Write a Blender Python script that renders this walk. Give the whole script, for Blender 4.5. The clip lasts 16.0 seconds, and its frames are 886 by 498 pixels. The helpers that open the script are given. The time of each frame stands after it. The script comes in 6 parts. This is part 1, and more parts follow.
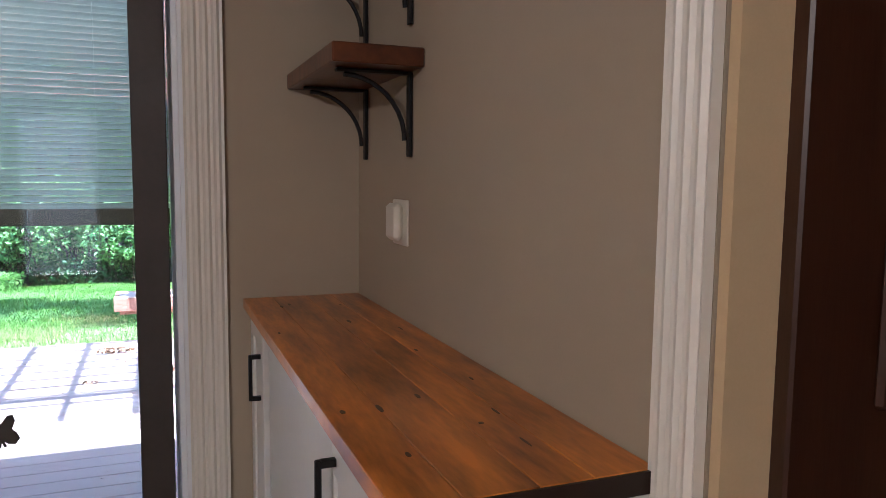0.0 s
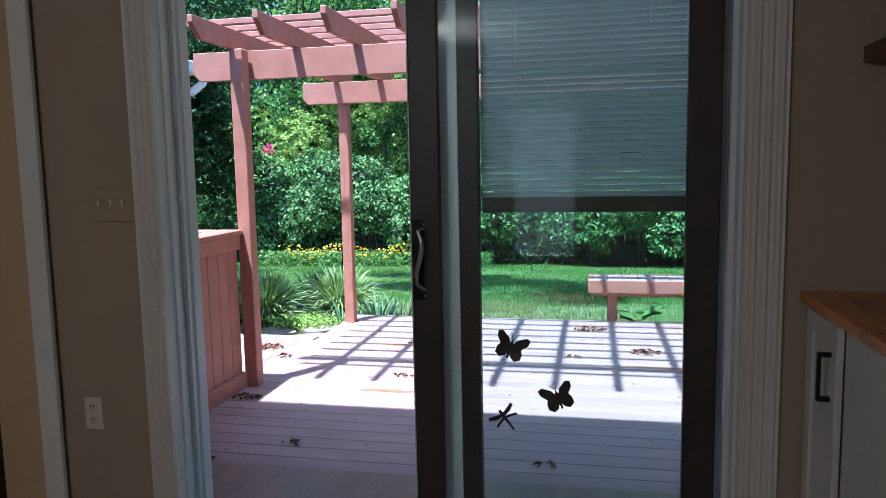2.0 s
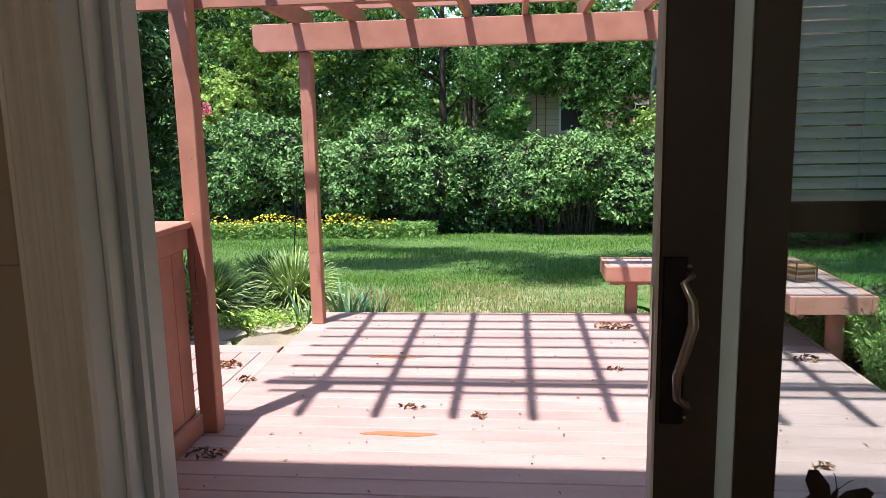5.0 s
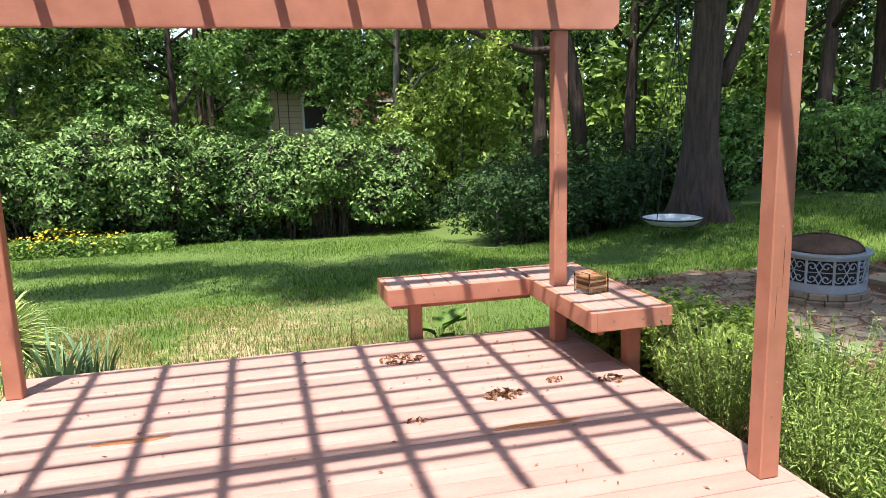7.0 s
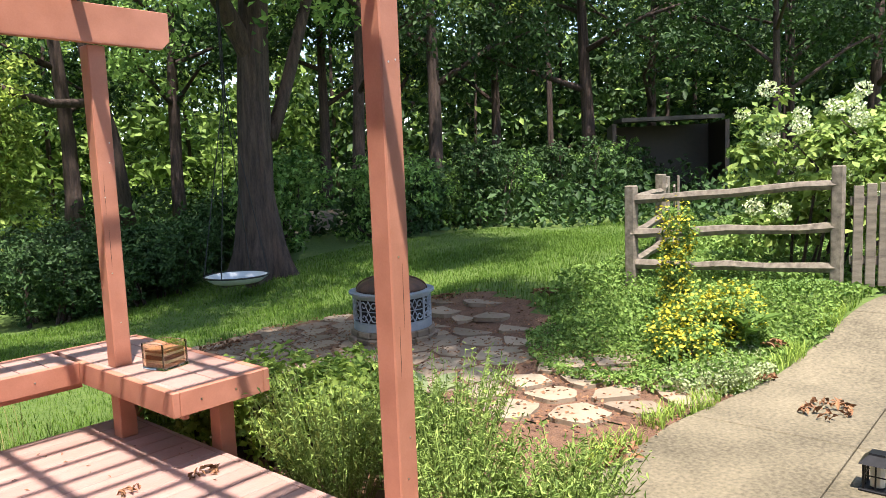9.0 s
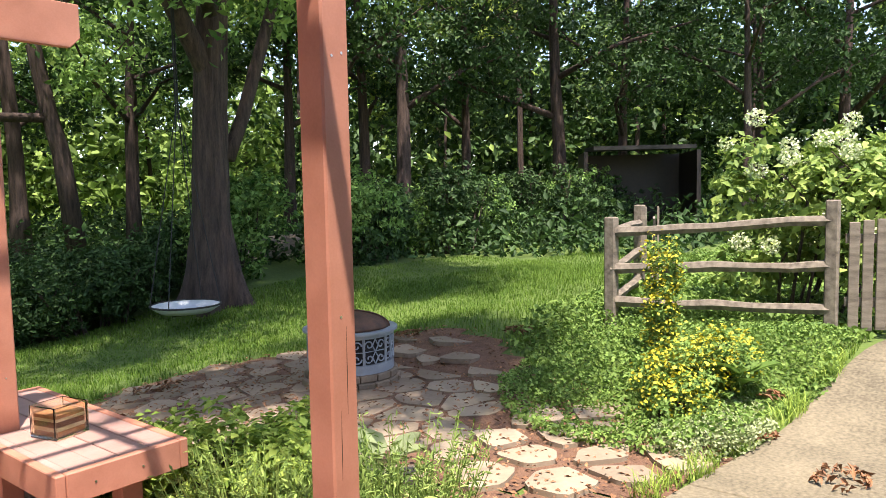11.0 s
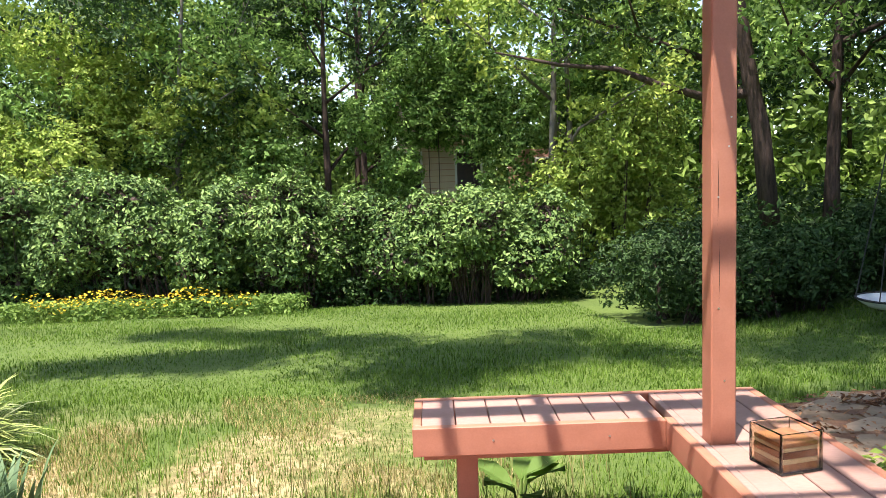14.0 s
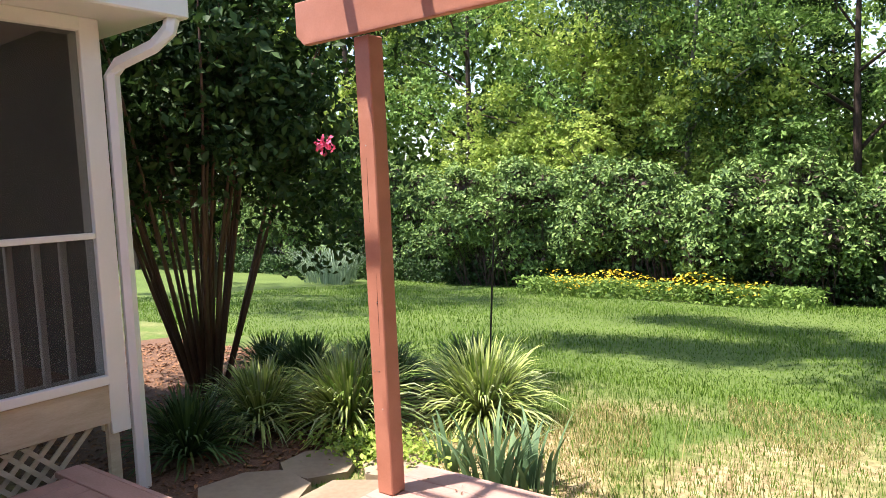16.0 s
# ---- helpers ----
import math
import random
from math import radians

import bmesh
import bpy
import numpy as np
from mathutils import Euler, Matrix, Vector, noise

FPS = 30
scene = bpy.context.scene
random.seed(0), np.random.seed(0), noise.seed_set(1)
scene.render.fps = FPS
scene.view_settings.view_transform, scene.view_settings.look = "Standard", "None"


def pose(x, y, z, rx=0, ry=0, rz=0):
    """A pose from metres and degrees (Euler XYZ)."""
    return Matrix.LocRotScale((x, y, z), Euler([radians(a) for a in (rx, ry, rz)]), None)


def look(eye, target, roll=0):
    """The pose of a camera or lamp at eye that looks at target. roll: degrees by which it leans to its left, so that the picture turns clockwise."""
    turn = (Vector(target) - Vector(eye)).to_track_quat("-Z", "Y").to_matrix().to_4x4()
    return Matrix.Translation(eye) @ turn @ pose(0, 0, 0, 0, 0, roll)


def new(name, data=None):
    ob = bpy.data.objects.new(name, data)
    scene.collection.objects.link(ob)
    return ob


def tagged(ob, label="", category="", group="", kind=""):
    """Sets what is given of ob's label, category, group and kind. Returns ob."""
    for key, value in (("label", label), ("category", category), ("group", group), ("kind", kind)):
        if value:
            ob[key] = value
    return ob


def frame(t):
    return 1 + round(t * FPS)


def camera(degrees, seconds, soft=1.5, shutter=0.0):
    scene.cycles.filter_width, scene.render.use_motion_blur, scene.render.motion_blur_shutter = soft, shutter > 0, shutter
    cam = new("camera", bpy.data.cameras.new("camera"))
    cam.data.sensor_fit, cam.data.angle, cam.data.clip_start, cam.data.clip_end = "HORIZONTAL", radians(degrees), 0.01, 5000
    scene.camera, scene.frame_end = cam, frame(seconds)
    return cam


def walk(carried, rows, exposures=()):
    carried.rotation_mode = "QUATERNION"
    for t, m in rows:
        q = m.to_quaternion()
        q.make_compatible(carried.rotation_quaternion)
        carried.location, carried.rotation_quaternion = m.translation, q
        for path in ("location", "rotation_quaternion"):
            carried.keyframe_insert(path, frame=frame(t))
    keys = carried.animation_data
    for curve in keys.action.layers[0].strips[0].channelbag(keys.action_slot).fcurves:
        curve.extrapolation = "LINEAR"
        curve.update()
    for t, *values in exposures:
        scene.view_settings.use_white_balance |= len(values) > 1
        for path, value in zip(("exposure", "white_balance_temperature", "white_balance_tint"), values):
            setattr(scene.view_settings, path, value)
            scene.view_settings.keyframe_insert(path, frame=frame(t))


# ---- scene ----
cam = camera(62.7, 16.0, soft=0.85)
PATH = [
    (0, (0.146, 0.034, 1.426), (0.877, 1.886, 1.228), 0.6),
    (0.5, (0.015, 0.023, 1.432), (0.437, 1.966, 1.215), -0.0),
    (1, (-0.059, 0.009, 1.43), (0.012, 1.993, 1.19), -0.9),
    (1.5, (-0.136, -0.01, 1.43), (-0.349, 1.964, 1.195), -0.8),
    (2, (-0.196, 0.069, 1.426), (-0.601, 2.014, 1.199), -1.1),
    (2.5, (-0.272, 0.223, 1.426), (-0.8, 2.137, 1.182), -1.5),
    (3, (-0.382, 0.386, 1.423), (-0.922, 2.292, 1.148), -1.8),
    (3.5, (-0.567, 0.583, 1.43), (-1.005, 2.51, 1.123), -2.5),
    (6, (-1.094, 1.846, 1.452), (-1.120, 3.818, 1.12), -0.3),
    (6.5, (-1.067, 2.112, 1.455), (-0.909, 4.08, 1.135), -0.9),
    (7, (-1.108, 2.274, 1.49), (-0.623, 4.182, 1.134), -1.5),
    (7.5, (-1.05, 2.454, 1.457), (-0.267, 4.255, 1.076), -0.6),
    (8, (-0.995, 2.588, 1.452), (0.023, 4.267, 1.071), 0.1),
    (8.5, (-0.92, 2.739, 1.404), (0.336, 4.267, 1.106), -0.0),
    (9, (-0.858, 2.984, 1.321), (0.636, 4.294, 1.098), -2.2),
    (11.5, (-0.195, 3.537, 1.34), (1.362, 4.783, 1.186), -1.1),
    (12, (-0.099, 3.712, 1.339), (1.173, 5.248, 1.195), -1.1),
    (12.5, (-0.068, 3.835, 1.327), (0.832, 5.612, 1.153), -0.9),
    (13, (-0.079, 3.996, 1.321), (0.505, 5.901, 1.142), -1.5),
    (13.5, (-0.104, 4.151, 1.328), (0.208, 6.12, 1.16), -2.1),
    (14, (-0.132, 4.302, 1.305), (-0.104, 6.294, 1.13), -1.8),
    (14.5, (-0.12, 4.427, 1.293), (-0.452, 6.39, 1.107), -1.5),
    (15, (-0.102, 4.434, 1.266), (-0.793, 6.302, 1.082), -2.1),
    (15.5, (-0.153, 4.48, 1.266), (-1.122, 6.223, 1.104), -2.7),
    (16, (-0.27, 4.507, 1.332), (-1.484, 6.088, 1.164), -2.6),
]
EXPOSURES = [(0.0, 3.2, 4850, 13), (0.5, 2.75, 4950, 13), (1.0, 2.3, 4700, 10), (1.5, 1.85, 4500, 5), (2.5, 1.65, 4500, 5), (3.5, 1.35, 4600, 5), (6.0, 1.3, 6200, 11), (9.0, 1.36, 6600, 14), (12.0, 1.4, 6900, 18), (15.0, 1.4, 6700, 15), (16.0, 1.5, 6700, 17)]
walk(cam, [(t, look(eye, target, roll)) for t, eye, target, roll in PATH], EXPOSURES)

# ---- light ----
SUN_EL, SUN_AZ = 71.0, 211.8
world = bpy.data.worlds.new("sky")
scene.world = world
world.use_nodes = True
wn = world.node_tree
sky = wn.nodes.new("ShaderNodeTexSky")
sky.sky_type = "NISHITA"
sky.sun_disc = False
sky.sun_elevation = radians(SUN_EL)
sky.sun_rotation = radians(SUN_AZ)
wn.links.new(sky.outputs[0], wn.nodes["Background"].inputs[0])
wn.nodes["Background"].inputs[1].default_value = 0.15


def sun_dir():
    e, a = radians(SUN_EL), radians(SUN_AZ)
    return Vector((math.sin(a) * math.cos(e), math.cos(a) * math.cos(e), math.sin(e)))


sun = new("sun", bpy.data.lights.new("sun", "SUN"))
sun.data.energy = 4.6
sun.data.angle = radians(1.0)
sun.data.color = (1.0, 0.95, 0.87)
sun.matrix_world = look(sun_dir() * 30, (0, 0, 0))
lamp = new("kitchen_lamp_light", bpy.data.lights.new("kitchen_lamp_light", "POINT"))
lamp.data.energy = 10
lamp.data.color = (1.0, 0.78, 0.55)
lamp.data.shadow_soft_size = 0.03
lamp.location = (-1.47, -1.0, 2.2)
win = new("south_door_daylight", bpy.data.lights.new("south_door_daylight", "AREA"))
win.data.shape = "RECTANGLE"
win.data.size, win.data.size_y = 0.62, 1.5
win.data.energy = 0.12
win.data.color = (0.93, 0.97, 1.0)
win.matrix_world = look((-0.71, -2.99, 1.22), (-0.71, 0, 1.22))


# ---- materials ----
def mat(name, c1, c2, rough=0.6, scale=4.0, stretch=(1, 1, 1), fine=60.0, bump=0.15, metal=0.0, detail_mix=0.25, island=0.0, obj=0.0, coat=0.0, trans=0.0, world_pos=False, dark=None, dist=0.01):
    """Two-scale noise between two colours, with bump; island / obj: brightness varied by island or object."""
    m = bpy.data.materials.new(name)
    m.use_nodes = True
    t = m.node_tree
    N, L = t.nodes, t.links
    b = N["Principled BSDF"]
    b.inputs["Roughness"].default_value = rough
    b.inputs["Metallic"].default_value = metal
    b.inputs["Coat Weight"].default_value = coat
    if world_pos:
        co = N.new("ShaderNodeNewGeometry").outputs["Position"]
    else:
        co = N.new("ShaderNodeTexCoord").outputs["Object"]
    mp = N.new("ShaderNodeMapping")
    mp.inputs["Scale"].default_value = stretch
    L.new(co, mp.inputs[0])
    if obj:
        oi = N.new("ShaderNodeObjectInfo")
        ad = N.new("ShaderNodeMath"); ad.operation = "MULTIPLY"; ad.inputs[1].default_value = 37.0
        L.new(oi.outputs["Random"], ad.inputs[0])
        L.new(ad.outputs[0], mp.inputs["Location"])
    n1 = N.new("ShaderNodeTexNoise"); n1.inputs["Scale"].default_value = scale; n1.inputs["Detail"].default_value = 5
    n2 = N.new("ShaderNodeTexNoise"); n2.inputs["Scale"].default_value = fine; n2.inputs["Detail"].default_value = 4
    L.new(mp.outputs[0], n1.inputs[0]); L.new(mp.outputs[0], n2.inputs[0])
    r1 = N.new("ShaderNodeValToRGB")
    r1.color_ramp.elements[0].position, r1.color_ramp.elements[1].position = 0.32, 0.68
    r1.color_ramp.elements[0].color = (*c1, 1); r1.color_ramp.elements[1].color = (*c2, 1)
    mx = N.new("ShaderNodeMix"); mx.data_type = "FLOAT"; mx.inputs[0].default_value = detail_mix
    L.new(n1.outputs[0], mx.inputs[2]); L.new(n2.outputs[0], mx.inputs[3])
    L.new(mx.outputs[0], r1.inputs[0])
    out = r1.outputs[0]
    var = island or obj
    if var:
        src = N.new("ShaderNodeNewGeometry").outputs["Random Per Island"] if island else oi.outputs["Random"]
        mr = N.new("ShaderNodeMapRange")
        mr.inputs[3].default_value, mr.inputs[4].default_value = 1 - var, 1 + var
        L.new(src, mr.inputs[0])
        hs = N.new("ShaderNodeHueSaturation")
        L.new(mr.outputs[0], hs.inputs["Value"]); L.new(out, hs.inputs["Color"])
        out = hs.outputs[0]
    L.new(out, b.inputs["Base Color"])
    if bump:
        bp = N.new("ShaderNodeBump"); bp.inputs["Strength"].default_value = bump; bp.inputs["Distance"].default_value = dist
        L.new(mx.outputs[0], bp.inputs["Height"]); L.new(bp.outputs[0], b.inputs["Normal"])
    return m


def leaf_mat(name, dark, light, rough=0.62, var=0.35, through_light=0.18, yellow=None, patch=0.35):
    """Foliage: colour by island, a big slow patchiness, some light passing through."""
    m = bpy.data.materials.new(name)
    m.use_nodes = True
    t = m.node_tree
    N, L = t.nodes, t.links
    b = N["Principled BSDF"]
    b.inputs["Roughness"].default_value = rough
    b.inputs["Specular IOR Level"].default_value = 0.28
    g = N.new("ShaderNodeNewGeometry")
    n = N.new("ShaderNodeTexNoise"); n.inputs["Scale"].default_value = patch; n.inputs["Detail"].default_value = 3
    L.new(g.outputs["Position"], n.inputs[0])
    a = N.new("ShaderNodeMix"); a.data_type = "FLOAT"; a.inputs[0].default_value = 0.5
    L.new(n.outputs[0], a.inputs[2]); L.new(g.outputs["Random Per Island"], a.inputs[3])
    r = N.new("ShaderNodeValToRGB")
    e = r.color_ramp.elements
    e[0].position, e[1].position = 0.25, 0.75
    e[0].color, e[1].color = (*dark, 1), (*light, 1)
    if yellow:
        k = e.new(0.9); k.color = (*yellow, 1)
    L.new(a.outputs[0], r.inputs[0])
    L.new(r.outputs[0], b.inputs["Base Color"])
    tr = N.new("ShaderNodeBsdfTranslucent")
    L.new(r.outputs[0], tr.inputs[0])
    ms = N.new("ShaderNodeMixShader"); ms.inputs[0].default_value = through_light
    L.new(b.outputs[0], ms.inputs[1]); L.new(tr.outputs[0], ms.inputs[2])
    L.new(ms.outputs[0], N["Material Output"].inputs[0])
    return m


M = dict(
    wall=mat("wall_paint", (0.385, 0.322, 0.235), (0.415, 0.348, 0.258), 0.85, 2.0, fine=240, bump=0.12, dist=0.002),
    # Yellowed so that warm light from the next room sits in the colour
    warm=mat("warm_lit_paint", (0.56, 0.42, 0.24), (0.62, 0.47, 0.28), 0.85, 2.0, fine=240, bump=0.12, dist=0.002),
    trim=mat("trim_paint", (0.70, 0.67, 0.60), (0.76, 0.73, 0.66), 0.4, 3.0, fine=90, bump=0.05, dist=0.002),
    white=mat("white_paint", (0.78, 0.78, 0.75), (0.84, 0.84, 0.81), 0.5, 3.0, fine=70, bump=0.06, dist=0.002),
    ceiling=mat("ceiling_paint", (0.74, 0.72, 0.68), (0.79, 0.77, 0.73), 0.9, 3.0, bump=0.1, dist=0.002),
    floor=mat("floor_wood", (0.16, 0.08, 0.035), (0.26, 0.13, 0.06), 0.35, 3.0, (8, 0.7, 1), 60, 0.1, obj=0.15),
    counter=mat("counter_wood", (0.15, 0.045, 0.005), (0.74, 0.25, 0.022), 0.30, 2.6, (6.5, 1.1, 2), 18, 0.18, coat=0.22, obj=0.15, dist=0.003),
    shelf=mat("shelf_wood", (0.05, 0.013, 0.003), (0.15, 0.042, 0.010), 0.35, 3.0, (2, 9, 2), 24, 0.2, coat=0.2, dist=0.003),
    edge=mat("dark_edge", (0.015, 0.008, 0.005), (0.03, 0.015, 0.009), 0.5, 8.0),
    darkwood=mat("dark_stained_wood", (0.030, 0.010, 0.004), (0.060, 0.020, 0.008), 0.4, 2.0, (6, 6, 0.6), 30, 0.1, coat=0.2),
    cab=mat("cabinet_paint", (0.66, 0.65, 0.62), (0.72, 0.71, 0.68), 0.45, 3.0, fine=80, bump=0.05, dist=0.002),
    black=mat("black_iron", (0.012, 0.012, 0.013), (0.025, 0.025, 0.027), 0.45, 20.0, bump=0.1, metal=0.6, dist=0.001),
    # Off-white frame coloured dark brown, standing for its backlit side
    frame_backlit=mat("backlit_door_frame", (0.040, 0.034, 0.029), (0.062, 0.052, 0.045), 0.45, 5.0, bump=0.04, dist=0.001),
    vinyl=mat("vinyl_frame", (0.76, 0.79, 0.82), (0.82, 0.85, 0.88), 0.4, 4.0, bump=0.03, dist=0.001),
    pewter=mat("pewter", (0.50, 0.49, 0.47), (0.66, 0.65, 0.63), 0.3, 10.0, metal=1.0, bump=0.05, dist=0.001),
    blind=mat("blind_slat", (0.48, 0.55, 0.62), (0.56, 0.63, 0.70), 0.6, 8.0, bump=0.0),
    plate=mat("switch_plate", (0.68, 0.64, 0.54), (0.74, 0.70, 0.60), 0.4, 8.0, bump=0.0),
    redwood=mat("painted_post_wood", (0.36, 0.145, 0.090), (0.46, 0.20, 0.13), 0.6, 2.4, (3, 3, 3), 45, 0.25, island=0.06, dist=0.003),
    deckwood=mat("weathered_deck_paint", (0.31, 0.178, 0.145), (0.42, 0.262, 0.222), 0.65, 1.6, (1, 5, 3), 38, 0.3, obj=0.09, detail_mix=0.4, dist=0.003),
    # Browned for the dirt and the dappled shade on the patio together
    stone=mat("flagstone", (0.14, 0.098, 0.062), (0.31, 0.235, 0.165), 0.8, 1.1, fine=30, bump=0.5, obj=0.22),
    # Paler copy of the flagstone, for slabs that lie in sun
    pale_sunlit_stone=mat("pale_flagstone", (0.20, 0.15, 0.10), (0.36, 0.285, 0.20), 0.8, 1.6, fine=26, bump=0.5, obj=0.12),
    concrete=mat("old_concrete", (0.055, 0.045, 0.026), (0.235, 0.195, 0.125), 0.85, 1.7, fine=38, bump=0.5, detail_mix=0.5, world_pos=True),
    mulch=mat("mulch", (0.075, 0.035, 0.020), (0.20, 0.105, 0.060), 0.9, 9.0, fine=70, bump=1.0, detail_mix=0.5, world_pos=True, dist=0.02),
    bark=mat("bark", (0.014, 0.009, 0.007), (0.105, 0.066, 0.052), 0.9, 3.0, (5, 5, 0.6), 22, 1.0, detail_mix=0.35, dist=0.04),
    bark_light=mat("pale_bark", (0.09, 0.08, 0.065), (0.24, 0.22, 0.19), 0.85, 3.0, (4, 4, 1), 20, 0.7, dist=0.02),
    crape_bark=mat("smooth_bark", (0.10, 0.055, 0.035), (0.19, 0.115, 0.075), 0.7, 4.0, (3, 3, 0.6), 20, 0.4, dist=0.01),
    # Weathered wood made lighter, standing for daylight on the porch skirt
    skirtwood=mat("brightened_weathered_wood", (0.42, 0.35, 0.25), (0.60, 0.53, 0.41), 0.85, 3.0, (6, 1.2, 6), 36, 0.6, dist=0.006),
    oldwood=mat("weathered_wood", (0.085, 0.068, 0.05), (0.27, 0.225, 0.17), 0.85, 3.0, (1.2, 6, 6), 36, 0.6, island=0.15, dist=0.006),
    pit=mat("grey_enamel", (0.24, 0.27, 0.30), (0.34, 0.37, 0.40), 0.5, 6.0, fine=60, bump=0.2, metal=0.2, dist=0.002),
    # Soot in the fire pit; also the black for shade under the deck
    soot_and_shade=mat("soot_and_shade", (0.010, 0.009, 0.009), (0.03, 0.026, 0.022), 0.8, 8.0),
    rust=mat("rusty_mesh", (0.04, 0.02, 0.012), (0.13, 0.06, 0.03), 0.7, 9.0, fine=60, bump=0.4),
    screen_dark=mat("shaded_porch_interior", (0.05, 0.045, 0.04), (0.08, 0.07, 0.06), 0.8, 3.0),
    rope=mat("black_rope", (0.012, 0.012, 0.013), (0.03, 0.03, 0.03), 0.8, 20.0),
    swing=mat("swing_fabric", (0.45, 0.47, 0.50), (0.62, 0.64, 0.66), 0.7, 4.0, bump=0.1),
    house=mat("house_siding", (0.62, 0.47, 0.33), (0.74, 0.60, 0.45), 0.8, 1.0, bump=0.1),
    brick=mat("pink_brick", (0.42, 0.22, 0.15), (0.55, 0.31, 0.22), 0.85, 6.0, fine=40, bump=0.3),
    roofing=mat("shingle_grey", (0.13, 0.12, 0.11), (0.22, 0.20, 0.18), 0.9, 5.0),
    deadleaf=mat("dead_leaf", (0.13, 0.055, 0.025), (0.30, 0.15, 0.07), 0.8, 20.0, island=0.4, bump=0.0),
    tile=mat("backsplash_tile", (0.30, 0.19, 0.10), (0.42, 0.29, 0.17), 0.5, 6.0, obj=0.15),
    granite=mat("granite", (0.14, 0.11, 0.07), (0.32, 0.27, 0.19), 0.25, 30.0, fine=120, bump=0.0),
)
LEAF = dict(
    hedge=leaf_mat("hedge_leaf", (0.035, 0.085, 0.02), (0.235, 0.36, 0.10), yellow=(0.34, 0.42, 0.13), through_light=0.12),
    # Dark leaf, also standing for shade in the east woods and under the hedge
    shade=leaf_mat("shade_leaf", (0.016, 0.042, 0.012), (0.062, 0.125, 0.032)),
    tree=leaf_mat("tree_leaf", (0.04, 0.105, 0.018), (0.33, 0.52, 0.14), through_light=0.42),
    woods=leaf_mat("woods_leaf", (0.03, 0.08, 0.02), (0.38, 0.54, 0.13), through_light=0.42, yellow=(0.20, 0.28, 0.07), patch=0.22),
    bright=leaf_mat("bright_leaf", (0.18, 0.29, 0.05), (0.47, 0.57, 0.13), through_light=0.4),
    herb=leaf_mat("herb_leaf", (0.14, 0.24, 0.035), (0.46, 0.58, 0.12), through_light=0.35, patch=1.5),
    bed=leaf_mat("bed_leaf", (0.08, 0.16, 0.03), (0.24, 0.36, 0.08), through_light=0.3, patch=1.5),
    tarragon=leaf_mat("narrow_herb_leaf", (0.11, 0.19, 0.04), (0.37, 0.49, 0.13), through_light=0.3, patch=1.5),
    hydrangea=leaf_mat("hydrangea_leaf", (0.10, 0.18, 0.035), (0.34, 0.44, 0.11), through_light=0.3, patch=1.5),
    silver=leaf_mat("silver_leaf", (0.19, 0.24, 0.10), (0.42, 0.48, 0.25), patch=1.5),
    yellow=leaf_mat("yellow_flower", (0.375, 0.350, 0.037), (0.750, 0.625, 0.050), patch=2.0),
    gold=leaf_mat("gold_flower", (0.688, 0.413, 0.025), (0.750, 0.625, 0.050), patch=2.0),
    liriope=leaf_mat("liriope_leaf", (0.10, 0.18, 0.03), (0.50, 0.58, 0.19), patch=1.2),
    # Darker copy of the liriope leaf, for mounds that stand in shade
    shaded_grass=leaf_mat("shaded_grass_leaf", (0.035, 0.075, 0.022), (0.12, 0.20, 0.055), patch=1.2),
    iris=leaf_mat("iris_leaf", (0.088, 0.163, 0.075), (0.213, 0.325, 0.163), patch=1.0),
    grass=leaf_mat("grass_blade", (0.055, 0.12, 0.013), (0.15, 0.25, 0.032), patch=0.9, through_light=0.3),
    dry=leaf_mat("dry_grass", (0.20, 0.18, 0.06), (0.44, 0.37, 0.17), patch=1.0),
    pampas=leaf_mat("blue_grass", (0.14, 0.215, 0.13), (0.33, 0.43, 0.29), patch=1.0),
    pink=leaf_mat("pink_flower", (0.688, 0.062, 0.150), (0.750, 0.150, 0.275), patch=2.0),
    bloom=leaf_mat("pale_bloom", (0.525, 0.625, 0.325), (0.750, 0.750, 0.525), patch=2.0),
)

glass = bpy.data.materials.new("pane_glass")
glass.use_nodes = True
gn = glass.node_tree
gb = gn.nodes["Principled BSDF"]
gb.inputs["Base Color"].default_value = (0.86, 0.96, 0.965, 1)
gb.inputs["Transmission Weight"].default_value = 1.0
gb.inputs["Roughness"].default_value = 0.0
gb.inputs["IOR"].default_value = 1.45
jar = glass.copy()
jar.name = "amber_glass"
jar.node_tree.nodes["Principled BSDF"].inputs["Base Color"].default_value = (0.93, 0.86, 0.72, 1)

# insect screen: dark threads over clear gaps
mesh_mat = bpy.data.materials.new("insect_screen")
mesh_mat.use_nodes = True
sn = mesh_mat.node_tree
sb = sn.nodes["Principled BSDF"]
sb.inputs["Base Color"].default_value = (0.03, 0.03, 0.03, 1)
sb.inputs["Roughness"].default_value = 0.7
st = sn.nodes.new("ShaderNodeBsdfTransparent")
sm = sn.nodes.new("ShaderNodeMixShader"); sm.inputs[0].default_value = 0.45
sn.links.new(st.outputs[0], sm.inputs[1]); sn.links.new(sb.outputs[0], sm.inputs[2])
sn.links.new(sm.outputs[0], sn.nodes["Material Output"].inputs[0])


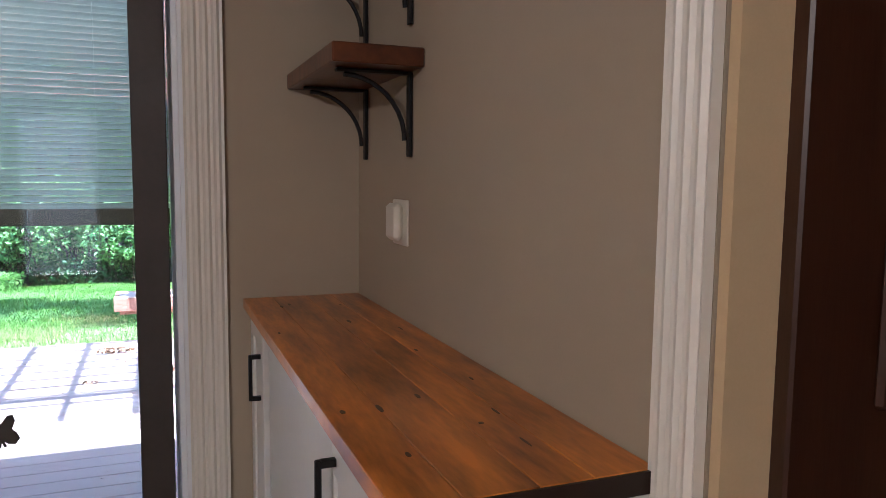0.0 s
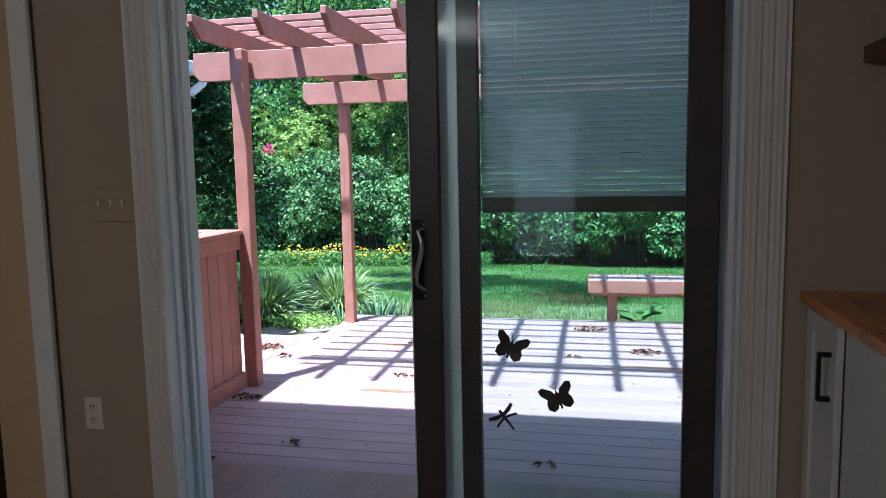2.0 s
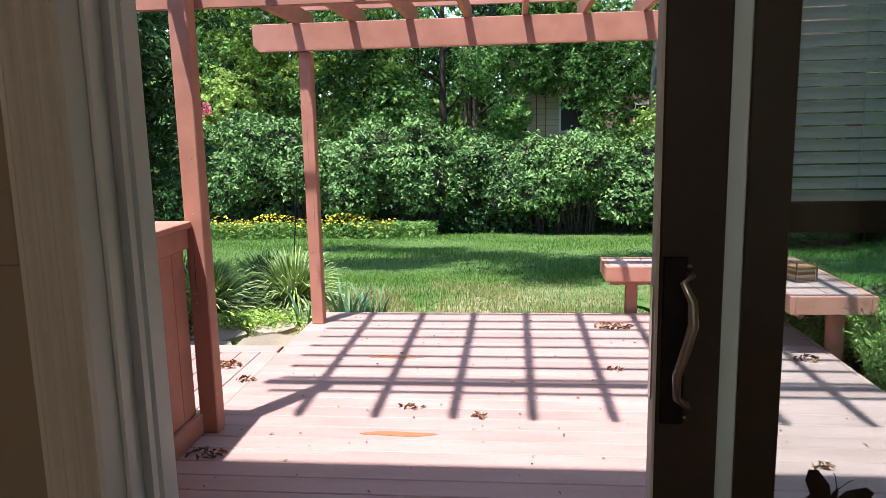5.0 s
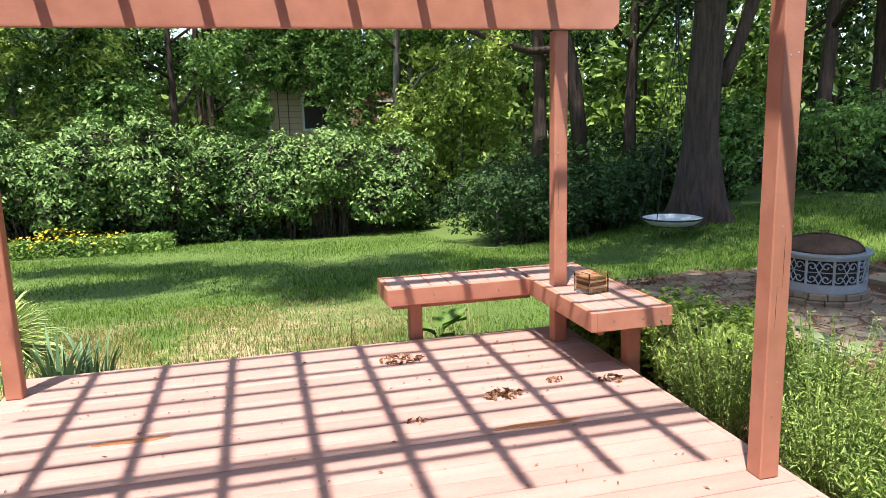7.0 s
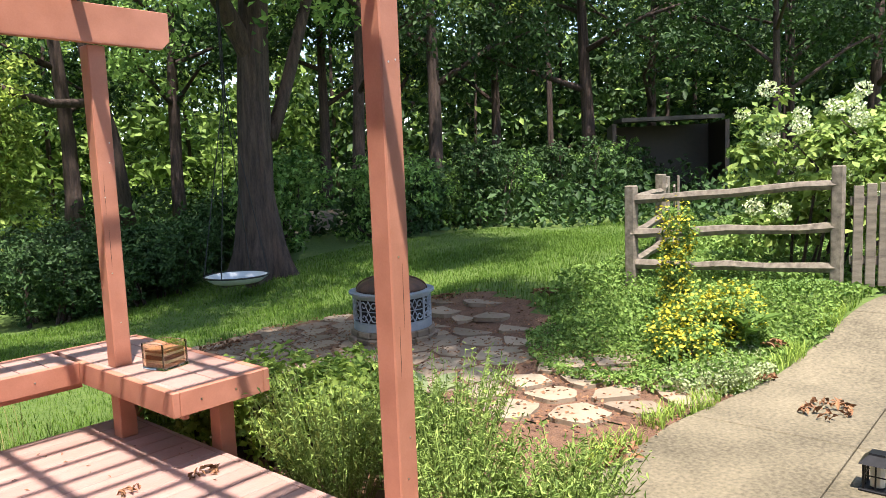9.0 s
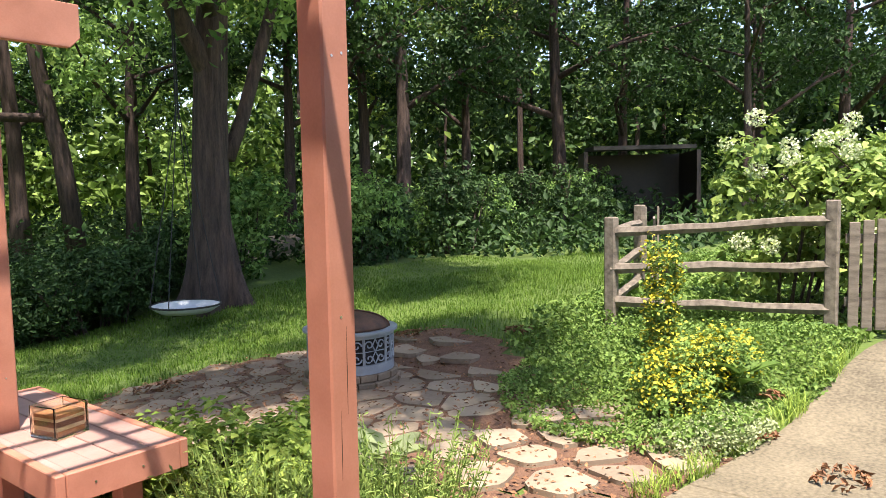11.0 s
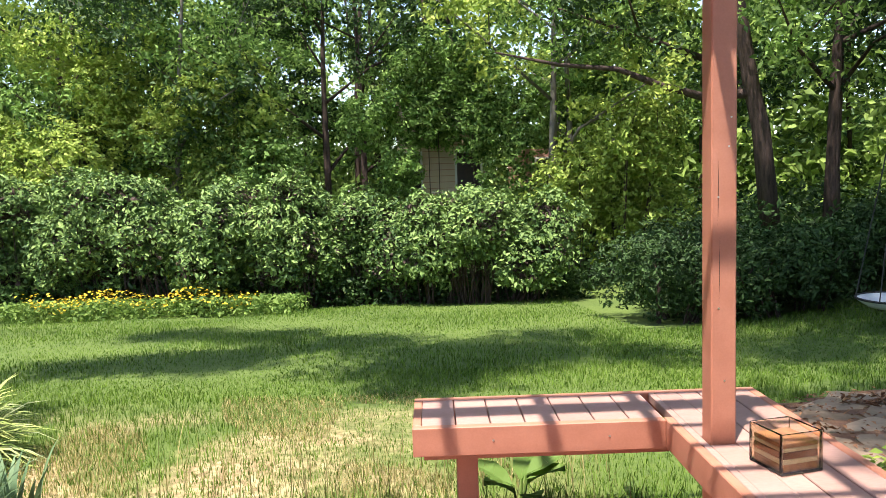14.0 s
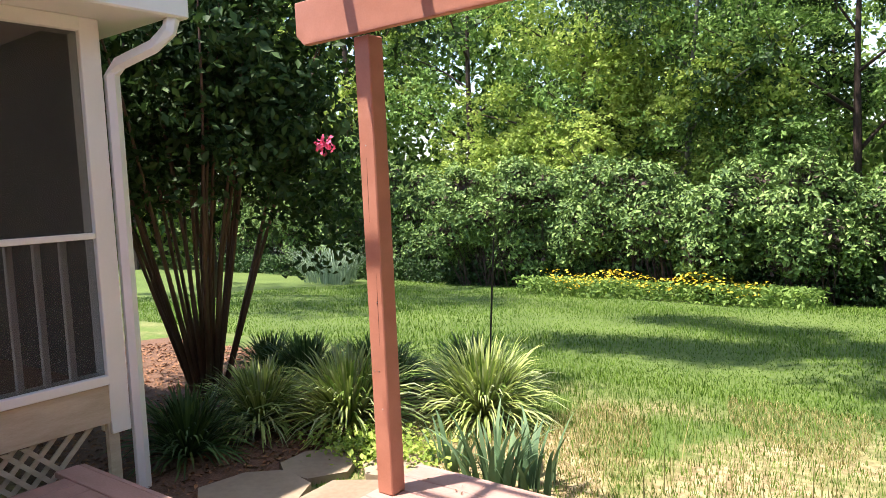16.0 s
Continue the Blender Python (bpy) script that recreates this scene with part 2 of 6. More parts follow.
# ---- mesh helpers ----
def box(bm, x0, x1, y0, y1, z0, z1, bevel=0.0):
    c = [bm.verts.new(p) for p in ((x0, y0, z0), (x1, y0, z0), (x1, y1, z0), (x0, y1, z0), (x0, y0, z1), (x1, y0, z1), (x1, y1, z1), (x0, y1, z1))]
    fs = [bm.faces.new([c[i] for i in q]) for q in ((3, 2, 1, 0), (4, 5, 6, 7), (0, 1, 5, 4), (1, 2, 6, 5), (2, 3, 7, 6), (3, 0, 4, 7))]
    if bevel:
        es = list({e for f in fs for e in f.edges})
        bmesh.ops.bevel(bm, geom=es, offset=bevel, segments=1, affect="EDGES")
    return bm


def prism(bm, pts, axis, a, b):
    """A flat outline pts (pairs) pushed from a to b along an axis: x: pts are (y, z); y: (x, z); z: (x, y)."""
    def at(p, k):
        return {"x": (k, p[0], p[1]), "y": (p[0], k, p[1]), "z": (p[0], p[1], k)}[axis]
    lo, hi = [bm.verts.new(at(p, a)) for p in pts], [bm.verts.new(at(p, b)) for p in pts]
    bm.faces.new(lo); bm.faces.new(hi[::-1])
    for i in range(len(pts)):
        j = (i + 1) % len(pts)
        bm.faces.new((lo[i], lo[j], hi[j], hi[i]))
    return bm


def tube(bm, path, radii, sides=8, cap=True, wob=0.0, rnd=None):
    """A tube along points with a radius at each."""
    path = [Vector(p) for p in path]
    if not hasattr(radii, "__len__"):
        radii = [radii] * len(path)
    rings = []
    for i, p in enumerate(path):
        d = (path[min(i + 1, len(path) - 1)] - path[max(i - 1, 0)]).normalized()
        u = d.cross(Vector((0.13, 0.97, 0.21))).normalized()
        v = d.cross(u)
        ring = []
        for k in range(sides):
            a = 2 * math.pi * k / sides
            r = radii[i] * (1 + (wob * noise.noise((math.cos(a) * 2, math.sin(a) * 2, p.z * 0.5 + p.x)) if wob else 0))
            ring.append(bm.verts.new(p + u * r * math.cos(a) + v * r * math.sin(a)))
        rings.append(ring)
    for r0, r1 in zip(rings, rings[1:]):
        for k in range(sides):
            j = (k + 1) % sides
            bm.faces.new((r0[k], r0[j], r1[j], r1[k]))
    if cap:
        bm.faces.new(rings[0][::-1]); bm.faces.new(rings[-1])
    return bm


def lathe(bm, prof, sides=24, cx=0.0, cy=0.0):
    rings = [[bm.verts.new((cx + r * math.cos(2 * math.pi * k / sides), cy + r * math.sin(2 * math.pi * k / sides), z)) for k in range(sides)] for r, z in prof]
    for r0, r1 in zip(rings, rings[1:]):
        for k in range(sides):
            j = (k + 1) % sides
            bm.faces.new((r0[k], r0[j], r1[j], r1[k]))
    bm.faces.new(rings[0][::-1]); bm.faces.new(rings[-1])
    return bm


def finish(name, bm, material, smooth=False):
    bmesh.ops.recalc_face_normals(bm, faces=bm.faces)
    me = bpy.data.meshes.new(name)
    bm.to_mesh(me)
    bm.free()
    me.materials.append(material)
    if smooth:
        me.shade_smooth()
    return me


def part(name, bm, material, parent, label="", smooth=False, kind=""):
    ob = new(name, finish(name, bm, material, smooth))
    ob.parent = parent
    return tagged(ob, label=label, kind=kind)


def thing(name, loc, label, category, group="", rz=0.0):
    ob = new(name)
    ob.matrix_basis = pose(*loc, 0, 0, rz)
    return tagged(ob, label=label, category=category, group=group)


def solo(name, bm, material, label="", category="", group="", kind="", smooth=False):
    return tagged(new(name, finish(name, bm, material, smooth)), label, category, group, kind)


def B(*a, **k):
    return box(bmesh.new(), *a, **k)


def raw_mesh(name, verts, faces, material, smooth=False):
    """A mesh from arrays: verts (n, 3), faces (m, k)."""
    me = bpy.data.meshes.new(name)
    n, (m, k) = len(verts), faces.shape
    me.vertices.add(n)
    me.vertices.foreach_set("co", np.ascontiguousarray(verts, dtype=np.float32).ravel())
    me.loops.add(m * k)
    me.loops.foreach_set("vertex_index", faces.astype(np.int32).ravel())
    me.polygons.add(m)
    me.polygons.foreach_set("loop_start", np.arange(0, m * k, k, dtype=np.int32))
    me.materials.append(material)
    me.update(calc_edges=True)
    me.validate()
    if smooth:
        me.shade_smooth()
    return me


def leaf_arrays(rng, pts, size, up=0.5, width=0.5, out=None, fold=0.15):
    """Folded four-point leaves at pts, turned at random; up biases the faces upwards, out pushes them outwards."""
    n = len(pts)
    nrm = rng.normal(size=(n, 3))
    nrm /= np.linalg.norm(nrm, axis=1, keepdims=True)
    nrm[:, 2] += up
    if out is not None:
        nrm += out
    nrm /= np.linalg.norm(nrm, axis=1, keepdims=True) + 1e-9
    t = np.cross(nrm, rng.normal(size=(n, 3)))
    t /= np.linalg.norm(t, axis=1, keepdims=True) + 1e-9
    s = np.cross(nrm, t)
    L = (size * rng.uniform(0.6, 1.3, n))[:, None]
    W = L * width
    mid = pts
    v = np.stack([mid - t * L / 2, mid + s * W / 2 + nrm * L * fold, mid + t * L / 2, mid - s * W / 2 + nrm * L * fold], 1).reshape(-1, 3)
    i = np.arange(n)[:, None] * 4
    f = np.concatenate([i + [0, 1, 2], i + [0, 2, 3]], 0)
    return v, f


def leaves(name, rng, pts, size, material, parent=None, up=0.5, width=0.5, out=None, fold=0.15):
    v, f = leaf_arrays(rng, np.asarray(pts, dtype=float), size, up, width, out, fold)
    ob = new(name, raw_mesh(name, v, f, material))
    ob.parent = parent
    return ob


def blades(name, rng, roots, height, material, parent=None, lean=0.35, width=0.012, segs=2, spread=None, arch=None):
    """Tapered bending blades, each a strip from its root."""
    roots = np.asarray(roots, dtype=float)
    n = len(roots)
    a = rng.uniform(0, 2 * np.pi, n)
    d = np.stack([np.cos(a), np.sin(a), np.zeros(n)], 1)
    if spread is not None:
        d = spread + d * 0.35
        d /= np.linalg.norm(d, axis=1, keepdims=True) + 1e-9
    s = np.stack([-d[:, 1], d[:, 0], np.zeros(n)], 1)
    b = rng.uniform(0, np.pi, n)[:, None]
    s = s * np.abs(np.cos(b)) + d * 0.3 * np.sin(b)
    h = (np.asarray(height) * rng.uniform(0.6, 1.2, n))[:, None]
    ln = (lean * rng.uniform(0.3, 1.4, n))[:, None]
    rows = []
    for k in range(segs + 1):
        u = k / segs
        c = roots + d * h * ln * u ** 1.5 + np.array([0, 0, 1.0]) * h * (u * (1 + 0.75 * ln) - 1.0 * ln * u * u)
        if arch:
            c = roots + d * h * ln * u ** 1.15 + np.array([0, 0, 1.0]) * h * (arch[0] * u - arch[1] * u * u)
        w = width * (1 - u) ** 0.7 if k < segs else 0.0
        if k < segs:
            rows.append(c - s * w / 2); rows.append(c + s * w / 2)
        else:
            rows.append(c)
    per = 2 * segs + 1
    v = np.stack(rows, 1).reshape(-1, 3)
    i = np.arange(n)[:, None] * per
    fs = []
    for k in range(segs - 1):
        q = 2 * k
        fs += [i + [q, q + 1, q + 3], i + [q, q + 3, q + 2]]
    q = 2 * (segs - 1)
    fs.append(i + [q, q + 1, q + 2])
    ob = new(name, raw_mesh(name, v, np.concatenate(fs, 0), material))
    ob.parent = parent
    return ob


def smooth01(x):
    x = np.clip(x, 0, 1)
    return x * x * (3 - 2 * x)


def ground_z(x, y):
    """Height of the ground: level by the house, falling away to the hedge, a little higher to the east."""
    x, y = np.asarray(x, dtype=float), np.asarray(y, dtype=float)
    fall = 0.09 * np.clip(y - 8.5, 0, 16) * smooth01((8.6 - x) / 5.0)
    near = smooth01((10.8 - y) / 3.0)
    rise = 0.34 * smooth01((x - 4.8) / 2.2) * near + 0.2 * smooth01((x - 6) / 5.0) * (1 - near)
    bumps = 0.02 * np.sin(x * 1.7 + 0.6) * np.sin(y * 1.3) * smooth01((np.hypot(x - 1, y - 4) - 4.5) / 3)
    return -0.45 - fall + rise + bumps


def gz(x, y):
    return float(ground_z(x, y))

# ---- ground ----
def build_ground():
    xs = np.unique(np.concatenate([np.linspace(-400, -40, 19), np.linspace(-40, 40, 161), np.linspace(40, 400, 19)]))
    ys = np.unique(np.concatenate([np.linspace(-400, -40, 19), np.linspace(-40, 60, 201), np.linspace(60, 400, 18)]))
    X, Y = np.meshgrid(xs, ys)
    v = np.stack([X, Y, ground_z(X, Y)], -1).reshape(-1, 3)
    nx = len(xs)
    i, j = np.meshgrid(np.arange(nx - 1), np.arange(len(ys) - 1))
    a = (j * nx + i).ravel()
    f = np.stack([a, a + 1, a + nx + 1, a + nx], 1)
    m = bpy.data.materials.new("lawn_soil")
    m.use_nodes = True
    t = m.node_tree
    N, L = t.nodes, t.links
    b = N["Principled BSDF"]; b.inputs["Roughness"].default_value = 0.95
    g = N.new("ShaderNodeNewGeometry")
    n1 = N.new("ShaderNodeTexNoise"); n1.inputs["Scale"].default_value = 0.45; n1.inputs["Detail"].default_value = 5
    n2 = N.new("ShaderNodeTexNoise"); n2.inputs["Scale"].default_value = 14; n2.inputs["Detail"].default_value = 5
    L.new(g.outputs["Position"], n1.inputs[0]); L.new(g.outputs["Position"], n2.inputs[0])
    r = N.new("ShaderNodeValToRGB")
    e = r.color_ramp.elements
    e[0].position, e[1].position = 0.3, 0.72
    e[0].color, e[1].color = (0.045, 0.085, 0.012, 1), (0.115, 0.17, 0.028, 1)
    mx = N.new("ShaderNodeMix"); mx.data_type = "FLOAT"; mx.inputs[0].default_value = 0.5
    L.new(n1.outputs[0], mx.inputs[2]); L.new(n2.outputs[0], mx.inputs[3]); L.new(mx.outputs[0], r.inputs[0])
    dry = N.new("ShaderNodeValToRGB")
    d = dry.color_ramp.elements
    d[0].position, d[1].position = 0.35, 0.65
    d[0].color, d[1].color = (0.20, 0.145, 0.07, 1), (0.42, 0.34, 0.18, 1)
    L.new(n2.outputs[0], dry.inputs[0])
    # worn, dry strip of lawn just beyond the deck
    sep = N.new("ShaderNodeSeparateXYZ"); L.new(g.outputs["Position"], sep.inputs[0])
    w1 = N.new("ShaderNodeMapRange"); w1.inputs[1].default_value, w1.inputs[2].default_value = 11.2, 8.3
    L.new(sep.outputs[1], w1.inputs[0])
    n3 = N.new("ShaderNodeTexNoise"); n3.inputs["Scale"].default_value = 1.3; n3.inputs["Detail"].default_value = 4
    L.new(g.outputs["Position"], n3.inputs[0])
    w2 = N.new("ShaderNodeMath"); w2.operation = "MULTIPLY_ADD"
    we = N.new("ShaderNodeMapRange"); we.inputs[1].default_value, we.inputs[2].default_value = 0.9, -0.9
    L.new(sep.outputs[0], we.inputs[0])
    L.new(n3.outputs[0], w2.inputs[0]); w2.inputs[1].default_value = 7.0; w2.inputs[2].default_value = -2.7
    w3 = N.new("ShaderNodeMath"); w3.operation = "MULTIPLY"; w3.use_clamp = True
    L.new(w1.outputs[0], w3.inputs[0]); L.new(w2.outputs[0], w3.inputs[1])
    w4 = N.new("ShaderNodeMath"); w4.operation = "MULTIPLY"
    L.new(w3.outputs[0], w4.inputs[0]); L.new(we.outputs[0], w4.inputs[1])
    mc = N.new("ShaderNodeMix"); mc.data_type = "RGBA"
    L.new(w4.outputs[0], mc.inputs[0]); L.new(r.outputs[0], mc.inputs[6]); L.new(dry.outputs[0], mc.inputs[7])
    L.new(mc.outputs[2], b.inputs["Base Color"])
    bp = N.new("ShaderNodeBump"); bp.inputs["Strength"].default_value = 0.6; bp.inputs["Distance"].default_value = 0.03
    L.new(n2.outputs[0], bp.inputs["Height"]); L.new(bp.outputs[0], b.inputs["Normal"])
    tagged(new("ground", raw_mesh("ground", v, f, m, True)), kind="structure")


build_ground()

FLOOR, DECK, G0 = 0.05, -0.15, -0.45
WALL_IN, WALL_OUT = 2.30, 2.58
DL, DR, DTOP = -1.64, 0.22, 2.12


# ---- rooms ----
def build_room():
    S = "structure"
    solo("floor", B(-4.6, 2.2, -3.0, 3.1, FLOOR - 0.12, FLOOR), M["floor"], kind=S)
    solo("ceiling", B(-4.6, 2.2, -3.0, 3.1, 2.50, 2.62), M["ceiling"], kind=S)
    solo("wall_north", B(-2.155, DL - 0.075, WALL_IN, WALL_OUT, FLOOR - 0.4, 2.50), M["wall"], kind=S)
    solo("wall_north_east", B(DR + 0.02, 2.2, WALL_IN, WALL_OUT, FLOOR - 0.4, 2.50), M["wall"], kind=S)
    solo("wall_lintel", B(DL - 0.02, DR + 0.02, WALL_IN, WALL_OUT, DTOP, 2.50), M["wall"], kind=S)
    # The yellowed paint here stands for warm light on the wall end
    solo("wall_kitchen_end", B(-2.345, -2.158, 2.285, 3.1, FLOOR, 2.50), M["warm"], kind=S)
    solo("wall_kitchen_back", B(-4.6, -2.348, 3.0, 3.1, FLOOR, 2.50), M["wall"], kind=S)
    solo("wall_east", B(0.75, 0.83, 0.70, WALL_IN, FLOOR, 2.50), M["wall"], kind=S)
    solo("wall_east_near", B(0.75, 0.90, -3.0, -0.35, FLOOR, 2.50), M["wall"], kind=S)
    solo("wall_east_head", B(0.75, 0.90, -0.35, 0.70, 2.12, 2.50), M["wall"], kind=S)
    solo("wall_far_east", B(2.2, 2.3, -3.0, 3.1, FLOOR, 2.62), M["wall"], kind=S)
    solo("wall_south", B(-4.6, -1.05, -3.1, -3.0, FLOOR, 2.62), M["wall"], kind=S)
    solo("wall_south_east", B(-0.37, 2.2, -3.1, -3.0, FLOOR, 2.62), M["wall"], kind=S)
    solo("wall_south_head", B(-1.05, -0.37, -3.1, -3.0, 2.02, 2.62), M["wall"], kind=S)
    solo("wall_south_sill", B(-1.05, -0.37, -3.1, -3.0, FLOOR, 0.45), M["wall"], kind=S)
    w2 = new("window_1"); tagged(w2, kind=S)
    part("window_frame", B(-1.05, -1.015, -3.08, -3.02, 0.452, 2.018, 0.003), M["trim"], w2)
    part("window_frame", B(-0.405, -0.37, -3.08, -3.02, 0.452, 2.018, 0.003), M["trim"], w2)
    g = part("pane", B(-1.014, -0.406, -3.054, -3.05, 0.452, 2.018), glass, w2)
    g.visible_shadow = False
    solo("wall_west", B(-4.7, -4.6, -3.1, 3.1, FLOOR, 2.62), M["wall"], kind=S)
    # return inside the doorway, tinted for warm light; the dark door standing past it
    solo("door_reveal", B(0.753, 0.83, 0.68, 0.697, FLOOR, 2.118), M["warm"], kind=S)
    d = thing("dark_door", (0.832, 0.70, FLOOR), "tall dark-stained wooden door standing open beyond the doorway", "door", rz=-4)
    part("door_leaf", B(0, 0.82, -0.045, 0, 0.01, 2.03, 0.004), M["darkwood"], d)
    part("door_panel", B(0.12, 0.70, -0.06, -0.047, 0.25, 0.95, 0.006), M["darkwood"], d)
    part("door_panel", B(0.12, 0.70, -0.06, -0.047, 1.10, 1.90, 0.006), M["darkwood"], d)
    # fluted casing
    def casing(name, x0, x1, y0, y1, z0, z1, face, m):
        bm = bmesh.new()
        n = 7
        if face == "y":
            w = (x1 - x0) / n
            pts = [(x0, y1), (x1, y1)]
            for k in range(n, 0, -1):
                pts += [(x0 + w * k, y0 + (0.004 if k in (n,) else 0)), (x0 + w * (k - 0.5), y0 + (0.006 if k % 2 else 0.001))]
            pts.append((x0, y0 + 0.004))
            prism(bm, pts, "z", z0, z1)
        else:
            w = (y1 - y0) / n
            pts = [(x1, y0), (x1, y1)]
            for k in range(n, 0, -1):
                pts += [(x0 + (0.004 if k == n else 0), y0 + w * k), (x0 + (0.007 if k % 2 else 0.001), y0 + w * (k - 0.5))]
            pts.append((x0 + 0.004, y0))
            prism(bm, pts, "z", z0, z1)
        solo(name, bm, m, kind=S)
    casing("trim_door_west", DL - 0.088, DL, 2.278, 2.298, FLOOR, DTOP, "y", M["trim"])
    casing("trim_door_east", DR + 0.005, DR + 0.118, 2.278, 2.298, FLOOR, DTOP, "y", M["trim"])
    solo("trim_door_head", B(DL - 0.10, DR + 0.118, 2.276, 2.298, DTOP + 0.002, DTOP + 0.11, 0.004), M["trim"], kind=S)
    casing("trim_opening", 0.728, 0.748, 0.70, 0.785, FLOOR, 2.12, "x", M["trim"])
    solo("trim_corner", B(-2.155, -2.075, 2.262, 2.283, FLOOR, 2.498, 0.003), M["white"], kind=S)
    solo("baseboard", B(-2.07, DL - 0.093, 2.283, 2.298, FLOOR, FLOOR + 0.10, 0.003), M["trim"], kind=S)


build_room()


def build_sky_blocker():
    # Unseen wall, added to dim the sky mirrored in the patio glass
    w = new("unseen_sky_blocker"); tagged(w, kind="structure")
    part("wall", B(-3.2, 1.6, -5.3, -5.1, -0.8, 4.2), M["brick"], w)


build_sky_blocker()
solo("roof_eave", B(-4.45, 1.15, 2.585, 3.72, 2.58, 2.66, 0.004), M["white"], kind="structure")


def build_door():
    """The sliding patio door: frame, fixed panel with a blind, open sliding panel."""
    S = "structure"
    fr = new("door_1"); tagged(fr, kind=S, label="white-framed sliding patio door standing open", category="door")
    bm = bmesh.new()
    for y0, y1, dx in ((2.30, 2.36, 0.0), (2.36, 2.385, 0.008), (2.385, 2.455, -0.022), (2.455, 2.475, -0.006), (2.475, 2.545, -0.05), (2.545, 2.60, -0.035)):
        box(bm, DL - 0.073, DL - 0.004 + dx, y0, y1 - 0.001, FLOOR - 0.05, DTOP - 0.002)
    part("jamb", bm, M["vinyl"], fr)
    bm = bmesh.new()
    for y0, y1, dx in ((2.30, 2.36, 0.0), (2.36, 2.385, 0.016), (2.545, 2.60, 0.02)):
        box(bm, DR - 0.006 - dx, DR + 0.018, y0, y1 - 0.001, FLOOR - 0.05, DTOP - 0.002)
    part("jamb", bm, M["vinyl"], fr)
    part("head", B(DL + 0.008, DR - 0.008, 2.30, 2.60, DTOP - 0.05, DTOP - 0.003), M["vinyl"], fr)
    bm = B(DL + 0.008, DR - 0.008, 2.30, 2.64, FLOOR - 0.05, FLOOR + 0.012)
    for y in (2.37, 2.45, 2.535):
        box(bm, DL + 0.01, DR - 0.01, y, y + 0.008, FLOOR + 0.013, FLOOR + 0.028)
    part("sill", bm, M["pewter"], fr)

    def panel(name, x0, x1, y0, y1, m, stile, edge_m=None):
        p = new(name); p.parent = fr
        z0, z1 = FLOOR + 0.03, DTOP - 0.055
        part("stile", B(x0, x0 + stile[0], y0, y1, z0, z1, 0.003), m, p)
        part("stile", B(x1 - stile[1], x1, y0, y1, z0, z1, 0.003), m, p)
        part("rail", B(x0 + stile[0] + 0.001, x1 - stile[1] - 0.001, y0 + 0.002, y1 - 0.002, z0, z0 + 0.12, 0.003), m, p)
        part("rail", B(x0 + stile[0] + 0.001, x1 - stile[1] - 0.001, y0 + 0.002, y1 - 0.002, z1 - 0.09, z1, 0.003), m, p)
        g = part("pane", B(x0 + stile[0] - 0.004, x1 - stile[1] + 0.004, (y0 + y1) / 2 - 0.002, (y0 + y1) / 2 + 0.002, z0 + 0.118, z1 - 0.088), glass, p)
        g.visible_shadow = False
        return p
    fixed = panel("fixed_panel", -0.703, 0.205, 2.475, 2.52, M["vinyl"], (0.064, 0.018))
    part("gasket", B(-0.639, -0.572, 2.470, 2.52, FLOOR + 0.15, DTOP - 0.145, 0.002), M["edge"], fixed)
    slide = panel("sliding_panel", -0.785, 0.180, 2.395, 2.431, M["frame_backlit"], (0.095, 0.098))
    # White strip puts the daylight on the panel's edge into its colour
    part("edge_strip", B(-0.7895, -0.7855, 2.3935, 2.432, FLOOR + 0.03, DTOP - 0.055), M["white"], slide)
    part("lock_plate", B(-0.7915, -0.7896, 2.407, 2.427, 1.02, 1.20), M["pewter"], slide)
    # handle: back plate and a scrolled pull
    h = new("handle"); h.parent = slide
    tagged(h, label="scrolled pewter pull handle with a long back plate")
    part("back_plate", B(-0.780, -0.744, 2.389, 2.3945, 0.985, 1.250, 0.002), M["black"], h)
    bm = bmesh.new()
    pts = [(-0.742, 2.3885, 1.222), (-0.742, 2.372, 1.224), (-0.756, 2.360, 1.216), (-0.744, 2.354, 1.190), (-0.742, 2.352, 1.155), (-0.752, 2.352, 1.115), (-0.763, 2.354, 1.075), (-0.761, 2.360, 1.040), (-0.742, 2.372, 1.020), (-0.742, 2.3885, 1.020)]
    tube(bm, pts, [0.007, 0.006, 0.006, 0.007, 0.008, 0.008, 0.007, 0.006, 0.006, 0.007], 10)
    for z in (1.236, 0.998):
        tube(bm, [(-0.742, 2.3885, z), (-0.742, 2.385, z)], 0.004, 8)
    part("pull", bm, M["pewter"], h, smooth=True)

    # blind in front of the fixed pane
    bl = thing("window_blind", (0, 0, 0), "half-lowered grey horizontal blind with thin slats behind the patio glass", "blind")
    x0, x1 = -0.568, 0.186
    z = 1.325
    k = 0
    base = None
    while z < 2.0:
        if base is None:
            bm = bmesh.new()
            prism(bm, [(-0.0050, 0.0085), (0.0010, 0.0004), (0.0050, -0.0091), (0.0056, -0.0085), (0.0018, 0.0012), (-0.0044, 0.0091)], "x", x0, x1)
            base = finish("slat", bm, M["blind"])
        s = new("slat", base); s.parent = bl; s.location = (0, 2.532, z)
        z += 0.0205
        k += 1
    part("bottom_rail", B(x0, x1, 2.524, 2.540, 1.265, 1.316, 0.003), M["edge"], bl)
    part("head_rail", B(x0, x1, 2.522, 2.542, 1.99, 2.015, 0.003), M["blind"], bl)
    for x in (-0.45, -0.02):
        bm = bmesh.new(); tube(bm, [(x, 2.5255, 1.30), (x, 2.5255, 1.99)], 0.0008, 4)
        part("cord", bm, M["blind"], bl)


build_door()


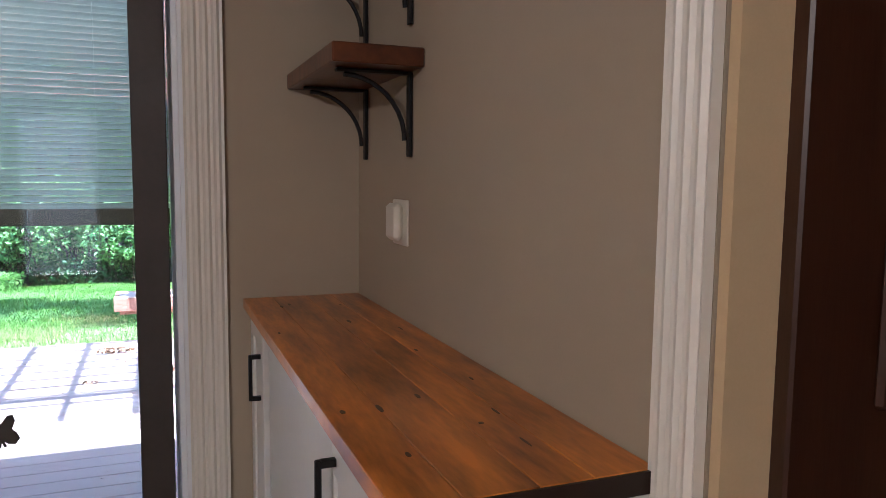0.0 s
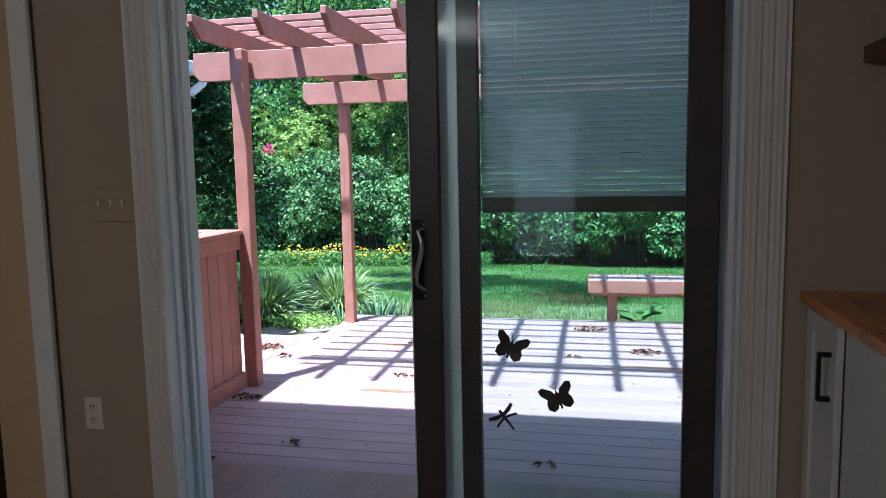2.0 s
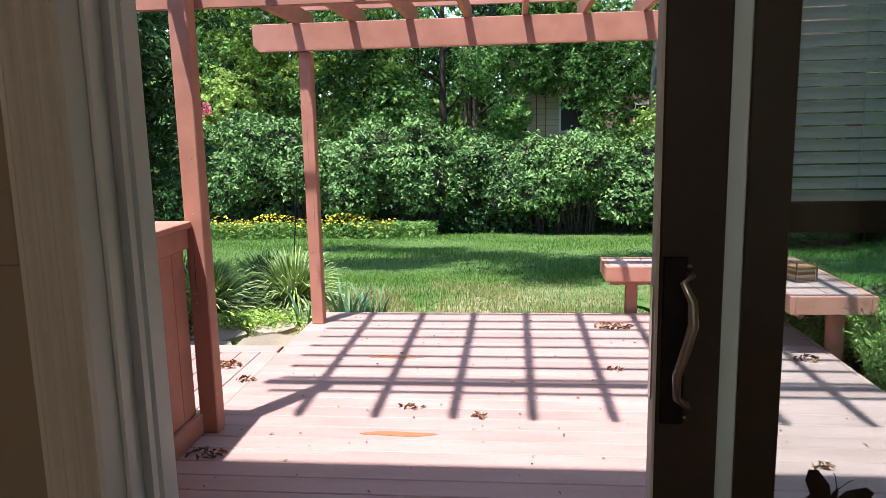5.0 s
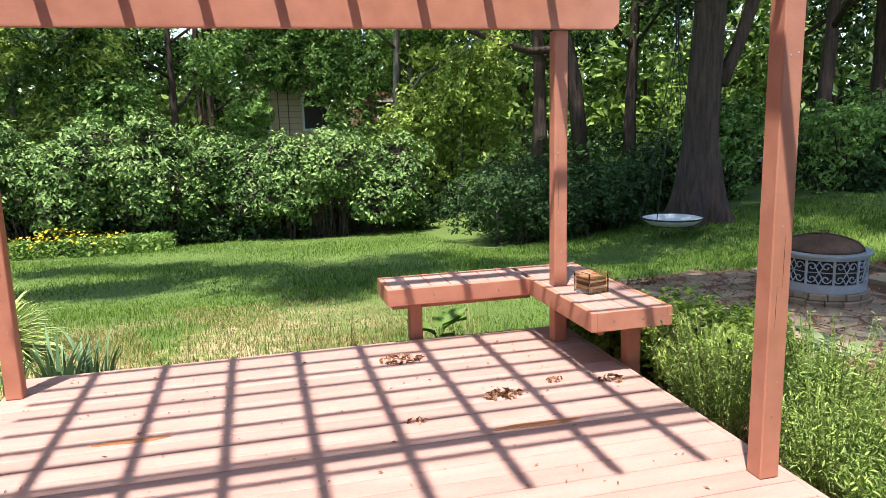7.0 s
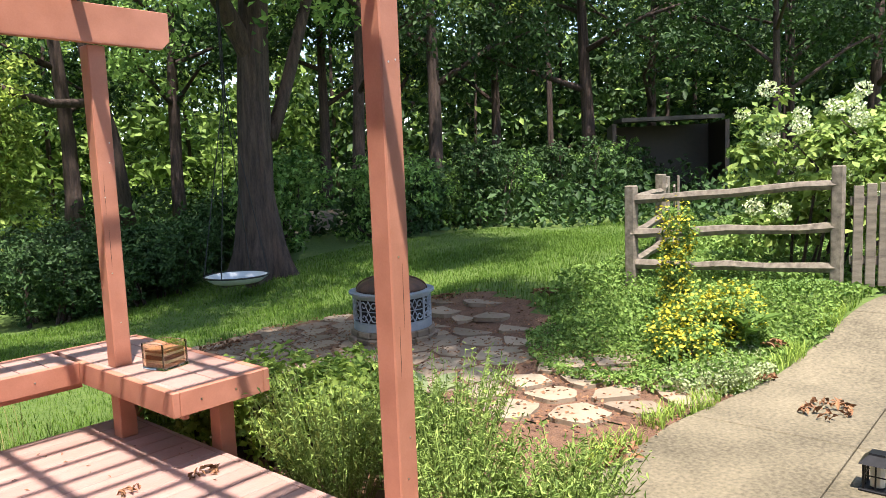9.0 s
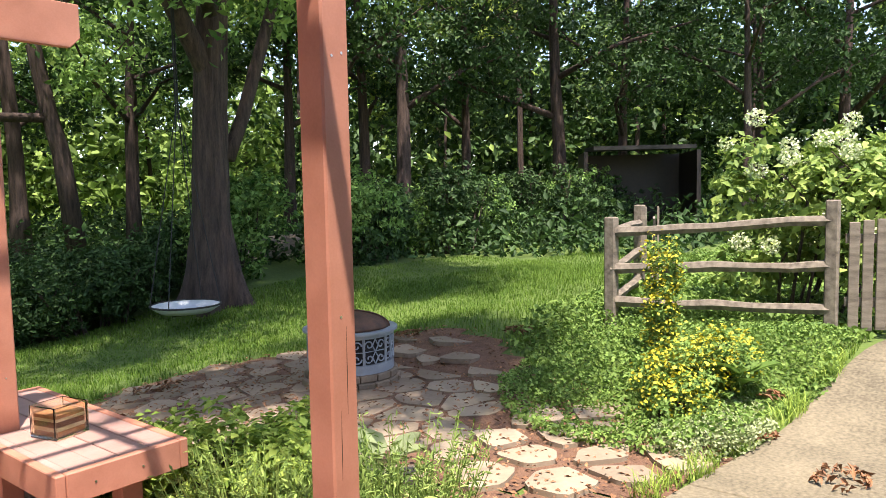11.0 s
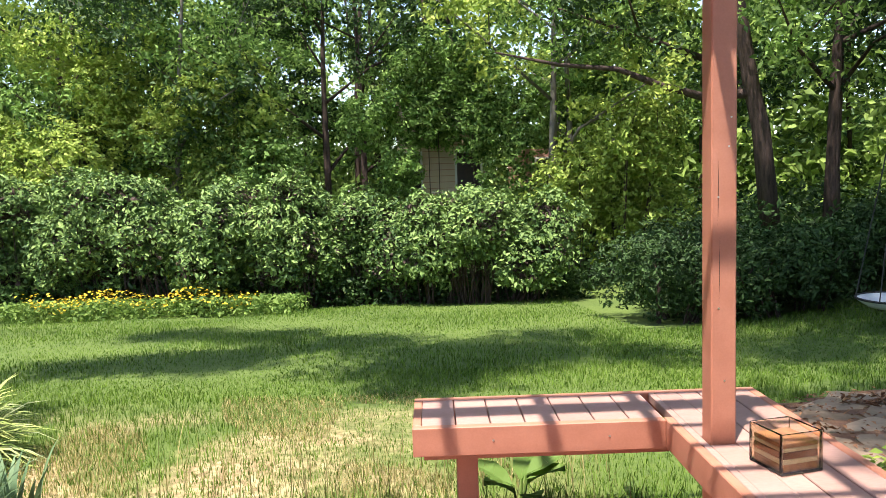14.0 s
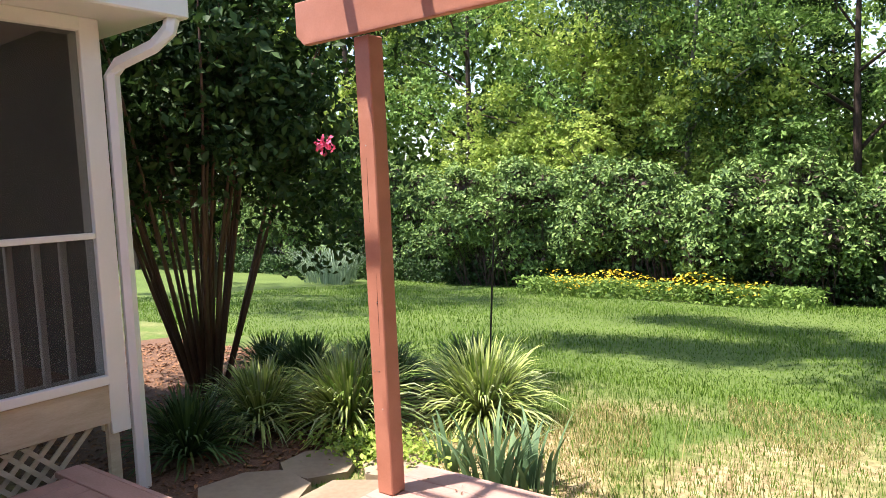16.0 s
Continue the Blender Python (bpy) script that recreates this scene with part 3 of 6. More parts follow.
def butterfly(name, x, z, s, rot, label):
    """A flat black clinging sticker, cut in the shape of a winged insect."""
    bm = bmesh.new()
    wing = [(0.0, 0.008), (0.012, 0.030), (0.034, 0.044), (0.046, 0.040), (0.044, 0.024), (0.030, 0.008), (0.036, -0.004), (0.036, -0.020), (0.022, -0.030), (0.008, -0.022), (0.0, -0.006)]
    for sx in (1, -1):
        prism(bm, [(sx * a * s, b * s) for a, b in wing], "y", -0.0006, 0.0006)
    prism(bm, [(-0.003 * s, -0.026 * s), (0.003 * s, -0.026 * s), (0.004 * s, 0.02 * s), (0, 0.03 * s), (-0.004 * s, 0.02 * s)], "y", -0.0009, 0.0009)
    for sx in (1, -1):
        tube(bm, [(0, 0, 0.026 * s), (sx * 0.010 * s, 0, 0.044 * s), (sx * 0.014 * s, 0, 0.047 * s)], 0.0008, 4)
    ob = solo(name, bm, M["edge"], label, "sticker", "insect stickers")
    ob.matrix_basis = pose(x, 2.4935, z, 0, rot, 0)


butterfly("butterfly_sticker", -0.474, 0.800, 1.25, 20, "black butterfly sticker with raised wings on the patio door glass")
butterfly("butterfly_sticker", -0.308, 0.630, 1.25, -22, "black butterfly sticker tilted on the lower patio door glass")


def dragonfly():
    bm = bmesh.new()
    prism(bm, [(-0.003, -0.05), (0.003, -0.05), (0.006, 0.02), (0.004, 0.034), (-0.004, 0.034), (-0.006, 0.02)], "y", -0.0008, 0.0008)
    for sx in (1, -1):
        prism(bm, [(0, 0.018), (sx * 0.048, 0.034), (sx * 0.052, 0.024), (sx * 0.03, 0.012), (0, 0.008)], "y", -0.0006, 0.0006)
        prism(bm, [(0, 0.008), (sx * 0.042, -0.004), (sx * 0.044, -0.014), (sx * 0.02, -0.006), (0, -0.002)], "y", -0.0006, 0.0006)
    ob = solo("dragonfly_sticker", bm, M["edge"], "small black dragonfly sticker on the lower patio door glass", "sticker", "insect stickers")
    ob.matrix_basis = pose(-0.492, 2.4935, 0.555, 0, -38, 0)


dragonfly()


# ---- buffet corner ----
def build_counter():
    c = thing("base_cabinet", (0, 0, 0), "white painted base cabinet run with shaker doors and black handles", "cabinet")
    part("body", B(0.432, 0.747, 0.80, 2.297, FLOOR, 1.018), M["cab"], c)
    part("end_panel", B(0.405, 0.747, 0.782, 0.799, FLOOR, 1.018, 0.002), M["cab"], c)
    def door(y0, y1, x, frame=0.055):
        d = new("door"); d.parent = c
        z0, z1 = FLOOR + 0.10, 1.005
        part("panel", B(x + 0.008, x + 0.016, y0 + 0.01, y1 - 0.01, z0 + 0.01, z1 - 0.01), M["cab"], d)
        for a in ((y0, y0 + frame, z0, z1), (y1 - frame, y1, z0, z1), (y0 + frame + 0.001, y1 - frame - 0.001, z0, z0 + frame), (y0 + frame + 0.001, y1 - frame - 0.001, z1 - frame, z1)):
            part("frame_rail", B(x, x + 0.018, a[0], a[1], a[2], a[3], 0.002), M["cab"], d)
        return d
    def handle(y, z0, z1, x, d):
        bm = bmesh.new()
        box(bm, x - 0.034, x - 0.024, y - 0.006, y + 0.006, z0, z1, 0.002)
        box(bm, x - 0.025, x - 0.001, y - 0.006, y + 0.006, z0, z0 + 0.012)
        box(bm, x - 0.025, x - 0.001, y - 0.006, y + 0.006, z1 - 0.012, z1)
        part("handle", bm, M["black"], d, "square black bar handle")
    d = door(2.02, 2.285, 0.405); handle(2.06, 0.80, 0.93, 0.405, d)
    part("centre_panel", B(0.418, 0.431, 1.215, 1.995, FLOOR + 0.1, 1.005, 0.002), M["cab"], c)
    d = door(0.80, 1.20, 0.398); handle(1.12, 0.84, 0.985, 0.398, d)
    part("toe_kick", B(0.46, 0.747, 0.80, 2.29, FLOOR, FLOOR + 0.09), M["edge"], c)
    # worktop of edge-glued boards
    top = thing("worktop", (0, 0, 0), "glossy stained pine worktop with knots on white cabinets", "countertop")
    w = [0.0, 0.088, 0.19, 0.268, 0.362]
    for a, b in zip(w, w[1:]):
        part("board", B(0.385 + a + 0.0004, 0.385 + b - 0.0004, 0.785, 2.297, 1.021, 1.05, 0.0012), M["counter"], top)
    part("edge_band", B(0.385, 0.747, 0.779, 0.784, 1.019, 1.049), M["edge"], top, "dark end edge")
    rng = random.Random(5)
    bm = bmesh.new()
    for _ in range(15):
        x, y = rng.uniform(0.41, 0.72), rng.uniform(0.85, 2.2)
        L, ww = rng.uniform(0.005, 0.02), rng.uniform(0.002, 0.005)
        n = 8
        box_pts = [(x + ww * math.cos(2 * math.pi * k / n), y + L * math.sin(2 * math.pi * k / n)) for k in range(n)]
        prism(bm, box_pts, "z", 1.0495, 1.0507)
    part("knot", bm, M["darkwood"], top, "dark wood knots", kind="stuff")


build_counter()


def build_shelf(z):
    s = thing("wall_shelf", (0, 0, 0), "short dark-stained wooden shelf on curved black iron brackets", "shelf", "wall shelves")
    part("board", B(0.525, 0.748, 1.69, 2.297, z - 0.045, z, 0.003), M["shelf"], s)
    for y in (1.785, 2.195):
        bm = bmesh.new()
        box(bm, 0.738, 0.7475, y - 0.012, y + 0.012, z - 0.255, z - 0.046, 0.002)
        box(bm, 0.555, 0.7375, y - 0.012, y + 0.012, z - 0.0545, z - 0.0465, 0.002)
        pts = []
        for k in range(11):
            a = k / 10 * math.pi / 2
            pts.append((0.738 - 0.155 * (1 - math.sin(a)), y, z - 0.056 - 0.155 * (1 - math.cos(a))))
        pts = [(0.575 + 0.155 * math.sin(k / 10 * math.pi / 2), y, z - 0.215 + 0.155 * math.cos(k / 10 * math.pi / 2)) for k in range(11)]
        tube(bm, pts, 0.006, 6)
        part("bracket", bm, M["black"], s, "curved black iron bracket")


build_shelf(1.73)
build_shelf(2.055)

d = thing("wall_dimmer", (0.75, 1.86, 1.305), "cream box dimmer on a wide plate over the worktop", "light switch")
part("plate", B(-0.007, -0.001, -0.062, 0.062, -0.060, 0.060, 0.003), M["plate"], d)
part("box", B(-0.032, -0.0075, -0.035, 0.052, -0.048, 0.050, 0.010), M["plate"], d)

o = thing("wall_outlet", (-1.955, 2.299, 0.565), "cream double power outlet low on the dim wall", "outlet")
part("plate", B(-0.036, 0.036, -0.006, 0, -0.060, 0.060, 0.003), M["plate"], o)
for z in (0.024, -0.024):
    bm = bmesh.new(); lathe(bm, [(0.017, 0), (0.017, 0.003), (0.0155, 0.004)], 16)
    r = part("receptacle", bm, M["plate"], o); r.matrix_basis = pose(0, -0.0065, z, 90, 0, 0)
    bm = bmesh.new()
    for x in (-0.006, 0.006):
        box(bm, x - 0.0012, x + 0.0012, -0.0116, -0.0106, z - 0.001, z + 0.009)
    box(bm, -0.0025, 0.0025, -0.0116, -0.0106, z - 0.011, z - 0.006)
    part("slot", bm, M["edge"], o)

s = thing("triple_switch", (-1.82, 2.299, 1.315), "triple toggle light switch plate beside the patio door", "light switch")
part("plate", B(-0.083, 0.083, -0.006, 0, -0.058, 0.058, 0.003), M["wall"], s)
for x in (-0.046, 0, 0.046):
    part("toggle", B(x - 0.005, x + 0.005, -0.018, -0.0065, -0.004, 0.016, 0.001), M["plate"], s)


def build_kitchen():
    k = thing("kitchen_counter", (0.155, 0, 0), "dark wooden kitchen base cabinet under a brown stone top", "cabinet")
    part("body", B(-3.6, -2.56, 2.45, 2.995, FLOOR, 0.905), M["darkwood"], k)
    part("stone_top", B(-3.62, -2.505, 2.40, 2.998, 0.91, 0.95, 0.006), M["granite"], k, "rounded brown stone slab")
    u = thing("wall_cabinet", (0.155, 0, 0), "dark wooden wall cabinet over the kitchen counter", "cabinet")
    part("body", B(-3.6, -2.51, 2.64, 2.996, 1.42, 2.35), M["darkwood"], u)
    part("door", B(-3.04, -2.53, 2.62, 2.638, 1.44, 2.33, 0.004), M["darkwood"], u)
    part("door", B(-3.58, -3.06, 2.62, 2.638, 1.44, 2.33, 0.004), M["darkwood"], u)
    bs = new("wall_backsplash"); tagged(bs, kind="structure")
    base = finish("tile", B(-0.048, 0.048, -0.006, 0, -0.048, 0.048, 0.003), M["tile"])
    dia = finish("diamond", prism(bmesh.new(), [(-0.03, 0), (0, -0.035), (0.03, 0), (0, 0.035)], "y", -0.009, -0.0065), M["darkwood"])
    for i in range(11):
        for j in range(4):
            t = new("tile", base); t.parent = bs; t.location = (-3.40 + i * 0.1, 2.998, 1.005 + j * 0.1)
            if j == 2:
                t = new("diamond_inset", dia); t.parent = bs; t.location = (-3.40 + i * 0.1, 2.998, 1.005 + j * 0.1)
    lampt = thing("ceiling_lamp", (-1.47, -1.0, 2.5), "small brass ceiling lamp with a warm bulb", "lamp")
    bm = bmesh.new(); lathe(bm, [(0.06, -0.02), (0.06, 0.0)], 20); part("canopy", bm, M["pewter"], lampt)
    bm = bmesh.new(); tube(bm, [(0, 0, -0.2), (0, 0, -0.02)], 0.006, 6); part("rod", bm, M["pewter"], lampt)


build_kitchen()


# ---- deck ----
def build_deck():
    deck = new("deck"); tagged(deck, kind="structure")
    bw, gap = 0.138, 0.006
    base = finish("board", B(-2.72, 1.14, 0, bw, -0.036, 0, 0.004), M["deckwood"])
    y = 2.66
    while y + bw < 7.42:
        b = new("deck_board", base); b.parent = deck; b.location = (0, y, DECK)
        y += bw + gap
    yend = y - gap
    part("fascia", B(-2.74, 1.16, yend + 0.002, yend + 0.036, DECK - 0.26, DECK - 0.002, 0.004), M["deckwood"], deck)
    part("fascia", B(1.142, 1.176, 2.66, yend, DECK - 0.26, DECK - 0.002, 0.004), M["deckwood"], deck)
    # Near-black sheet stands for the shade seen between the boards
    part("joist", B(-2.6, 1.1, 2.7, 7.35, DECK - 0.16, DECK - 0.12), M["soot_and_shade"], deck)
    land = new("deck_landing"); tagged(land, kind="structure")
    base = finish("board", B(0, bw, 2.66, 6.28, -0.036, 0, 0.004), M["deckwood"])
    x = -2.724 - bw
    while x > -4.42:
        b = new("deck_board", base); b.parent = land; b.location = (x, 0, DECK - 0.004)
        x -= bw + gap
    part("border", B(-4.44, -2.745, 6.285, 6.42, DECK - 0.036, DECK - 0.002, 0.004), M["deckwood"], land)
    part("fascia", B(-4.44, -2.745, 6.422, 6.455, DECK - 0.26, DECK - 0.006, 0.004), M["deckwood"], land)
    # Another near-black sheet, for the shade below the landing
    part("joist", B(-4.4, -2.76, 2.7, 6.2, DECK - 0.16, DECK - 0.12), M["soot_and_shade"], land)


def build_pergola():
    p = thing("pergola", (0, 0, 0), "terracotta-painted timber pergola over the deck with chamfered beams", "pergola")
    w = 0.098
    zt = 2.04
    for x, y, top in ((-2.685, 4.842, 2.262), (-2.685, 7.035, 2.052), (0.925, 7.035, 2.052), (0.99, 4.86, 2.262)):
        part("post", B(x, x + w, y, y + w, DECK, top, 0.006), M["redwood"], p)
    for y, z in ((4.962, 2.062), (6.995, 2.054)):
        bm = bmesh.new()
        x0, x1 = -3.03, 1.385
        prism(bm, [(x0 + 0.05, z), (x1 - 0.05, z), (x1, z + 0.05), (x1, 2.263), (x0, 2.263), (x0, z + 0.05)], "y", y, y + 0.038)
        bmesh.ops.bevel(bm, geom=bm.edges[:], offset=0.003, segments=1, affect="EDGES")
        part("beam", bm, M["redwood"], p)
    bm = bmesh.new()
    y0, y1 = 4.36, 7.50
    z0, z1 = 2.266, 2.404
    prism(bm, [(y0 + 0.10, z0), (y1 - 0.10, z0), (y1, z0 + 0.09), (y1, z1), (y0, z1), (y0, z0 + 0.09)], "x", -0.019, 0.019)
    bmesh.ops.bevel(bm, geom=bm.edges[:], offset=0.003, segments=1, affect="EDGES")
    rng = random.Random(19)
    for x, y in ((-2.685, 4.842), (-2.685, 7.035), (0.925, 7.035), (0.99, 4.86)):
        for _ in range(5):
            z, u = rng.uniform(0.1, 1.9), rng.uniform(0.02, 0.078)
            part("nail_head", tube(bmesh.new(), [(x + u, y - 0.0012, z), (x + u, y + 0.002, z)], 0.004, 7), M["pewter"], p)
        for _ in range(2):
            z, u, h = rng.uniform(0.2, 1.5), rng.uniform(0.025, 0.07), rng.uniform(0.12, 0.4)
            part("crack", prism(bmesh.new(), [(x + u - 0.001, z), (x + u + 0.0012, z + h * 0.3), (x + u + 0.002, z + h), (x + u - 0.0005, z + h * 0.6)], "y", y - 0.0006, y + 0.001), M["edge"], p, "thin dark drying crack")
    base = finish("rafter", bm, M["redwood"])
    x = -2.69
    while x < 1.0:
        r = new("rafter", base); r.parent = p; r.location = (x, 0, 0)
        x += 0.444
    base = finish("slat", B(-3.0, 1.36, -0.019, 0.019, 0, 0.038, 0.003), M["redwood"])
    y = 4.75
    while y < 7.5:
        r = new("slat", base); r.parent = p; r.location = (0, y, z1 + 0.001)
        y += 0.235


def build_bench():
    b = thing("corner_bench", (0, 0, 0), "L-shaped terracotta-painted deck bench built round a pergola post", "bench")
    z = 0.27
    zb = z - 0.04
    # back arm: short boards across, side arm: boards along
    x = -0.205
    k = 0
    seat = new("seat"); seat.parent = b
    for i in range(7):
        part("plank", B(x, x + 0.145, 7.372, 7.735, zb, z, 0.003), M["deckwood"], seat)
        x += 0.151
    for i, (xa, xb) in enumerate(((0.888, 0.918), (1.026, 1.120), (1.126, 1.25), (1.256, 1.372))):
        part("plank", B(xa, xb, 6.31, 7.735, zb, z, 0.003), M["deckwood"], seat)
    part("plank", B(0.9185, 1.0255, 6.31, 7.025, zb, z, 0.003), M["deckwood"], seat)
    part("plank", B(0.9185, 1.0255, 7.132, 7.735, zb, z, 0.003), M["deckwood"], seat)
    def fas(x0, x1, y0, y1):
        part("apron", B(x0, x1, y0, y1, z - 0.125, z + 0.002, 0.004), M["redwood"], b)
    fas(-0.245, 0.845, 7.33, 7.370)
    fas(-0.245, -0.207, 7.372, 7.737)
    fas(-0.245, 1.412, 7.739, 7.777)
    fas(0.847, 0.886, 6.27, 7.370)
    fas(0.888, 1.373, 6.27, 6.308)
    fas(1.374, 1.412, 6.27, 7.737)
    part("under_rail", B(-0.20, 0.88, 7.40, 7.43, z - 0.165, z - 0.126), M["redwood"], b)
    part("under_rail", B(0.93, 0.96, 6.33, 7.0, z - 0.165, z - 0.126), M["redwood"], b)
    for x, y, zz in ((-0.055, 7.475, G0), (1.19, 7.5, G0), (1.18, 6.42, G0)):
        part("leg", B(x, x + 0.095, y, y + 0.095, zz, zb - 0.001, 0.004), M["redwood"], b)
    for x, y in ((0.6, 7.3285), (0.1, 7.3285), (1.2, 6.2685), (1.0, 6.2685)):
        part("screw", tube(bmesh.new(), [(x, y - 0.0015, z - 0.06), (x, y + 0.001, z - 0.06)], 0.005, 8), M["pewter"], b)


def build_knee_wall():
    r = thing("deck_rail_wall", (0, 0, 0), "terracotta-painted solid board railing with a wide flat cap", "railing")
    y0, y1 = 2.64, 4.838
    x = -2.70
    n = 16
    w = (y1 - y0) / n
    for i in range(n):
        part("plank", B(x - 0.018, x, y0 + i * w + 0.002, y0 + (i + 1) * w - 0.002, DECK + 0.10, 0.87, 0.003), M["redwood"], r)
    part("backing", B(x - 0.05, x - 0.0185, y0, y1, DECK, 0.90), M["redwood"], r)
    part("top_rail", B(x + 0.001, x + 0.032, y0, y1, 0.862, 0.965, 0.003), M["redwood"], r)
    part("bottom_rail", B(x + 0.001, x + 0.036, y0, y1, DECK, DECK + 0.115, 0.004), M["redwood"], r)
    part("cap", B(x - 0.135, x + 0.055, y0, y1 + 0.0, 0.967, 1.003, 0.005), M["redwood"], r)
    part("cap", B(x - 1.3, x - 0.137, y1 - 0.16, y1, 0.967, 1.003, 0.005), M["redwood"], r)
    part("backing", B(x - 1.3, x - 0.052, y1 - 0.12, y1 - 0.08, DECK, 0.964), M["redwood"], r)


build_pergola()
build_bench()
build_knee_wall()


# ---- screened porch ----
def build_porch():
    p = new("porch"); tagged(p, kind="structure", label="white-trimmed screened porch on a weathered skirt with lattice", category="porch")
    X = -4.47
    part("corner_post", B(X - 0.14, X, 6.65, 6.77, -0.05, 2.40, 0.004), M["white"], p)
    part("wall_post", B(X - 0.14, X, 5.2, 5.29, 0.311, 2.32, 0.004), M["white"], p)
    part("wall_post", B(X - 0.14, X, 2.6, 2.7, 0.311, 2.32, 0.004), M["white"], p)
    part("sill", B(X - 0.14, X + 0.015, 2.6, 6.648, 0.255, 0.31, 0.004), M["white"], p)
    part("rail", B(X - 0.05, X, 2.7, 6.648, 1.125, 1.162, 0.004), M["white"], p)
    part("head", B(X - 0.14, X + 0.01, 2.6, 6.648, 2.32, 2.40, 0.004), M["white"], p)
    part("skirt_board", B(X - 0.12, X - 0.005, 2.6, 6.66, 0.02, 0.253, 0.004), M["skirtwood"], p)
    base = finish("baluster", B(X - 0.075, X - 0.04, -0.018, 0.018, 0.311, 1.124, 0.003), M["white"])
    y = 2.85
    while y < 6.6:
        b = new("baluster", base); b.parent = p; b.location = (0, y, 0)
        y += 0.145
    s = part("screen", B(X - 0.03, X - 0.028, 2.7, 6.646, 0.311, 2.32), mesh_mat, p)
    # Near-black colour puts the porch's indoor shade onto these two walls
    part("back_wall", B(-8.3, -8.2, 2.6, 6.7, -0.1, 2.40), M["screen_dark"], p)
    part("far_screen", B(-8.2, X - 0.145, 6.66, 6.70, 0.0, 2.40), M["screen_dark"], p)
    part("porch_floor", B(-8.2, X - 0.15, 2.6, 6.66, 0.12, 0.24), M["floor"], p)
    part("corner_post", B(-6.35, -6.25, 6.55, 6.65, 0.241, 2.38, 0.004), M["white"], p)
    part("soffit", B(-8.6, X + 0.30, 2.3, 7.05, 2.402, 2.46), M["white"], p)
    bm = bmesh.new(); prism(bm, [(-8.6, 2.462), (X + 0.36, 2.462), (X + 0.36, 2.50), (-8.6, 3.6)], "y", 2.2, 7.12); part("porch_roof", bm, M["roofing"], p)
    part("gutter", B(X + 0.302, X + 0.42, 2.3, 7.10, 2.38, 2.50, 0.01), M["white"], p)
    # downspout with its elbow
    bm = bmesh.new()
    pts = [(X + 0.36, 7.02, 2.38), (X + 0.355, 7.0, 2.31), (X + 0.27, 6.95, 2.23), (X + 0.06, 6.85, 2.15), (X + 0.0, 6.825, 2.08), (X - 0.005, 6.822, -0.44)]
    tube(bm, pts, 0.045, 6)
    part("downspout", bm, M["white"], p)
    # lattice
    la = new("lattice"); la.parent = p
    for dirn in (1, -1):
        y = 2.2
        while y < 6.75:
            a, b_ = (y, -0.44), (y + dirn * 0.45, 0.01)
            bm = bmesh.new()
            lo = min(max(a[0], 2.6), 6.66)
            if 2.6 < a[0] < 6.63 and 2.6 < b_[0] < 6.63:
                prism(bm, [(a[0] - 0.02, a[1]), (a[0] + 0.02, a[1]), (b_[0] + 0.02, b_[1]), (b_[0] - 0.02, b_[1])], "x", X - 0.04 - 0.008 * dirn, X - 0.034 - 0.008 * dirn + 0.006)
                part("lath", bm, M["skirtwood"], la)
            else:
                bm.free()
            y += 0.105
    part("lattice_frame", B(X - 0.06, X - 0.02, 6.635, 6.70, G0, 0.018), M["skirtwood"], p)


build_porch()

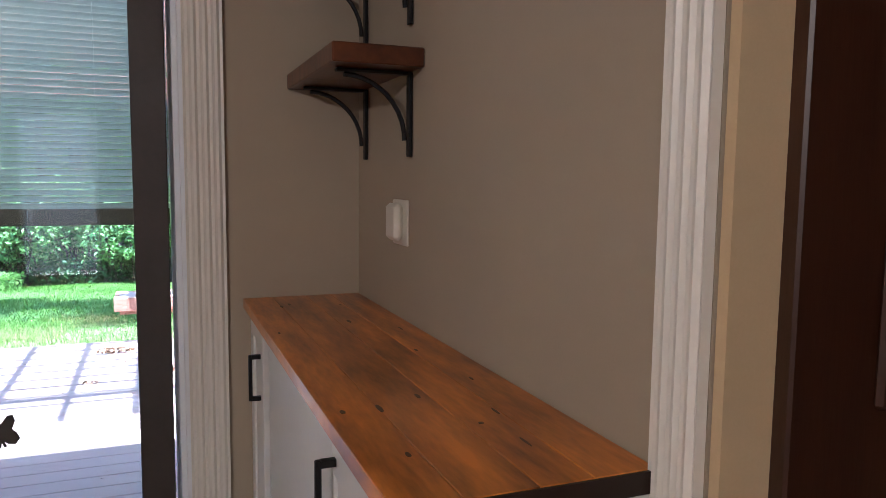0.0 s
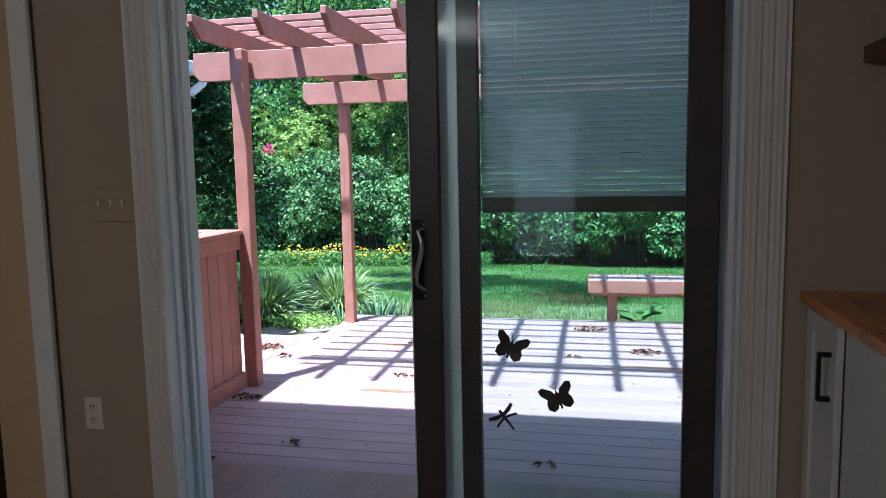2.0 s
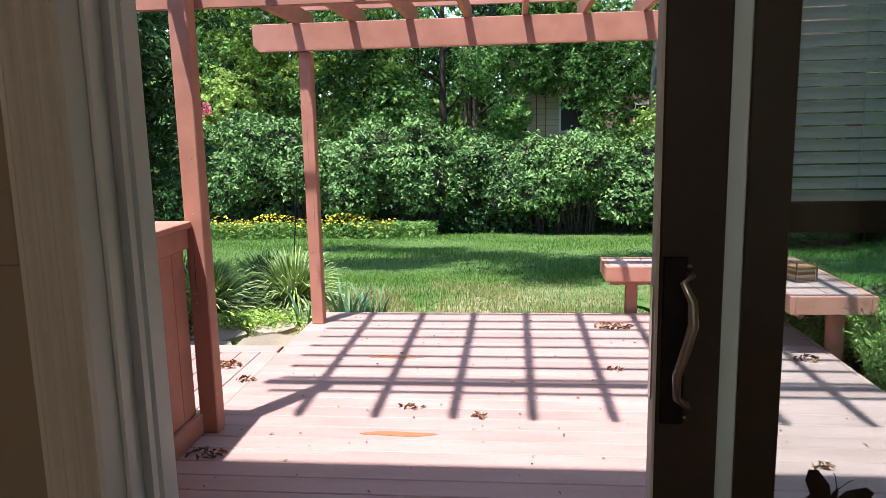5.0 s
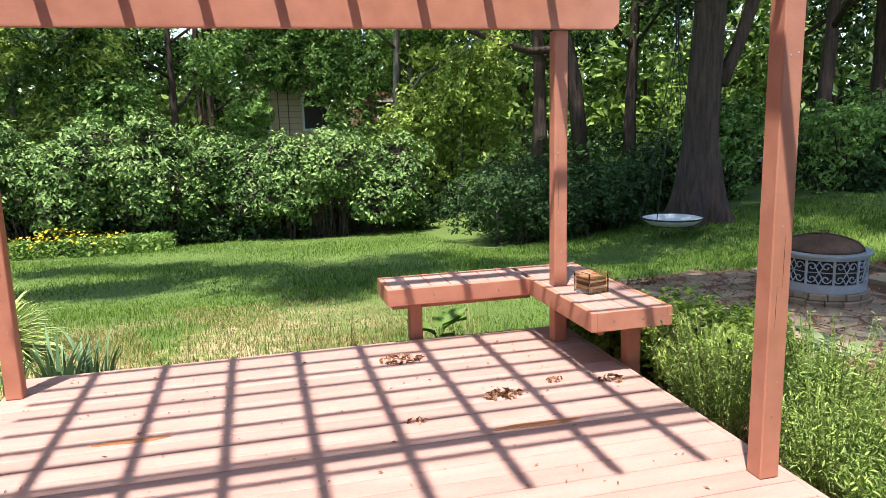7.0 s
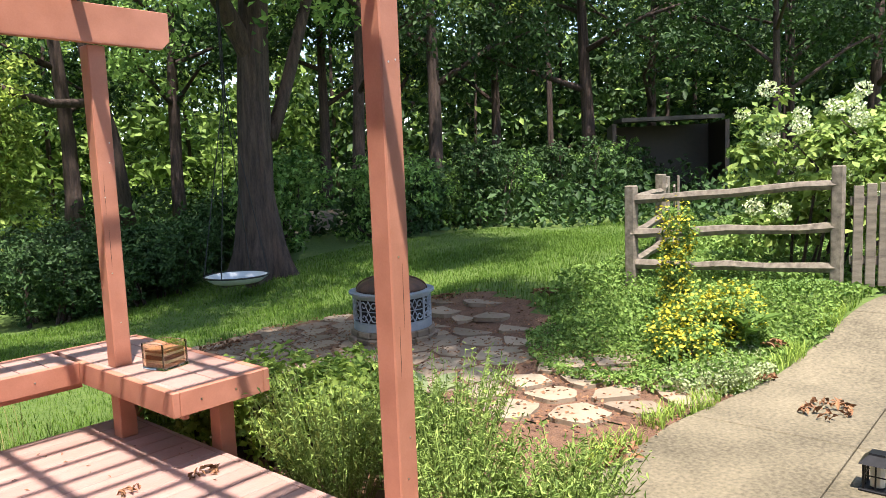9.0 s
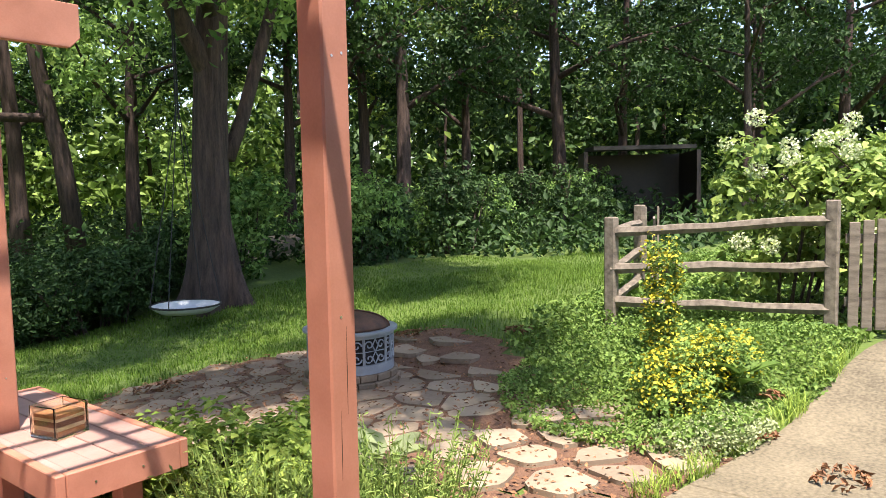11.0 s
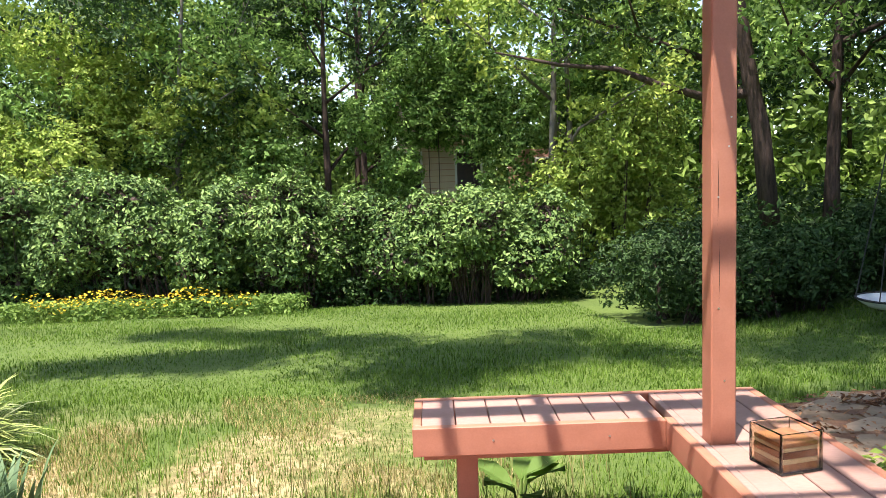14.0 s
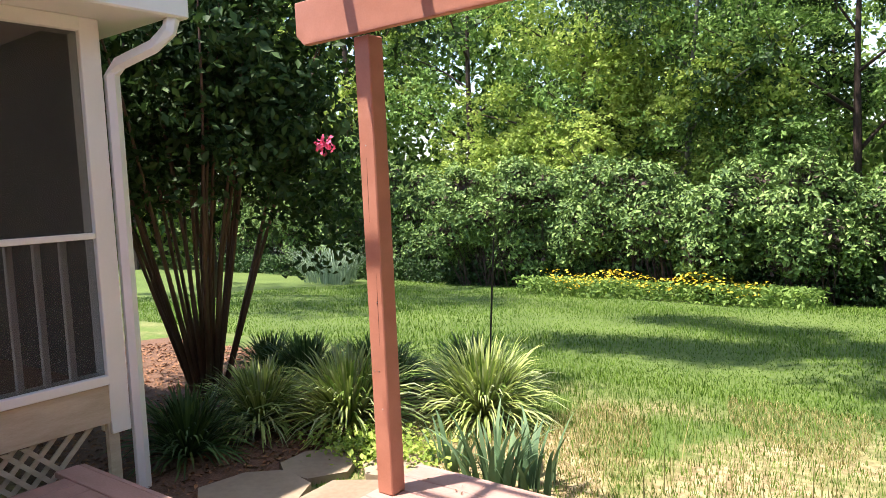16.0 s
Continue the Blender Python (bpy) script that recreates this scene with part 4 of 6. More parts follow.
# ---- garden things ----
def build_fire_pit():
    x0, y0 = 4.47, 8.40
    z0 = gz(x0, y0)
    rng = random.Random(3)
    ring = thing("pit_base", (x0, y0, z0), "low ring of brown stone blocks under the fire pit", "stone ring")
    for row, (r, n, h) in enumerate(((0.47, 17, 0.07), (0.44, 16, 0.065))):
        for k in range(n):
            a0, a1 = 2 * math.pi * (k + 0.02 + row * 0.5) / n, 2 * math.pi * (k + 0.97 + row * 0.5) / n
            rr = r + rng.uniform(-0.012, 0.012)
            bm = bmesh.new()
            zz = row * 0.072
            prism(bm, [(rr * math.cos(a0), rr * math.sin(a0)), (rr * math.cos(a1), rr * math.sin(a1)), ((rr - 0.13) * math.cos(a1), (rr - 0.13) * math.sin(a1)), ((rr - 0.13) * math.cos(a0), (rr - 0.13) * math.sin(a0))], "z", zz, zz + h)
            bmesh.ops.bevel(bm, geom=bm.edges[:], offset=0.008, segments=1, affect="EDGES")
            part("block", bm, M["stone"], ring)
    p = thing("fire_pit", (x0, y0, z0 + 0.14), "round grey fire pit with scrollwork sides and rusty mesh lid", "fire pit")
    R = 0.40
    bm = bmesh.new(); lathe(bm, [(R - 0.03, 0.06), (R - 0.03, 0.33)], 40); part("liner", bm, M["soot_and_shade"], p)
    def band(z0_, z1_, r0, r1):
        bm = bmesh.new()
        n = 48
        rings = []
        for r, z in ((r0, z0_), (r1, z0_), (r1, z1_), (r0, z1_)):
            rings.append([bm.verts.new((r * math.cos(2 * math.pi * k / n), r * math.sin(2 * math.pi * k / n), z)) for k in range(n)])
        for i in range(4):
            a, b_ = rings[i], rings[(i + 1) % 4]
            for k in range(n):
                j = (k + 1) % n
                bm.faces.new((a[k], a[j], b_[j], b_[k]))
        return bm
    part("lower_band", band(0.0, 0.085, R - 0.02, R + 0.012), M["pit"], p)
    part("upper_band", band(0.325, 0.365, R - 0.02, R + 0.008), M["pit"], p)
    part("rim", band(0.365, 0.385, R - 0.06, R + 0.05), M["pit"], p)
    # scrollwork: ten panels, each with posts and curls
    n = 10
    def panel_mesh():
        bm = bmesh.new()
        def on(u, z, r=R):
            return (r * math.cos(u), r * math.sin(u), z)
        half = math.pi / n
        for du in (-half + 0.02,):
            tube(bm, [on(du, 0.085), on(du, 0.325)], 0.014, 4)
        tube(bm, [on(-half, 0.205), on(half, 0.205)], 0.006, 4)
        for sx in (1, -1):
            for sz, zc in ((1, 0.265), (-1, 0.145)):
                cu = sx * half * 0.52
                pts = []
                for k in range(13):
                    a = k / 12 * math.pi * 2.1
                    rr = 0.048 * (1 - k / 16)
                    pts.append(on(cu + sx * rr * math.cos(a) / R, zc + sz * rr * math.sin(a) * 0.95))
                tube(bm, pts, 0.0075, 4)
            tube(bm, [on(0, 0.09), on(sx * half * 0.25, 0.15), on(0, 0.205), on(sx * half * 0.25, 0.26), on(0, 0.32)], 0.007, 4)
        return bm
    base = finish("scroll_panel", panel_mesh(), M["pit"])
    for k in range(n):
        o = new("scroll_panel", base); o.parent = p; o.matrix_basis = pose(0, 0, 0, 0, 0, 360 * k / n + 8)
    for a in (20, 140, 260):
        bm = bmesh.new(); box(bm, R - 0.03, R + 0.0, -0.02, 0.02, -0.0, 0.05); o = part("foot", bm, M["pit"], p); o.matrix_basis = pose(0, 0, 0, 0, 0, a)
    lid = new("lid"); lid.parent = p
    bm = bmesh.new()
    lathe(bm, [((R - 0.03) * math.cos(t * math.pi / 20), 0.388 + 0.145 * math.sin(t * math.pi / 20)) for t in range(10)], 32)
    part("mesh_dome", bm, M["rust"], lid, smooth=True)
    for a in (0, 90):
        bm = bmesh.new(); tube(bm, [((R - 0.022) * math.cos(t * math.pi / 12), 0, 0.39 + 0.155 * math.sin(t * math.pi / 12)) for t in range(13)], 0.008, 5)
        o = part("dome_hoop", bm, M["rust"], lid); o.matrix_basis = pose(0, 0, 0, 0, 0, a + 35)
    bm = bmesh.new(); tube(bm, [(-0.05, 0, 0.54), (-0.04, 0, 0.575), (0.04, 0, 0.575), (0.05, 0, 0.54)], 0.007, 5); part("lid_handle", bm, M["rust"], lid)


build_fire_pit()


def build_fence():
    """Split-rail fence: posts with three rails, a corner and a gate beyond."""
    f = thing("split_rail_fence", (0, 0, 0), "weathered grey split-rail fence with three rough rails", "fence")
    pts = [(6.84, 6.84), (7.36, 4.82)]
    rng = random.Random(11)
    def post(x, y, h, w=0.12):
        bm = bmesh.new(); z = gz(x, y) - 0.05
        box(bm, x - w / 2, x + w / 2, y - w / 2, y + w / 2, z, z + h, 0.012)
        part("post", bm, M["oldwood"], f)
    hs = 1.22
    post(*pts[0], hs - 0.02); post(*pts[1], hs + 0.13, 0.115)
    def rail(a, b_, z, sag=0.0, t=0.055):
        bm = bmesh.new()
        a, b_ = Vector((*a, gz(*a) + z)), Vector((*b_, gz(*b_) + z + sag))
        steps = [a.lerp(b_, k / 6) + Vector((rng.uniform(-0.01, 0.01), rng.uniform(-0.01, 0.01), rng.uniform(-0.012, 0.012))) for k in range(7)]
        tube(bm, steps, [0.02 + t * 0.8] + [t + rng.uniform(-0.006, 0.006) for _ in range(5)] + [0.02 + t * 0.7], 6)
        part("rail", bm, M["oldwood"], f)
    rail(pts[0], pts[1], 0.98, 0.13); rail(pts[0], pts[1], 0.60, 0.07); rail(pts[0], pts[1], 0.24, 0.02)
    c = (9.4, 7.77)
    post(c[0] - 0.5, c[1] - 0.35, hs + 0.05); post(10.8, 8.2, 1.2)
    for z in (0.98, 0.60, 0.24):
        rail(pts[0], (c[0] - 0.5, c[1] - 0.35), z)
        rail((c[0] - 0.5, c[1] - 0.35), (10.8, 8.2), z)
    g = thing("garden_gate", (7.55, 4.12, gz(7.5, 4.1)), "weathered grey board garden gate beside the rail fence", "gate", rz=-70)
    base = finish("board", B(-0.045, 0.045, -0.012, 0.012, 0.06, 1.1, 0.005), M["oldwood"])
    for k in range(10):
        o = new("board", base); o.parent = g; o.location = (-0.55 + k * 0.115, 0, 0.03 * math.sin(k * 0.7))
    for z in (0.3, 0.9):
        part("rail", B(-0.62, 0.62, 0.013, 0.045, z, z + 0.09, 0.004), M["oldwood"], g)


build_fence()

# leaning boards piled at the fence corner
lean = thing("leaning_boards", (8.9, 7.15, gz(8.9, 7.1)), "pale weathered boards leaning against the fence corner", "boards", rz=20)
for k, (a, w) in enumerate(((8, 0.16), (-14, 0.12), (30, 0.10))):
    o = part("board", B(-w / 2, w / 2, 0.04 * k, 0.04 * k + 0.025, 0.0, 1.2 - 0.1 * k, 0.004), M["oldwood"], lean)
    o.matrix_basis = pose(-0.1 + 0.14 * k, 0, 0.04 if a > 20 else 0.0, 0, a, 0)


def build_swing():
    x, y = 5.80, 13.35
    z = gz(x, y)
    s = thing("saucer_swing", (x, y, z + 0.10), "white and black saucer swing hanging by the big tree", "swing")
    bm = bmesh.new()
    lathe(bm, [(0.05, 0.14), (0.38, 0.17), (0.50, 0.25), (0.51, 0.275), (0.49, 0.28), (0.36, 0.215), (0.05, 0.19)], 32)
    part("seat", bm, M["swing"], s, smooth=True)
    bm = bmesh.new()
    tube(bm, [(0.515 * math.cos(a * math.pi / 16), 0.515 * math.sin(a * math.pi / 16), 0.28) for a in range(33)], 0.016, 6, cap=False)
    part("rim", bm, M["rope"], s)
    for a in (30, 150, 210, 330):
        bm = bmesh.new()
        c, d_ = math.cos(radians(a)), math.sin(radians(a))
        tube(bm, [(0.51 * c, 0.51 * d_, 0.285), (0.02 * c, 0.02 * d_, 3.2), (0.0 + 0.015 * c, 0.015 * d_, 6.2)], 0.008, 5)
        part("rope", bm, M["rope"], s)


build_swing()


def build_glass_block():
    g = thing("glass_candle_box", (1.10, 6.80, 0.272), "square amber glass candle box standing on the bench", "candle holder", rz=14)
    w, h = 0.085, 0.145
    bm = bmesh.new()
    for a in ((-w, w, -w, -w + 0.010), (-w, w, w - 0.010, w), (-w, -w + 0.010, -w + 0.0105, w - 0.0105), (w - 0.010, w, -w + 0.0105, w - 0.0105)):
        box(bm, a[0], a[1], a[2], a[3], 0.012, h, 0.002)
    part("sides", bm, jar, g)
    part("base", B(-w, w, -w, w, 0, 0.0115, 0.002), jar, g)
    for z0, z1, k in ((0.013, 0.034, "deadleaf"), (0.035, 0.052, "skirtwood"), (0.053, 0.078, "shelf"), (0.079, 0.092, "skirtwood"), (0.093, 0.108, "deadleaf")):
        part("wax_layer", B(-w + 0.014, w - 0.014, -w + 0.014, w - 0.014, z0, z1, 0.002), M[k], g)


build_glass_block()


def build_lantern():
    x, y = 3.30, 3.70
    s = thing("solar_lantern", (x, y, gz(x, y) + 0.022), "small black garden lantern with barred sides at the path edge", "lantern")
    part("base", B(-0.075, 0.075, -0.075, 0.075, 0.0, 0.02, 0.003), M["black"], s)
    for a in (-1, 1):
        for b_ in (-1, 1):
            part("bar", B(a * 0.055 - 0.006, a * 0.055 + 0.006, b_ * 0.055 - 0.006, b_ * 0.055 + 0.006, 0.021, 0.15), M["black"], s)
    for a in (0, 90, 180, 270):
        o = part("bar", B(-0.004, 0.004, 0.053, 0.058, 0.021, 0.15), M["black"], s); o.matrix_basis = pose(0, 0, 0, 0, 0, a)
        o = part("cross_bar", B(-0.048, 0.048, 0.050, 0.0525, 0.085, 0.092), M["black"], s); o.matrix_basis = pose(0, 0, 0, 0, 0, a)
    bm = bmesh.new(); lathe(bm, [(0.035, 0.025), (0.035, 0.14)], 12); part("diffuser", bm, M["plate"], s)
    bm = bmesh.new(); lathe(bm, [(0.11, 0.152), (0.055, 0.195), (0.05, 0.205)], 4); o = part("roof", bm, M["black"], s); o.matrix_basis = pose(0, 0, 0, 0, 0, 45)


build_lantern()

hook = solo("garden_stake", tube(bmesh.new(), [(-3.55, 9.3, gz(-3.55, 9.3)), (-3.5, 9.3, gz(-3.5, 9.3) + 0.75), (-3.44, 9.3, gz(-3.5, 9.3) + 1.45)], 0.008, 6), M["black"], "thin black metal stake standing in the ornamental grass", "garden stake")


# ---- plants ----
def clump(name, rng, x, y, r, h, n, m, label, cat="ornamental grass", group="grass clumps", lean=0.9, width=0.012, mat2=None, arch=None):
    z = gz(x, y)
    t = thing(name, (x, y, z), label, cat, group)
    a = rng.uniform(0, 2 * np.pi, n)
    rr = r * 0.34 * np.sqrt(rng.uniform(0, 1, n))
    roots = np.stack([rr * np.cos(a), rr * np.sin(a), np.full(n, -0.02)], 1)
    out = np.stack([np.cos(a), np.sin(a), np.zeros(n)], 1)
    ob = blades("leaves", rng, roots, np.full(n, h), m, t, lean=lean, width=width, segs=5, spread=out, arch=arch)
    if mat2:
        k = n // 3
        blades("pale_leaves", rng, roots[:k] * 0.8, np.full(k, h * 1.05), mat2, t, lean=lean * 0.8, width=width, segs=5, spread=out[:k], arch=arch)
    return t


def mound(rng, x, y, r, h, n, m, label, pale=None):
    """A tuft whose strap leaves spring from one crown to all sides, upright within and low outside."""
    t = thing("liriope", (x, y, gz(x, y)), label, "ornamental grass", "grass clumps")
    for name, k, mm in (("leaves", n, m), ("pale_leaves", n // 3 if pale else 0, pale)):
        if not k:
            continue
        az, up = rng.uniform(0, 2 * np.pi, k), np.radians(8 + 78 * rng.uniform(0, 1, k) ** 0.85)
        d = np.stack([np.cos(up) * np.cos(az), np.cos(up) * np.sin(az), np.sin(up)], 1)
        side = np.stack([-np.sin(az), np.cos(az), rng.uniform(-0.5, 0.5, k)], 1)
        ln = ((h * np.sin(up) + r * np.cos(up)) * rng.uniform(0.75, 1.15, k))[:, None]
        sag = (rng.uniform(0.12, 0.42, k) * np.cos(up) ** 0.5)[:, None]
        root = np.stack([np.cos(az), np.sin(az), np.zeros(k)], 1) * r * 0.18 * rng.uniform(0.1, 1, k)[:, None]
        rows = []
        for q in range(5):
            u = q / 4
            c = root + d * ln * u * (1 + 0.15 * (1 - u)) + np.array([0, 0, 1.0]) * ln * (0.35 * u - (0.35 + sag) * u * u)
            c[:, 2] = np.maximum(c[:, 2], 0.012)
            w = 0.017 * (1 - 0.35 * u)
            rows += [c - side * w / 2, c + side * w / 2] if q < 4 else [c]
        v = np.stack(rows, 1).reshape(-1, 3)
        i = np.arange(k)[:, None] * 9
        f = [i + [2 * q, 2 * q + 1, 2 * q + 3] for q in range(3)] + [i + [2 * q, 2 * q + 3, 2 * q + 2] for q in range(3)] + [i + [6, 7, 8]]
        ob = new(name, raw_mesh(name, v, np.concatenate(f, 0), mm))
        ob.parent = t
        tagged(ob, kind="stuff")
    return t


def blob_points(rng, n, centers, radii, shell=0.35, flat=1.0, clump=1, loose=0.1):
    """Points near the skins of overlapping balls, thicker to the outside, with lobes."""
    centers, radii = np.asarray(centers, float), np.asarray(radii, float)
    pr = radii ** 2
    k = rng.choice(len(centers), n, p=pr / pr.sum())
    d = rng.normal(size=(n, 3)); d /= np.linalg.norm(d, axis=1, keepdims=True)
    lobes = 1 + 0.16 * np.sin(d[:, 0] * 5 + k) * np.sin(d[:, 1] * 4 + 2 * k) + 0.10 * np.sin(d[:, 2] * 9 + 3 * k + d[:, 0] * 7)
    r = radii[k] * lobes * (1 - shell * rng.uniform(0, 1, n) ** 1.5)
    if clump > 1:
        m = max(1, n // clump)
        pick = rng.integers(0, m, n)
        k, d, r = k[:m][pick], d[:m][pick], r[:m][pick]
        p = centers[k] + d * r[:, None] * np.array([1, 1, flat])
        return p + rng.normal(size=(n, 3)) * loose * np.array([1, 1, 0.6]), d
    p = centers[k] + d * r[:, None] * np.array([1, 1, flat])
    return p, d


def bush(name, rng, balls, n, size, m, label, cat="bush", group="", up=0.35, width=0.5, stems=True, clump=9, loose=0.0, low=-0.1, twigs=0):
    """A bush of overlapping leaf masses on short stems. balls: x, y, height of centre above ground, radius."""
    x, y = balls[0][0], balls[0][1]
    z = gz(x, y)
    t = thing(name, (x, y, z), label, cat, group)
    c = [(b[0] - x, b[1] - y, b[2] + gz(b[0], b[1]) - z) for b in balls]
    p, d = blob_points(rng, n, c, [b[3] for b in balls], clump=clump, loose=loose or size * 0.55)
    keep = p[:, 2] > low
    leaves("foliage", rng, p[keep], size, m, t, up=up, width=width, out=d[keep] * 0.9)
    if stems:
        bm = bmesh.new()
        for b in c[:6] if stems is True else c[:1]:
            for q in range(3 if stems is True else 1):
                a = rng.uniform(0, 6.28)
                tube(bm, [(b[0] * 0.6 + 0.08 * math.cos(a), b[1] * 0.6 + 0.08 * math.sin(a), -0.05), (b[0] + 0.1 * math.cos(a), b[1] + 0.1 * math.sin(a), b[2]), (b[0] + 0.3 * b[2] * math.cos(a), b[1] + 0.3 * b[2] * math.sin(a), b[2] * 1.25)], [0.02, 0.014, 0.006], 5)
        part("stalk_cluster", bm, M["bark"], t, kind="stuff")
    if twigs:
        # the bare, twiggy inside of the shrub; dark leaves stand for its shade
        bm = bmesh.new()
        for _ in range(twigs):
            b = c[int(rng.integers(0, len(c)))]
            e = Vector(b) + Vector(rng.normal(size=3)).normalized() * 0.5
            f = Vector((b[0] * 0.75 + rng.uniform(-0.2, 0.2), b[1] * 0.75 + rng.uniform(-0.2, 0.2), -0.05))
            tube(bm, [f, f.lerp(e, 0.5) + Vector(rng.normal(size=3)) * 0.07, e], [0.022, 0.014, 0.005], 4, cap=False)
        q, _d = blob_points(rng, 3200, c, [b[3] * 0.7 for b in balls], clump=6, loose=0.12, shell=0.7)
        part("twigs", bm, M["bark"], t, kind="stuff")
        tagged(leaves("dead_inner_leaves", rng, q[q[:, 2] > 0.1], 0.17, M["bark"], t, up=0.1, width=0.5), label="dark brown leaves added inside the shrub for its shaded gaps", kind="stuff")
    return t


R = np.random.default_rng(7)


def build_hedge():
    """A long loose hedge across the foot of the lawn, as neighbouring shrubs."""
    x = -27.0
    i = 0
    while x < 3.2:
        y = 23.4 + 0.5 * math.sin(i * 1.7) + (1.2 if x < -14 else 0)
        h = 3.2 + 0.25 * math.sin(i * 2.3) + (0.9 if x < -9 else 0.3 if x < -4 else 0)
        if x > 1.5:
            h -= 0.5
        balls = []
        for k in range(12):
            balls.append((x + R.uniform(-1.4, 1.4), y + R.uniform(-0.7, 0.7), R.uniform(0.95, h - 0.6), R.uniform(0.5, 0.9)))
        low = 0.45 + 0.15 * math.sin(i * 2.9)
        bush("hedge_shrub", R, balls, 19000, 0.15, LEAF["hedge"], "loose green hedge shrub with pale leaf tips beyond the lawn", "hedge shrub", "hedge shrubs", up=0.5, width=0.46, clump=20, loose=0.12, low=low, twigs=70)
        x += 2.05
        i += 1


build_hedge()


def build_dark_shrubs():
    for i, (x, y, h) in enumerate(((4.45, 16.1, 1.45), (5.2, 15.7, 1.5), (6.1, 16.0, 1.45), (4.2, 17.4, 1.6), (5.0, 18.2, 1.8), (7.4, 16.6, 1.4))):
        balls = [(x + R.uniform(-0.8, 0.8), y + R.uniform(-0.6, 0.6), R.uniform(0.45, h - 0.5), R.uniform(0.45, 0.7)) for _ in range(8)]
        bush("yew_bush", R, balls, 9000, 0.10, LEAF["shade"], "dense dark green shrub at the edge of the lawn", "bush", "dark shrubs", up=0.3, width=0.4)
    for i in (0, 3, 4, 5, 6, 7, 8, 9, 10, 11, 12, 13, 14):
        x = 8.0 + i * 0.95 + R.uniform(-0.3, 0.3)
        y = 16.0 - i * 0.12 + R.uniform(-0.5, 0.5)
        h = R.uniform(1.1, 2.3)
        balls = [(x + R.uniform(-0.8, 0.8), y + R.uniform(-0.6, 0.6), R.uniform(0.3, h - 0.4), R.uniform(0.45, 0.8)) for _ in range(6)]
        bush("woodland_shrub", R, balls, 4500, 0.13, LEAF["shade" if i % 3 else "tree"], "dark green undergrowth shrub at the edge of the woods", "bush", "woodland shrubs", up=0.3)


build_dark_shrubs()


def furrowed_trunk(bm, pts, rad, sides=56, rings=110):
    """A thick trunk with ridged, furrowed bark and roots that run out at its foot."""
    rows = []
    for i in range(rings):
        u = (i / (rings - 1)) ** 1.5 * (len(pts) - 1)
        k = min(int(u), len(pts) - 2)
        c, r = Vector(pts[k]).lerp(Vector(pts[k + 1]), u - k), rad[k] + (rad[k + 1] - rad[k]) * (u - k)
        foot = math.exp(-max(0.0, c.z) * 2.6)
        row = []
        for j in range(sides):
            a = 2 * math.pi * j / sides
            ca, sa = math.cos(a), math.sin(a)
            ridge = 1 - 2 * abs(noise.noise((ca * 4.2, sa * 4.2, c.z * 0.55)))
            fine = noise.noise((ca * 11, sa * 11, c.z * 2.2))
            lobe = noise.noise((ca * 1.1, sa * 1.1, c.z * 0.25 + 3))
            q = r * (0.94 + 0.11 * ridge + 0.05 * fine + 0.16 * lobe + 0.30 * foot * (0.4 + math.sin(a * 5 + 1.0)))
            row.append(bm.verts.new((c.x + q * ca, c.y + q * sa, c.z)))
        rows.append(row)
    for r0, r1 in zip(rows, rows[1:]):
        for j in range(sides):
            n = (j + 1) % sides
            bm.faces.new((r0[j], r0[n], r1[n], r1[j]))
    bm.faces.new(rows[0][::-1]); bm.faces.new(rows[-1])
    return bm


